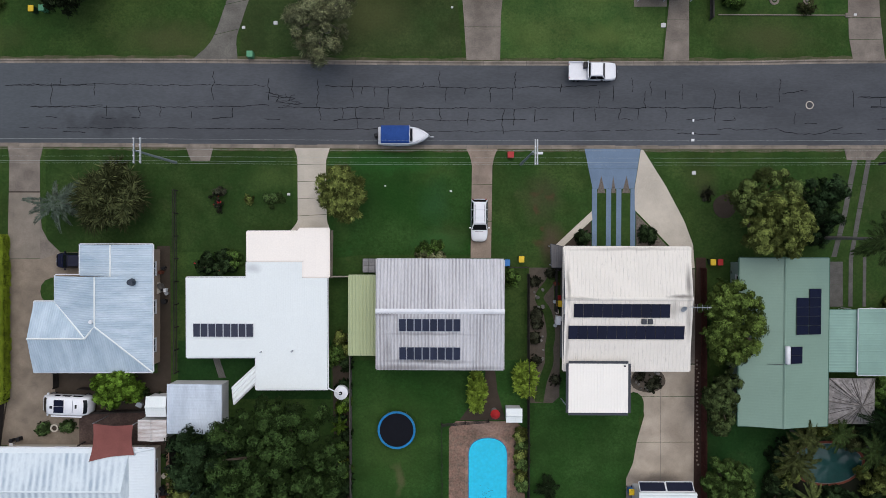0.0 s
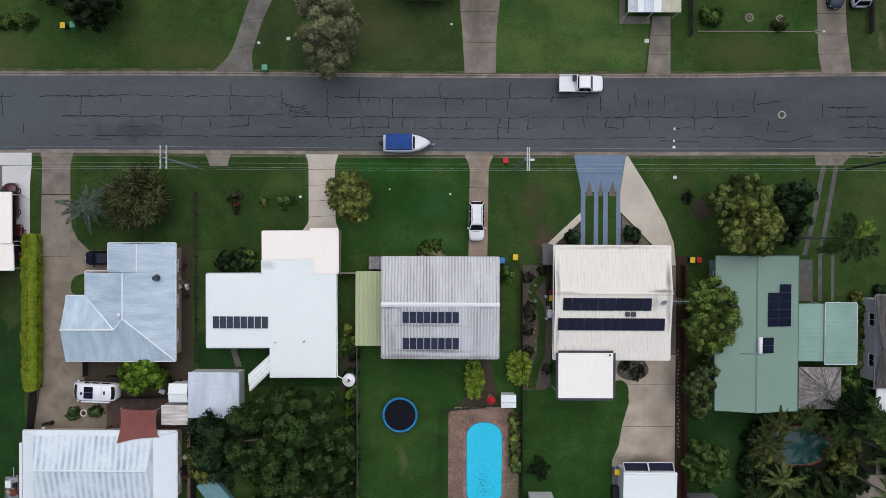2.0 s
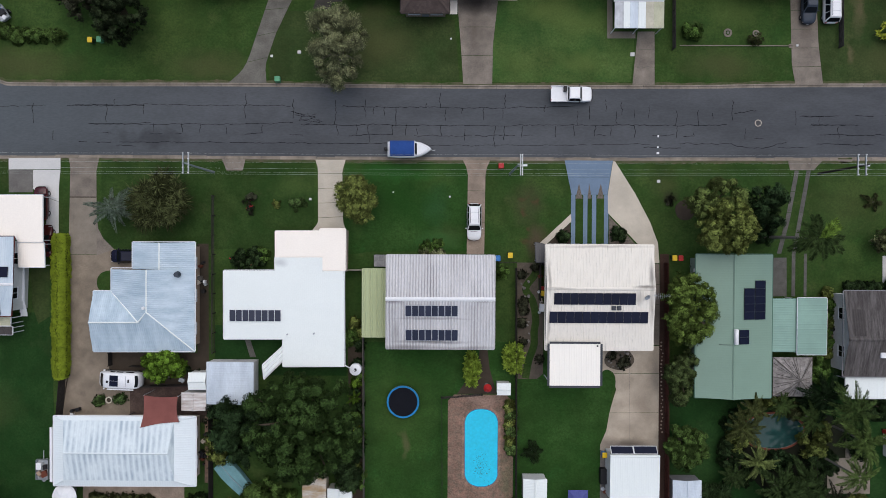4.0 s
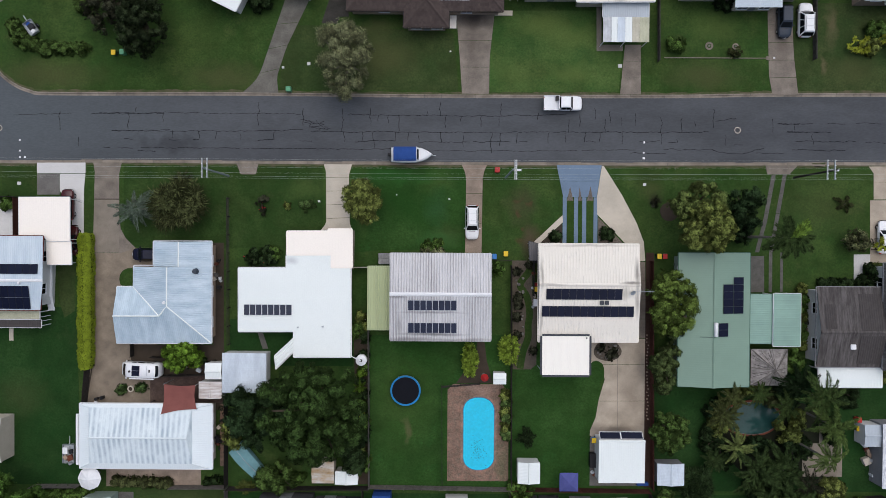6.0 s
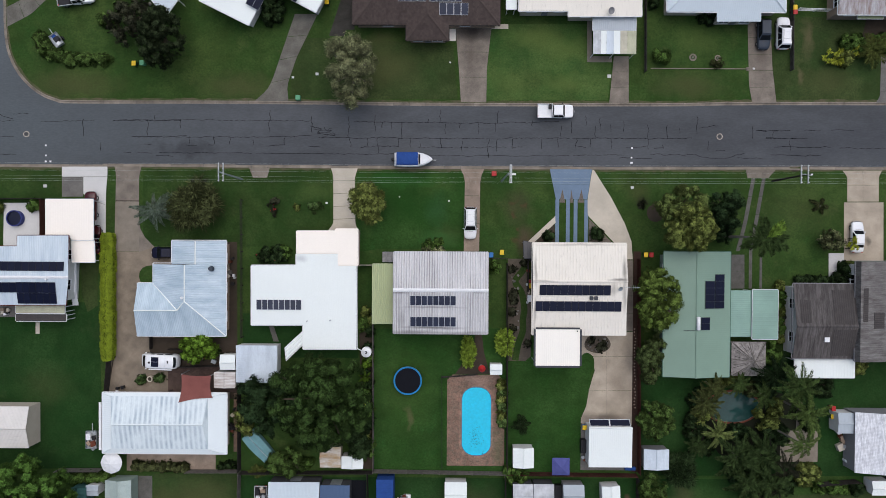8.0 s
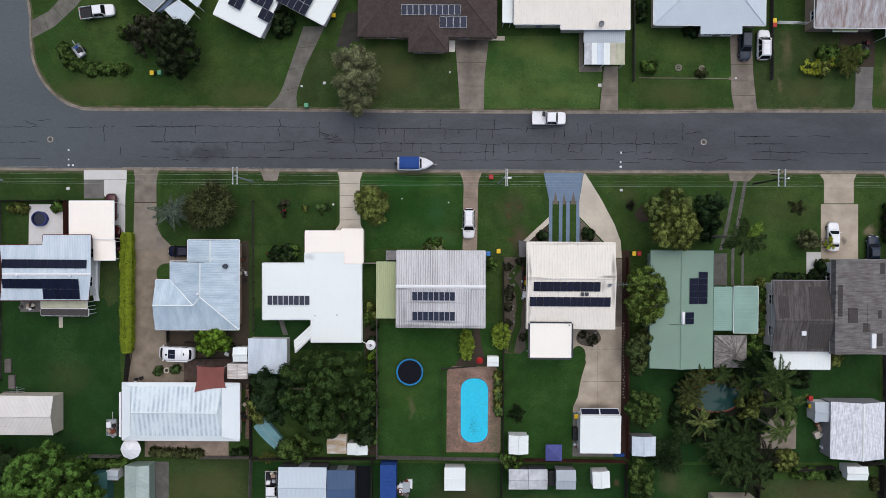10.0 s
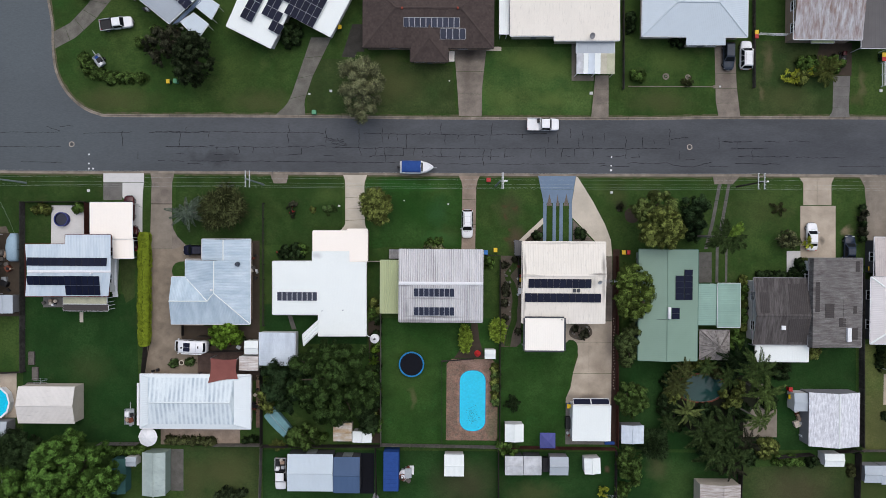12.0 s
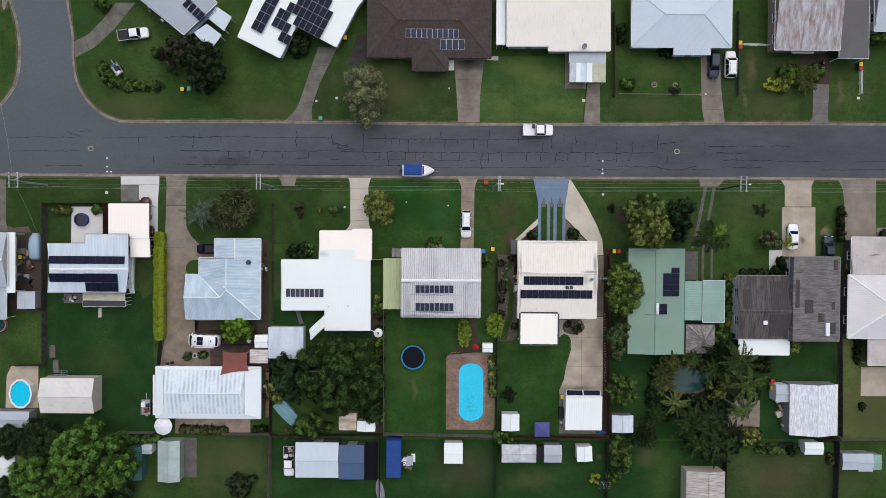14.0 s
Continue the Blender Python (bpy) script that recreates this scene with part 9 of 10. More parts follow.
# ---- fences ----
def fences():
    F = fence
    F("dark weathered timber paling fence between two lots", [(-70.18, 7.42), (-70.19, -20.84)], 1.5, "timber_old")
    F("dark front paling fence beside the patio", [(-69.89, 7.42), (-59.50, 7.49)], 1.4)
    F("dark red slatted screen beside the carport", [(-59.30, 7.30), (-59.29, 2.15)], 1.8, "timber_red")
    F("dark timber fence with rails between two lots", [(-30.02, 7.50), (-29.93, -12.89)], 1.3, "timber_dark", boards=False)
    F("dark timber fence behind the courtyard", [(-30.30, -20.05), (-30.25, -32.78)], 1.7, "timber_dark")
    F("grey timber fence between two back lawns", [(-10.42, -10.77), (-10.29, -32.63)], 1.6, "timber_grey")
    F("pale front infill fence beside the white house", [(-12.36, -2.06), (-10.48, -2.05)], 1.5, "wall_cream")
    F("grey timber back fence", [(-10.29, -32.73), (9.37, -32.98)], 1.6, "timber_grey")
    F("grey timber fence beside the pool garden", [(9.41, -1.71), (9.57, -32.88)], 1.6, "timber_dark")
    F("dark red timber back fence", [(9.67, -32.98), (28.92, -33.14)], 1.6, "timber_red")
    F("dark red timber side fence", [(28.89, -0.97), (29.21, -32.73)], 1.7, "timber_red")
    F("thin dark rail fence across the side garden", [(7.2, -0.93), (9.38, -0.93), (12.35, -0.93)], 1.2, "timber_dark", boards=False)
    F("thin black pool fence", [(-0.16, -18.83), (-0.07, -32.16)], 1.2, "timber_dark", boards=False)
    F("black pool fence behind the house", [(-0.17, -18.63), (5.08, -18.19)], 1.2, "timber_dark", boards=False)
    F("black-stained side fence beside the tiled yard", [(69.55, -3.45), (69.98, -32.43)], 1.6, "timber_old")
    F("dark back fence behind the palms", [(48.28, -26.22), (48.39, -35.38)], 1.7, "timber_dark")
    F("grey timber rear fence of the west lots", [(-57.38, -32.89), (-50.92, -32.84)], 1.6, "timber_grey")
    F("grey rear fence behind the courtyard house", [(-38.00, -32.94), (-30.25, -32.88)], 1.6, "timber_grey")
    F("dark rear fence beneath the big tree", [(-30.05, -33.08), (-10.39, -32.93)], 1.6, "timber_dark")
    F("grey fence between rear lots", [(-30.25, -33.18), (-30.60, -45.96)], 1.6, "timber_grey")
    F("dark fence between rear lots beside the blue shed", [(-11.18, -33.04), (-10.91, -45.81)], 1.6, "timber_dark")
    F("dark fence between the rear lawns", [(9.37, -33.28), (9.47, -45.65)], 1.6, "timber_dark")
    F("dark rear side fence behind shrubs", [(29.02, -33.53), (28.95, -45.50)], 1.6, "timber_dark")
    F("black rear fence beside the weathered shed", [(49.78, -35.37), (49.61, -45.35)], 1.7, "timber_dark")
    F("dark rear side fence of the east lawn", [(69.40, -33.43), (69.17, -45.20)], 1.7, "timber_dark")
    F("dark rear fence behind the silver shed", [(55.82, -34.33), (61.76, -33.78), (69.69, -33.03)], 1.6, "timber_dark")
    F("pale rear rail fence", [(70.19, -33.22), (85.05, -33.11)], 1.2, "timber_grey")
    F("dark garden fence across the road", [(51.18, 41.72), (51.36, 27.20)], 1.1, "timber_old")
    F("dark side fence beside the awning house", [(29.53, 41.57), (29.68, 26.85)], 1.2, "timber_old")
    F("white picket fence panel across the road", [(72.78, 31.57), (72.84, 27.64)], 1.1, "trim_white", boards=False)
    F("white lattice gate between two houses", [(52.04, 36.04), (57.36, 35.88)], 1.3, "trim_white", boards=False)
    F("dark fence behind the corner drive", [(-49.66, -16.51), (-50.14, -22.18)], 1.6, "timber_dark")
    F("dark low fence round the shaded garden", [(-43.51, -12.99), (-43.51, -14.68), (-38.06, -14.84)], 1.1, "timber_dark")
    F("dark paling fence round the courtyard", [(-31.11, -17.07), (-40.53, -17.34), (-40.52, -20.92)], 1.5, "timber_dark")
    F("black side screen beside the cream house", [(12.47, -0.89), (12.51, -5.84)], 1.6, "timber_dark")
    F("dark pool-garden fence under palms", [(38.35, -24.51), (38.60, -29.48)], 1.4, "timber_dark")
    F("grey paling fence of the west yard", [(-70.00, -20.94), (-74.76, -21.17)], 1.3, "timber_dark")


fences()


# ---- sheds and yard things ----
def yards():
    S = shed
    S("cream steel gable shed in the west yard", (-69.55, -22.85), (-60.25, -28.95), 2.7, 3.4, "x", "roof_bone", "wall_cream")
    S("pale blue flat-roofed lean-to beside the pool", (-80.81, -28.85), (-71.77, -31.64), 2.2, 2.4, "x", "roof_mid", "wall_grey")
    S("pair of pale metal lockers in the cluttered yard", (-74.12, -7.98), (-70.98, -11.01), 1.9, 2.05, "y", "roof_mid", "wall_grey")
    S("white metal shed at the west edge", (-80.67, -35.19), (-74.00, -41.74), 2.4, 2.8, "x", "roof_white", "wall_white")
    S("teal metal garden shed under the tree", (-54.53, -34.89), (-52.25, -40.70), 2.1, 2.4, "y", "shed_teal", "shed_teal")
    S("small white garden cupboard", (-52.51, -34.68), (-50.63, -36.25), 1.8, 1.95, "x", "roof_mid", "wall_white")
    S("pale green gable garden shed", (-49.46, -33.74), (-45.61, -40.91), 2.2, 2.8, "y", "roof_mint", "wall_green", at=-47.32)
    S("pale blue-grey double garage with low roof", (-30.25, -13.80), (-24.2, -19.25), 2.3, 2.5, "y", "roof_frost", "wall_white", name="garage", rib=0.3, at=-24.26)
    S("white two-door garden shed", (-32.69, -15.24), (-30.42, -17.49), 2.0, 2.25, "x", "roof_white", "wall_white")
    S("rust-streaked white shed in the courtyard", (-33.54, -17.79), (-30.38, -20.13), 2.1, 2.3, "y", "roof_rustline", "wall_white")
    S("rusty tan-roofed shed under the tree", (-17.97, -28.70), (-14.91, -31.73), 2.1, 2.4, "x", "roof_rusty_tan", "wall_cream")
    S("small white slatted-roof shed", (-14.83, -30.08), (-11.67, -31.94), 2.0, 2.2, "y", "roof_white", "wall_white")
    S("long white-roofed rear shed", (-25.39, -33.72), (-17.92, -39.85), 2.6, 2.95, "x", "roof_blue_pale", "wall_shaded", name="garage", door="n")
    S("navy blue-roofed rear shed", (-17.87, -34.19), (-13.53, -40.15), 2.5, 2.75, "x", "roof_navy", "wall_shaded", name="garage", door="n")
    S("small white skillion shed on the back lawn", (0.34, -33.82), (3.61, -37.45), 2.0, 2.04, "x", "roof_white", "wall_white")
    S("white gable garden shed with ridge", (10.32, -28.68), (13.39, -31.62), 2.1, 2.4, "y", "roof_white", "wall_white")
    S("stained pale grey steel shed", (10.35, -33.97), (13.33, -37.11), 2.2, 2.4, "x", "roof_stained", "wall_shaded")
    S("stained pale grey steel shed beside its twin", (13.40, -33.95), (16.37, -37.08), 2.2, 2.4, "x", "roof_stained", "wall_shaded")
    S("pale ribbed steel garden shed", (17.73, -34.05), (20.81, -37.09), 2.1, 2.4, "x", "roof_mid", "wall_grey")
    S("small ribbed white shed on the rear lawn", (23.46, -34.24), (26.14, -36.88), 2.0, 2.3, "y", "roof_white", "wall_white", turn=3)
    S("grey ribbed steel shed behind the fence", (29.5, -28.74), (33.2, -31.77), 2.1, 2.4, "y", "roof_frost", "wall_grey")
    S("white garage behind the cream house", (21.27, -25.30), (27.57, -31.23), 2.7, 2.9, "x", "roof_white", "wall_white", name="garage", at=-25.43, rib=0.3)
    g = bpy.data.objects["garage.003"]
    o = Vector(g.location)
    for a, b in (((21.50, -25.35), (24.35, -24.96)), ((24.43, -25.33), (27.39, -24.94))):
        pts = [(a[0] - o.x, a[1] - o.y + 0.1, 2.55), (b[0] - o.x, a[1] - o.y + 0.1, 2.55), (b[0] - o.x, b[1] - o.y + 0.5, 1.9), (a[0] - o.x, b[1] - o.y + 0.5, 1.9)]
        part("glazed_panel", sheet_roof(pts, 0), "solar", g, "dark sloping glazed front panel")
        for u, v in zip(pts, pts[1:] + pts[:1]):
            part("panel_frame", Build().tube([(*u[:2], u[2] + 0.03), (*v[:2], v[2] + 0.03)], 0.05, 4), "trim_white", g)
    S("small white shed behind the silver shed", (63.05, -33.25), (66.33, -35.40), 2.0, 2.2, "x", "roof_white", "wall_white")
    S("pale blue-grey steel shed pair", (69.60, -35.14), (72.49, -37.98), 2.1, 2.3, "x", "roof_mid", "wall_grey")
    S("pale blue-grey steel shed with open side", (72.45, -35.12), (74.95, -38.26), 2.1, 2.3, "x", "roof_mid", "wall_grey")
    S("small glazed lean-to shed", (75.09, -35.36), (76.56, -38.02), 1.9, 2.0, "x", "roof_seafoam", "wall_grey")
    S("weathered brown and white gable shed", (42.26, -38.14), (48.92, -47.51), 2.8, 3.6, "y", "roof_rusty_pale", "wall_cream", name="garage", at=45.86)
    S("streaked silver-white gable garage", (59.91, -22.93), (68.22, -31.77), 2.8, 3.9, "y", "roof_silver", "wall_grey", name="garage", at=64.26, cap="roof_white")
    S("silver flat-roofed annex of the garage", (57.75, -23.16), (60.19, -26.19), 2.3, 2.45, "x", "roof_mid", "wall_white")
    S("white flat-roofed pump shed beside the pool", (6.90, -16.46), (8.69, -18.02), 1.8, 1.9, "x", "roof_white", "wall_white")
    # blue container with junk
    e = box_thing("shipping_container", "blue steel storage container with dented roof", "container", (-9.66, -33.37), (-7.17, -39.85), 2.4, "canvas_blue")
    for k in range(9):
        part("rib", Build().box((-1.0, -2.75 + k * 0.66, 2.404), (1.0, -2.6 + k * 0.66, 2.44)), "canvas_blue", e)
    r = random.Random(3)
    for k in range(9):
        q = (-6.05, -37.74)
        o = box_thing("scrap_box", "pale weathered crate in a scrap heap", "crate", (q[0] + r.uniform(-1.0, 0.6), q[1] + r.uniform(-1.0, 1.0)), (q[0] + r.uniform(0.0, 1.4), q[1] + r.uniform(-0.6, 1.6)), r.uniform(0.3, 1.0), r.choice(("trim_white", "galv", "wall_grey")), group="scrap heap")
    # gazebo
    c = (44.52, -15.33)
    e = thing("gazebo", "weathered grey shade-cloth pyramid gazebo", "gazebo", (*c, 0))
    hw = 2.5
    v = [(-hw, -hw, 2.4), (hw, -hw, 2.4), (hw, hw, 2.4), (-hw, hw, 2.4)]
    for k in range(4):
        a, b = Vector(v[k]), Vector(v[(k + 1) % 4])
        part("roof", sheet_roof([a, b, (0.3, -0.2, 3.6)], 0), "roof_thatch", e)
        for t in (0.0, 0.5):
            p = a.lerp(b, t)
            part("rafter", Build().tube([tuple(p + Vector((0, 0, 0.06))), (0.3, -0.2, 3.68)], 0.05, 5), "timber_grey", e)
        r = random.Random(40 + k)
        for i in range(11):
            t = (i + 0.5) / 11 + r.uniform(-0.015, 0.015)
            p, top = a.lerp(b, t), Vector((0.3, -0.2, 3.64))
            s0, s1 = r.uniform(0.0, 0.2), r.uniform(0.45, 0.9)
            u, w = p.lerp(top, s0) + Vector((0, 0, 0.05)), p.lerp(top, s1) + Vector((0, 0, 0.05))
            part("slat", Build().tube([tuple(u), tuple(w)], r.uniform(0.014, 0.03), 4), r.choice(("timber_pale", "timber_grey", "timber_old")), e)
        part("post", Build().box((v[k][0] * 0.95 - 0.06, v[k][1] * 0.95 - 0.06, 0), (v[k][0] * 0.95 + 0.06, v[k][1] * 0.95 + 0.06, 2.35)), "timber_grey", e)
    trampoline("round trampoline with black mat and blue rim", (-5.22, -19.18), 2.12)
    umbrella("white octagonal garden umbrella", (-48.49, -31.20), 1.6, "trim_white")
    umbrella("square blue-purple pavilion umbrella", (17.33, -31.33), 1.8, "canvas_purple", n=4, dip=0.71, turn=45)
    umbrella("red garden umbrella beside the pool", (5.72, -17.14), 0.55, "plastic_red", 1.9)
    # shade sail
    e = thing("shade_sail", "faded red shade sail stretched over the courtyard", "shade sail")
    A, B, C, D = [Vector((*p, z)) for p, z in (((-37.92, -17.96), 3.0), ((-33.74, -18.17), 2.7), ((-33.34, -21.27), 3.3), ((-38.16, -21.97), 3.4))]
    v, n = [], 8
    for i in range(n + 1):
        for j in range(n + 1):
            s, t = i / n, j / n
            p = A.lerp(B, s).lerp(D.lerp(C, s), t)
            mid = (A + B + C + D) / 4
            pull = 0.10 * math.sin(math.pi * s) * (t in (0, 1)) + 0.10 * math.sin(math.pi * t) * (s in (0, 1))
            p = p.lerp(mid, pull)
            p.z -= 0.25 * math.sin(math.pi * s) * math.sin(math.pi * t)
            v.append(tuple(p))
    f = [(i * (n + 1) + j, (i + 1) * (n + 1) + j, (i + 1) * (n + 1) + j + 1, i * (n + 1) + j + 1) for i in range(n) for j in range(n)]
    o = len(v)
    part("cloth", Build().add(v + [(x, y, z - 0.015) for x, y, z in v], f + [tuple(o + i for i in q[::-1]) for q in f]), "sail_red", e, "", True)
    for p in (A, B, C, D):
        part("post", Build().tube([(p.x, p.y, 0), (p.x, p.y, p.z + 0.05)], 0.05, 8), "galv", e)
    # rainwater tank
    c = (-11.28, -14.79)
    e = thing("water_tank", "white round rainwater tank fed by a pipe", "water tank", (*c, 0))
    part("body", Build().disc((0, 0), 0.74, 0, 1.9, 24), "trim_white", e)
    part("lid", Build().disc((0, 0), 0.76, 1.904, 2.1, 24, 0.35), "trim_white", e)
    q = Vector((-12.48, -14.11)) - Vector(c)
    part("inlet_pipe", Build().tube([(q.x, q.y, 2.7), (0, 0, 2.35), (0, 0, 2.05)], 0.06, 8), "trim_white", e)
    part("strainer", Build().disc((0, 0), 0.2, 2.1, 2.2, 12), "plastic_black", e)
    # teal tarpaulin ridge tent, filed with the covered boats
    c = (-27.29, -29.08)
    e = thing("covered_boat", "small teal tarpaulin ridge tent", "covered boat", (*c, 0), -48)
    st = [(-2.5, 1.15, 0.0, 1.2, 0.35), (-1.0, 1.2, 0.0, 1.35, 0.35), (0.6, 1.15, 0.0, 1.3, 0.35), (2.4, 1.0, 0.0, 1.15, 0.35)]
    part("tarpaulin", loft(st), "tarp_teal", e)
    part("pole", Build().tube([(-2.6, 0, 1.24), (0, 0, 1.4), (2.6, 0, 1.16)], 0.035, 6), "galv", e)
    for k in range(7):
        part("rope", Build().tube([(-2.2 + 0.72 * k, -1.16 + 0.02 * k, 0.6), (-2.2 + 0.72 * k, -0.4, 1.34 - 0.015 * k), (-2.2 + 0.72 * k, 0.4, 1.34 - 0.015 * k), (-2.2 + 0.72 * k, 1.16 - 0.02 * k, 0.6)], 0.03, 4), "tarp_teal", e)
    c = (-10.98, -42.72)
    e = thing("canoe", "pale grey upturned dinghy on the grass", "dinghy", (*c, 0), 100)
    part("hull", loft([(-1.5, 0.7, 0.0, 0.45, 0.5), (0, 0.75, 0, 0.5, 0.5), (1.0, 0.55, 0, 0.45, 0.5), (1.7, 0.15, 0, 0.35, 0.5)]), "wall_grey", e)
    part("keel", Build().box((-1.4, -0.03, 0.49), (0.9, 0.03, 0.53)), "trim_white", e)
    # stones in the red border strip
    a, b = (28.66, -11.4), (28.76, -23.2)
    r = random.Random(8)
    for k in range(26):
        t = k / 25
        x, y = a[0] + (b[0] - a[0]) * t + r.uniform(-0.12, 0.12), a[1] + (b[1] - a[1]) * t
        m = Build().disc((0, 0), r.uniform(0.08, 0.14), 0, 0.16, 7, 0.05).make("border_stone", "concrete_brown")
        m.location = (x, y, 0.05)
        tagged(m, "small tan stone in the border strip", "stone", "border stones")
    # rocks and pots
    for k, q in enumerate(scatter((23.09, -13.63), 1.6, 1.2, 18, 4) + scatter((10.6, -8.0), 0.9, 7.0, 12, 6) + scatter((32.95, -0.96), 0.6, 0.6, 3, 2)):
        m = Build().soft_box((-0.2, -0.16, 0), (0.2, 0.16, 0.22), 0.08).make("garden_rock", "rock")
        m.matrix_basis = pose(*q, 0.04, 0, 0, 37 * k) @ Matrix.Scale(0.6 + 0.09 * (k % 7), 4)
        tagged(m, "grey weathered garden rock in the bed", "rock", "garden rocks")
    e = thing("planter", "round pale concrete planter ring on the drive", "planter", (*(-43.74, -19.26), 0))
    part("bowl", Build().ring((0, 0), 0.3, 0.45, 0.012, 0.5, 18), "concrete_pale", e)
    part("soil", Build().disc((0, 0), 0.29, 0.02, 0.4, 14), "soil", e)
    for q in ((-69.02, -18.63), (-68.42, -21.22)):
        box_thing("timber_pallet", "old brown timber pallet against the fence", "pallet", (q[0] - 0.5, q[1] - 1.2), (q[0] + 0.5, q[1] + 1.0), 0.3, "timber_grey")
    box_thing("garden_bench", "pale timber bench beside the shed", "bench", (-69.72, -22.83), (-66.53, -23.41), 0.5, "timber_grey")
    box_thing("rubbish_crate", "black crate between the grey sheds", "crate", (16.76, -34.69), (17.87, -37.08), 0.8, "plastic_black")
    box_thing("tool_chest", "dark steel chest beside the white garage", "chest", (20.55, -27.85), (21.37, -29.84), 0.9, "plastic_black")
    box_thing("blue_tarpaulin", "crumpled blue tarpaulin behind the garage", "tarpaulin", (27.25, -32.01), (28.85, -32.50), 0.5, "canvas_blue")
    box_thing("side_crate", "white appliance boxes in the side passage", "box", (12.54, -6.35), (13.04, -7.34), 0.9, "trim_white")
    box_thing("red_crate", "red plastic crate in the side passage", "crate", (12.64, -4.08), (13.14, -4.57), 0.6, "plastic_red")
    box_thing("yard_crate", "pale weathered timber table in the west yard", "table", (-74.88, -0.53), (-73.49, -1.52), 0.75, "timber_grey")
    box_thing("cement_block", "square concrete slab under the palms", "slab", (48.3, -25.5), (50.0, -27.0), 0.15, "concrete_white")
    # clothes line frames
    for q, lab in (((-66.51, -22.29), "pale folding clothes line beside the shed"), ((28.28, -41.12), "grey clothes line frame in the rear corner")):
        e = thing("clothes_line", lab, "clothes line", (*q, 0))
        part("post", Build().tube([(0, 0, 0), (0, 0, 1.8)], 0.04, 6), "galv", e)
        for k in range(4):
            part("line_arm", Build().tube([(-1.2, -0.5 + k * 0.35, 1.8), (1.2, -0.5 + k * 0.35, 1.8)], 0.012, 4), "galv", e)
        part("cross_arm", Build().box((-0.03, -0.6, 1.76), (0.03, 0.65, 1.8)), "galv", e)


yards()


# ---- trees, palms, shrubs ----
def greenery():
    T, S, PL = tree, shrub, palm
    # across the road
    T("thin brown-green tree behind the dark tree", (-45.65, 33.53), 3.9, 3.0, 3.8, "leaf_umber", 10, n=170, per=50, size=0.5, uneven=0.3)
    T("dense dark green conifer-like tree on the corner lawn", (-40.68, 30.4), 3.2, 4.6, 7.0, "leaf_conifer", 11, n=460, per=60, size=0.5, leaf=0.2, wide=0.07, low=0.08, boughs=190, uneven=0.06)
    T("grey-green wispy gum tree leaning over the kerb", (-13.25, 25.6), 3.5, 5.6, 8.0, "leaf_gum", 12, n=440, per=60, size=0.86, leaf=0.34, wide=0.045, bark="bark_pale", limbs=26, uneven=0.14, low=0.25, boughs=90)
    for q, rx, ry, h, s in (((-59.91, 31.34), 0.9, 1.3, 1.4, 1), ((-58.13, 28.99), 1.6, 1.0, 1.2, 2), ((-56.45, 28.32), 1.8, 1.0, 1.1, 7), ((-54.77, 28.23), 2.0, 0.9, 1.1, 3), ((-52.80, 28.15), 2.0, 0.8, 1.1, 8), ((-50.82, 28.16), 1.8, 0.8, 1.0, 4), ((-59.32, 29.97), 1.2, 1.2, 1.3, 9), ((-50.44, 34.16), 1.2, 1.0, 1.5, 5), ((-48.08, 36.14), 0.9, 0.7, 1.2, 6)):
        S("low green shrub along the corner garden", q, rx, ry, h * 0.8, "leaf_border", s)
    S("dark leafy shrubs beside the white house", (-25.39, 35.31), 2.1, 1.9, 2.0, "leaf_dark", 21)
    S("round clipped dark shrub in the fenced lawn", (32.12, 29.32), 1.2, 1.2, 1.5, "leaf_mid", 22)
    S("small thin shrub on the lawn", (40.32, 28.10), 1.0, 0.9, 1.0, "leaf_bronze", 23, n=14, per=20)
    rosettes("lime yellow-green croton shrub", scatter((57.45, 29.01), 1.6, 1.0, 14, 5), "leaf_lime", 0.6, 1.0, 24)
    rosettes("yellow-green croton shrubs by the drive", scatter((60.59, 30.01), 1.0, 1.0, 8, 6), "leaf_lime", 0.55, 1.1, 25)
    PL("low bushy palm beside the rusted house", (62.56, 29.89), 2.2, 1.4, "leaf_olive", 26, 14)
    S("dark leafy shrub by the driveway", (64.31, 31.22), 2.0, 1.3, 1.6, "leaf_mid", 27)
    S("leafy mixed shrub by the rusted house drive", (60.18, 31.19), 2.2, 1.6, 1.6, "leaf_mid", 33)
    S("dark leafy shrub beside the lime crotons", (58.93, 29.02), 1.6, 1.2, 1.3, "leaf_olive", 34)
    S("shrubs along the pale blue house", (38.67, 34.57), 1.4, 0.7, 1.0, "leaf_dark", 28)
    S("leafy shrub at the east end", (75.32, 37.43), 1.6, 2.0, 3.0, "leaf_mid", 29)
    S("leafy green shrub beyond the corner drive", (-60.11, 42.14), 1.5, 1.2, 1.8, "leaf_mid", 30)
    S("dark shrubs between fence and house", (30.75, 37.66), 0.8, 2.0, 1.4, "leaf_dark", 31)
    # front gardens, south side
    PL("blue-green palm with drooping fronds and dead lower ones", (-41.6, 5.84), 2.9, 3.0, "leaf_blue", 41, 15, 0.55, wide=0.25, blade=1.0, odd=((5,), "leaf_dead"), pitch=(-40, 14))
    T("spiky bronze-green pandanus clump by the fence", (-35.95, 6.65), 4.1, 3.6, 5.0, "leaf_bronze", 42, n=170, per=26, size=1.15, wide=0.13, spiky=True, low=0.25, uneven=0.12)
    T("golden green spiky-leaved round tree", (-11.05, 7.05), 2.75, 2.95, 5.0, "leaf_golden", 43, n=300, per=34, size=0.42, wide=0.085, spiky=True, low=0.3, uneven=0.16, boughs=40)
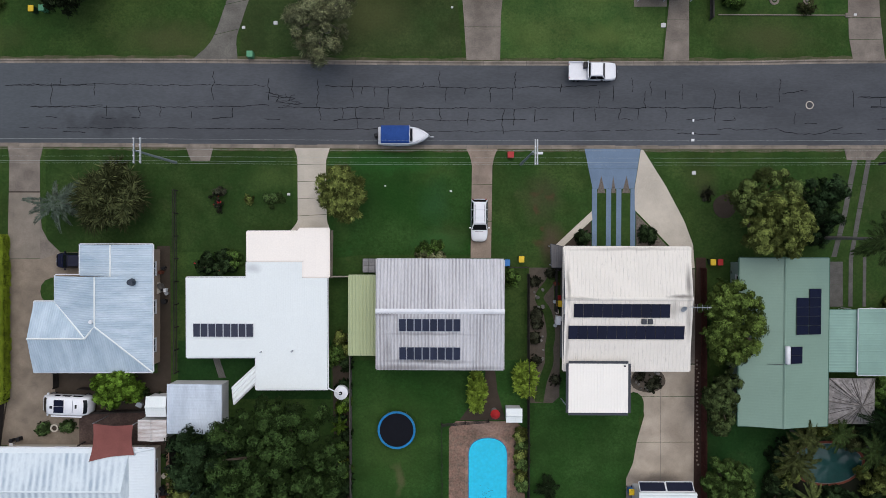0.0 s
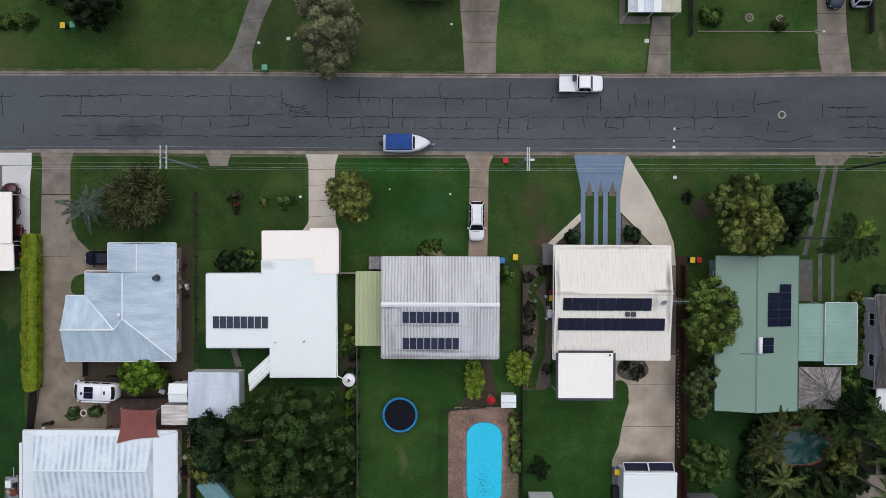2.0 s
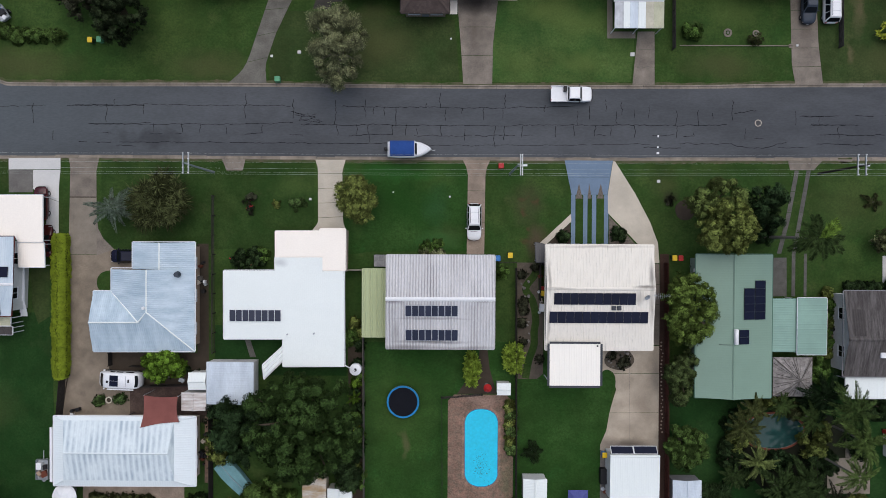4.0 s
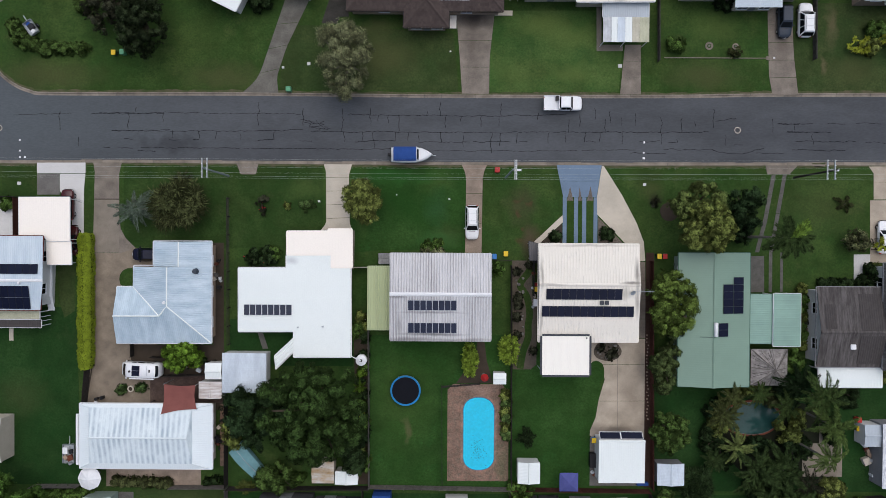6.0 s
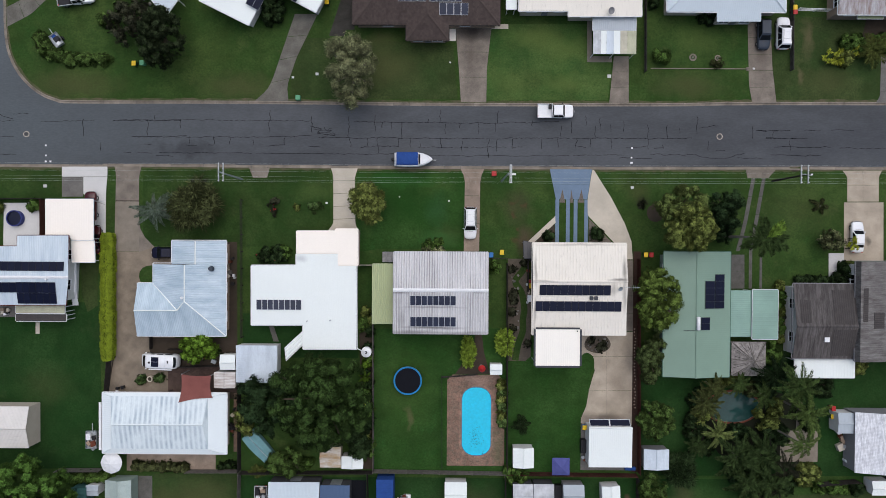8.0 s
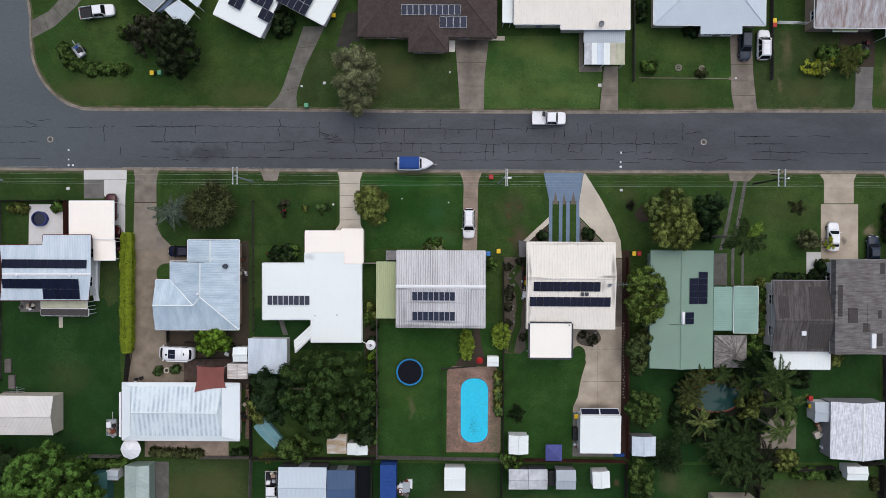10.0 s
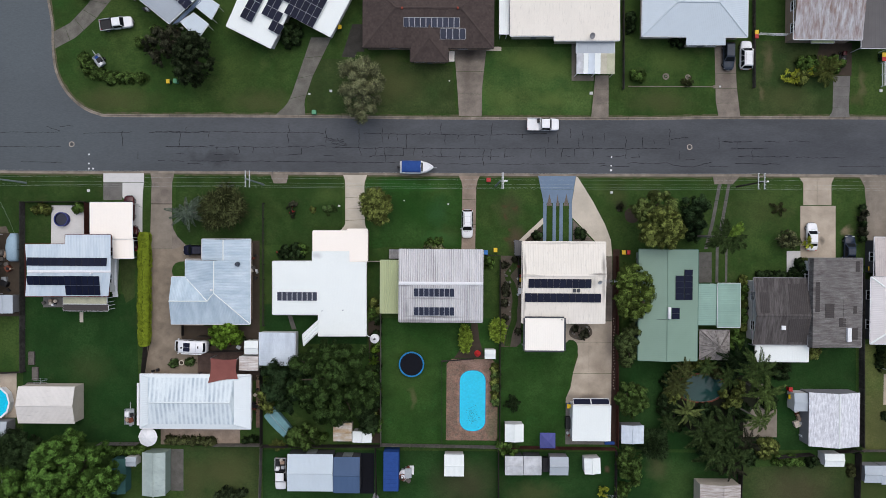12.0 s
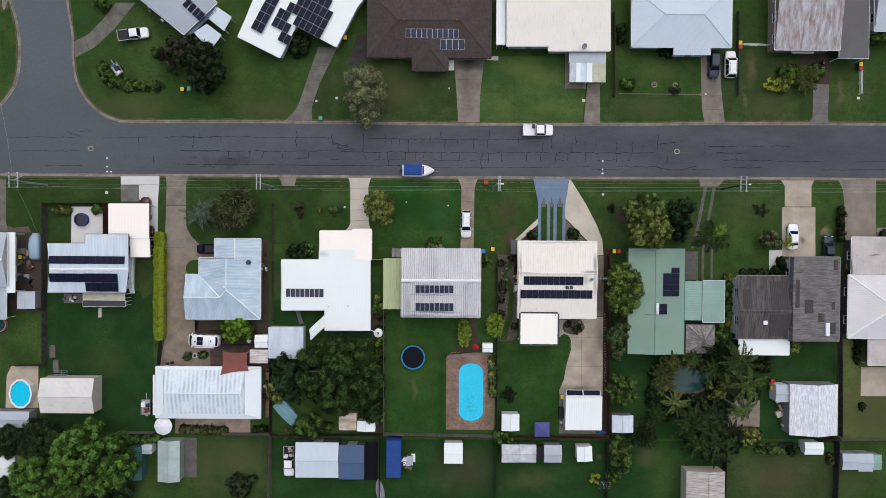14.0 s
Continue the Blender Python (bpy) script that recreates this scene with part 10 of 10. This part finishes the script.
    S("sparse dark red-flowered shrub on the lawn", (-25.46, 6.6), 0.95, 1.5, 1.2, "leaf_umber", 44, n=16, flowers="flower")
    S("low dark green shrub on the lawn", (-19.1, 6.4), 1.3, 0.9, 0.55, "leaf_frond", 45, n=20)
    S("pale small shrub on the lawn", (-21.90, 6.38), 0.35, 0.5, 0.6, "leaf_olive", 46, n=6)
    S("red-flowering dark shrubs against the house", (-25.43, -0.77), 2.4, 1.3, 1.6, "leaf_dark", 47, flowers="flower")
    S("broad-leaved shrub beside the path", (-23.75, -0.26), 1.2, 1.0, 1.2, "leaf_mid", 48)
    S("low pale grey-green ground cover before the house", (-1.6, 0.2), 1.7, 0.6, 0.3, "leaf_gum", 49)
    S("low bright ground cover in the lush lawn", (-1.70, 0.98), 1.8, 0.9, 0.25, "leaf_mid", 50)
    S("small dark shrub in the triangular bed", (15.58, 2.40), 0.9, 0.7, 0.9, "leaf_dark", 51)
    S("dark spreading shrub in the gravel bed", (22.73, 2.75), 1.2, 1.0, 0.9, "leaf_dark", 52)
    T("broad leafy green tree by the street", (33.75, 6.55), 3.5, 2.8, 7.0, "leaf_sage", 53, low=0.5, size=0.5, leaf=0.2, uneven=0.1)
    T("olive-green dense tree beside the green house", (34.5, 3.75), 3.6, 3.5, 8.4, "leaf_olive", 54, low=0.5, n=420, per=60, size=0.48, leaf=0.17, uneven=0.08, boughs=70)
    T("dark thin-leaved tree with ragged crown", (40.4, 6.8), 2.6, 2.6, 5.6, "leaf_fig", 55, n=150, per=40, size=0.5, uneven=0.4, limbs=12)
    S("dark spreading shrub below the trees", (41.20, 4.04), 2.2, 2.4, 2.5, "leaf_fig", 56, uneven=0.4)
    S("small sparse brownish shrub on the verge lawn", (29.53, 7.46), 0.8, 0.85, 0.55, "leaf_umber", 57, n=9)
    PL("tall feather palm in the front lawn", (41.8, 2.5), 2.75, 10.4, "leaf_frond", 58, 16, 0.36, lean=(0.9, -0.25), trunk_r=0.16, wide=0.38, blade=1.35, odd=((1, 2), "leaf_newfrond"), pitch=(-34, 18))
    PL("small young palm on the lawn", (55.9, 7.1), 1.55, 0.5, "leaf_bronze", 59, 5, 0.3, blade=1.8, wide=0.32, pitch=(-8, 8))
    T("thin grey-green small tree by the tan pad", (56.75, 1.9), 1.9, 1.7, 3.0, "leaf_wisp", 60, n=60, per=26, size=0.4, leaf=0.2)
    rosettes("bright lime croton beside the white car", scatter((60.30, 1.53), 0.7, 0.9, 9, 9), "leaf_lime", 0.45, 1.5, 61)
    S("dark round shrub by the entry path", (59.06, -3.12), 1.3, 1.9, 2.0, "leaf_dark", 62)
    S("leafy shrub beside the dark house", (60.36, -2.51), 0.9, 1.6, 1.8, "leaf_olive", 63)
    for k in range(5):
        q = (52.90, -4.08)
        S("dark green foundation shrub", (q[0] + 1.15 * k, q[1] + 0.1 * (k % 2)), 0.9, 0.7, 1.0, "leaf_dark", 64 + k)
    for k in range(7):
        q = (50.03, -4.79)
        S("leafy shrub along the side of the dark house", (q[0] + 0.2 * (k % 2), q[1] - 1.3 * k), 0.6, 0.8, 1.0, "leaf_mid" if k % 3 else "leaf_olive", 74 + k)
    T("bright green broad tree beside the green house", (30.5, -6.44), 3.35, 4.8, 6.5, "leaf_broad", 81, n=480, per=64, size=0.5, leaf=0.17, uneven=0.07, boughs=90, low=0.4)
    T("mid green leafy tree along the fence", (30.0, -14.9), 1.8, 4.1, 4.6, "leaf_column", 82, n=230, size=0.42, leaf=0.17, uneven=0.35)
    T("leafy green tree in the side yard", (30.9, -24.2), 2.5, 3.1, 4.5, "leaf_border", 83, n=300, size=0.45, leaf=0.17, boughs=44)
    T("leafy green tree beyond the back fence", (30.9, -35.3), 2.1, 3.3, 4.0, "leaf_border", 84, size=0.45, leaf=0.17, uneven=0.25)
    S("pale grey agave by the side fence", (33.00, -1.25), 0.8, 0.7, 0.7, "leaf_blue", 85)
    # rear gardens
    T("very large dark green mango tree", (-17.35, -21.16), 7.1, 7.2, 9.0, "leaf_mango", 91, n=860, per=72, size=0.64, leaf=0.30, wide=0.12, low=0.2, uneven=0.14, boughs=120)
    T("dark broad fig tree beside the garage", (-24.99, -22.02), 5.0, 3.8, 6.5, "leaf_fig", 92, n=300, size=0.6, leaf=0.3, wide=0.12)
    T("dark leafy low tree under the mango", (-22.9, -30.9), 2.8, 2.0, 3.2, "leaf_border", 93, size=0.45)
    S("bright fern clump by the shed", (-20.33, -31.61), 1.1, 0.9, 1.0, "leaf_mid", 94)
    PL("spiky pale cordyline under the tree", (-27.62, -32.83), 1.2, 0.6, "leaf_olive", 95, 10, 0.3)
    T("dark shrubs along the rear fence", (-12.59, -27.11), 2.0, 3.4, 3.5, "leaf_dark", 96, size=0.5)
    S("leafy shrubs in the corner by the sheds", (-11.15, -29.21), 1.3, 1.6, 2.0, "leaf_mid", 97)
    T("olive shrub by the courtyard fence", (-29.12, -24.96), 1.5, 2.2, 2.6, "leaf_olive", 98, size=0.45)
    PL("pale banana plant in the side garden", (-11.45, -18.68), 1.1, 1.0, "leaf_bright", 99, 7, 0.25, wide=0.3)
    for k, (q, rx, ry, mm) in enumerate((((-11.40, -16.76), 0.8, 0.8, "leaf_bright"), ((-11.47, -21.44), 0.8, 1.0, "leaf_mid"), ((-11.16, -23.13), 0.5, 0.6, "leaf_lime"), ((-11.23, -24.88), 0.9, 1.0, "leaf_dark"), ((-11.93, -11.00), 1.2, 1.3, "leaf_mid"), ((-11.57, -9.03), 0.7, 0.8, "leaf_olive"))):
        S("leafy plant in the side garden", q, rx, ry, 1.1, mm, 100 + k)
    T("bright green round tree beside the campervan", (-35.75, -14.1), 2.95, 2.3, 3.6, "leaf_bright", 110, n=330, size=0.4, leaf=0.17, boughs=42, uneven=0.08)
    for q, s in (((-45.15, -19.34), 1), ((-42.37, -19.12), 2)):
        S("low dark green potted shrub on the drive", q, 0.75, 0.7, 0.8, "leaf_plume", 110 + s)
    for k in range(5):
        q = (-38.73, -15.71)
        S("dark shade plant in the bare garden", (q[0] + 1.6 * k, q[1] + 0.3 * (k % 2)), 0.7, 0.5, 0.6, "leaf_dark", 115 + k, n=10)
    T("huge bright green spreading tree in the rear lot", (-59.0, -35.7), 7.3, 6.1, 9.0, "leaf_tree", 121, n=900, per=80, size=0.60, leaf=0.24, wide=0.14, low=0.1, boughs=95, uneven=0.10)
    T("large dark green tree at the western fence", (-68.63, -32.81), 4.2, 3.2, 6.0, "leaf_dark", 122, size=0.65)
    T("leafy dark tree in the south-west corner", (-69.89, -39.23), 3.8, 4.0, 7.0, "leaf_tree", 123, size=0.65)
    T("mid green tree at the south edge", (-63.99, -41.80), 4.0, 2.5, 5.5, "leaf_mid", 124, size=0.6)
    T("dark dense tree crowding the west boundary", (-73.66, -33.82), 3.6, 2.6, 6.0, "leaf_dark", 125, size=0.6)
    T("dark understorey tree between the large crowns", (-67.73, -38.31), 3.2, 3.4, 4.5, "leaf_fig", 126, size=0.6)
    T("dark green tree at the south-west fence", (-74.63, -41.88), 3.0, 2.6, 6.0, "leaf_fig", 127, size=0.6)
    T("dark green tree beneath the huge tree", (-58.25, -42.55), 4.4, 2.6, 4.0, "leaf_fig", 128, size=0.6)
    for k in range(5):
        q = (-54.79, -34.03)
        S("green shrub along the rear fence", (q[0] + 1.25 * k, q[1] + 0.2 * (k % 2)), 0.9, 0.9, 1.3, "leaf_mid", 130 + k)
    for k in range(8):
        q = (-45.92, -32.23)
        S("clipped bronze-green border shrub", (q[0] + 1.05 * k, q[1] - 0.03 * k), 0.7, 0.75, 0.9, "leaf_bronze", 140 + k)
    S("dark straggling shrub in the rear lawn", (-35.6, -42.2), 2.2, 2.6, 1.8, "leaf_conifer", 150, uneven=0.45)
    for k in range(4):
        q = (-33.16, -32.13)
        S("low dark plants in a raised bed", (q[0] + 0.7 * k, q[1]), 0.5, 0.7, 0.7, "leaf_dark", 152 + k, n=8)
    rosettes("yellow-green bromeliad bank behind the house", scatter((3.75, -14.6), 0.85, 2.3, 46, 11), "leaf_croton", 0.72, 1.0, 160)
    rosettes("yellow-green cordyline clump in the garden", scatter((9.25, -13.35), 1.25, 1.75, 46, 12), "leaf_croton", 0.78, 1.2, 161)
    for k in range(6):
        q = (8.68, -19.80)
        S("leafy strip planting beside the pool", (q[0] + 0.2 * (k % 2), q[1] - 1.1 * k), 0.7, 0.8, 1.1, "leaf_palm" if k % 2 else "leaf_olive", 170 + k)
    PL("small dark palm on the rear lawn", (11.67, -25.55), 1.3, 1.0, "leaf_dark", 177, 11, 0.35)
    S("leafy green shrub on the back fence", (10.94, -33.11), 1.9, 1.3, 1.8, "leaf_mid", 178)
    S("young shrub by the side wall", (7.65, -2.12), 0.9, 1.2, 1.2, "leaf_mid", 179, n=14)
    for k, q in enumerate([(10.35, -6.2), (10.5, -7.2), (10.1, -8.9), (10.3, -11.6), (12.0, -1.5), (10.2, -2.6), (12.6, -13.6)]):
        S("small dark plant in the mulched garden", q, 0.62 - 0.04 * k, 0.72 - 0.05 * k, 0.6, "leaf_umber", 180 + k)
    rosettes("round lime-green shrub in the rear lot", scatter((26.96, -40.31), 0.9, 0.9, 12, 13), "leaf_lime", 0.45, 0.8, 190)
    S("low leafy shrub by the rear fence", (30.14, -40.08), 1.3, 1.2, 1.2, "leaf_mid", 191)
    S("dark spreading fern behind the grey shed", (35.29, -31.84), 2.4, 2.4, 2.5, "leaf_dark", 192, spiky=True, size=0.9)
    for k, q in enumerate(scatter((23.09, -13.63), 1.4, 1.0, 7, 21)):
        S("small dark plant in the round bed", q, 0.42, 0.4, 0.5, "leaf_umber", 350 + k, n=7)
    r = random.Random(77)
    for k in range(12):
        q = (-11.58, -10.3)
        S("mixed leafy plant in the narrow side garden", (q[0] + r.uniform(-0.7, 0.7), q[1] - 1.9 * k + r.uniform(-0.4, 0.4)), r.uniform(0.5, 0.9), r.uniform(0.6, 1.1), r.uniform(0.7, 1.4), r.choice(("leaf_dark", "leaf_dark", "leaf_mid", "leaf_olive", "leaf_fig")), 260 + k)
    for k, (q, rx, ry, h) in enumerate((((37.30, -25.95), 1.6, 2.0, 2.0), ((47.32, -19.43), 1.6, 1.6, 2.2), ((48.68, -25.87), 1.6, 1.6, 2.0), ((43.74, -26.60), 2.0, 1.2, 1.6), ((47.44, -29.85), 2.4, 2.0, 2.2), ((43.81, -31.87), 2.2, 1.8, 2.0), ((54.10, -24.34), 1.6, 2.0, 2.0), ((47.80, -34.32), 2.4, 1.4, 2.0), ((56.02, -19.37), 1.8, 2.0, 2.0), ((37.82, -22.03), 1.2, 1.8, 1.6))):
        S("dark understorey shrub beneath the palms", q, rx, ry, h, "leaf_fig" if k % 2 else "leaf_dark", 290 + k)
    # palm garden round the dark pool
    for q, r, h, mm, n, lab in (((37.9, -21.6), 2.4, 3.4, "leaf_cane", 15, "olive cane palm with upright yellowing fronds"), ((39.3, -19.3), 1.9, 3.0, "leaf_cane", 16, "olive cane palm beside the dark pool"),
                                ((43.0, -18.9), 1.7, 2.6, "leaf_palm", 16, "mid green palm at the pool's edge"), ((46.6, -20.5), 2.1, 3.2, "leaf_palm", 13, "arching green palm overhanging the dark pool"),
                                ((40.2, -26.3), 2.1, 2.4, "leaf_cycad", 34, "bright yellow-green star-shaped cycad"), ((49.8, -18.8), 3.4, 6.0, "leaf_palm", 14, "tall feathery palm with dark and green fronds"),
                                ((47.9, -17.6), 2.8, 3.6, "leaf_fig", 16, "dark feathery palm behind the gazebo"), ((50.4, -21.9), 3.1, 7.5, "leaf_palm_bright", 13, "large green palm with glossy spreading fronds"),
                                ((49.3, -26.0), 2.3, 8.2, "leaf_palm_bright", 12, "green palm over the old courtyard"), ((42.6, -29.4), 3.2, 3.4, "leaf_plume", 10, "dark green palm with broad plume fronds"),
                                ((46.1, -29.2), 3.2, 3.6, "leaf_plume", 10, "dark green palm with broad plume fronds"), ((37.6, -28.3), 1.6, 1.6, "leaf_plume", 16, "small dark green star palm"),
                                ((44.2, -33.0), 2.9, 3.2, "leaf_plume", 12, "dark green palm in the crowded garden"), ((47.3, -33.4), 2.8, 3.0, "leaf_plume", 12, "dark green palm in the crowded garden"),
                                ((49.8, -31.3), 2.5, 2.8, "leaf_umber", 11, "dark brownish palm in the crowded garden"), ((47.0, -35.2), 2.4, 2.8, "leaf_umber", 15, "dark brownish palm in the crowded garden")):
        PL(lab, q, r * 1.08, h, mm, 200 + int(q[0] * 10) % 97, n, 0.36, wide={"leaf_plume": 0.28, "leaf_cycad": 0.16}.get(mm, 0.24), blade=1.9 if mm == "leaf_plume" else 1.25)
    S("round mid green shrub behind the gazebo", (48.3, -14.9), 1.3, 2.0, 2.4, "leaf_mid", 318)
    S("olive broad-leaved shrub among the palms", (47.9, -24.6), 2.0, 1.7, 2.2, "leaf_olive", 319)
    for k, (q, rx, ry, h, mm) in enumerate((((38.4, -23.6), 1.5, 1.8, 2.2, "leaf_olive"), ((42.55, -18.9), 2.3, 1.1, 1.9, "leaf_olive"), ((46.50, -19.87), 2.0, 1.4, 2.0, "leaf_bronze"), ((49.40, -22.82), 1.2, 1.4, 2.0, "leaf_olive"), ((50.18, -26.85), 1.4, 1.8, 1.8, "leaf_dark"),
                                            ((54.06, -32.69), 1.8, 2.0, 2.2, "leaf_golden"), ((51.26, -34.30), 1.8, 1.3, 1.6, "leaf_dark"), ((57.81, -34.81), 2.6, 1.0, 1.4, "leaf_mid"), ((61.90, -35.05), 1.4, 0.9, 1.0, "leaf_dark"), ((62.14, -16.91), 1.0, 0.9, 1.0, "leaf_golden"),
                                            ((69.32, -32.80), 0.8, 1.0, 1.0, "leaf_dark"), ((68.57, -36.60), 0.7, 1.2, 0.7, "leaf_bronze"), ((73.06, -17.33), 0.5, 2.4, 1.0, "leaf_dark"), ((74.21, -27.36), 0.5, 0.7, 0.5, "leaf_dark"), ((39.39, -28.97), 1.2, 1.2, 1.2, "leaf_dark"))):
        S("mixed tropical shrub in the rear garden", q, rx, ry, h, mm, 220 + k)
    hedge("long clipped yellow-green hedge along the drive", (-50.55, 2.50), (-48.79, -16.38), 1.8, "leaf_hedge", 5)
    for k in range(7):
        S("dark straggling shrub in the row beside the drive", (69.62 + 0.12 * (k % 2), 7.3 - 0.85 * k), 0.5 + 0.08 * (k % 3), 0.55, 1.3 + 0.2 * (k % 2), "leaf_umber" if k % 3 else "leaf_dark", 330 + k, n=12)
    S("brownish shrub in the paved bed", (77.5, 2.9), 0.9, 0.75, 1.2, "leaf_umber", 340)
    S("garden shrubs along the patio fence", (-67.20, 6.27), 1.8, 0.9, 1.2, "leaf_olive", 240)
    S("garden shrubs by the carport screen", (-60.85, 6.51), 0.9, 1.0, 1.3, "leaf_mid", 241)


greenery()
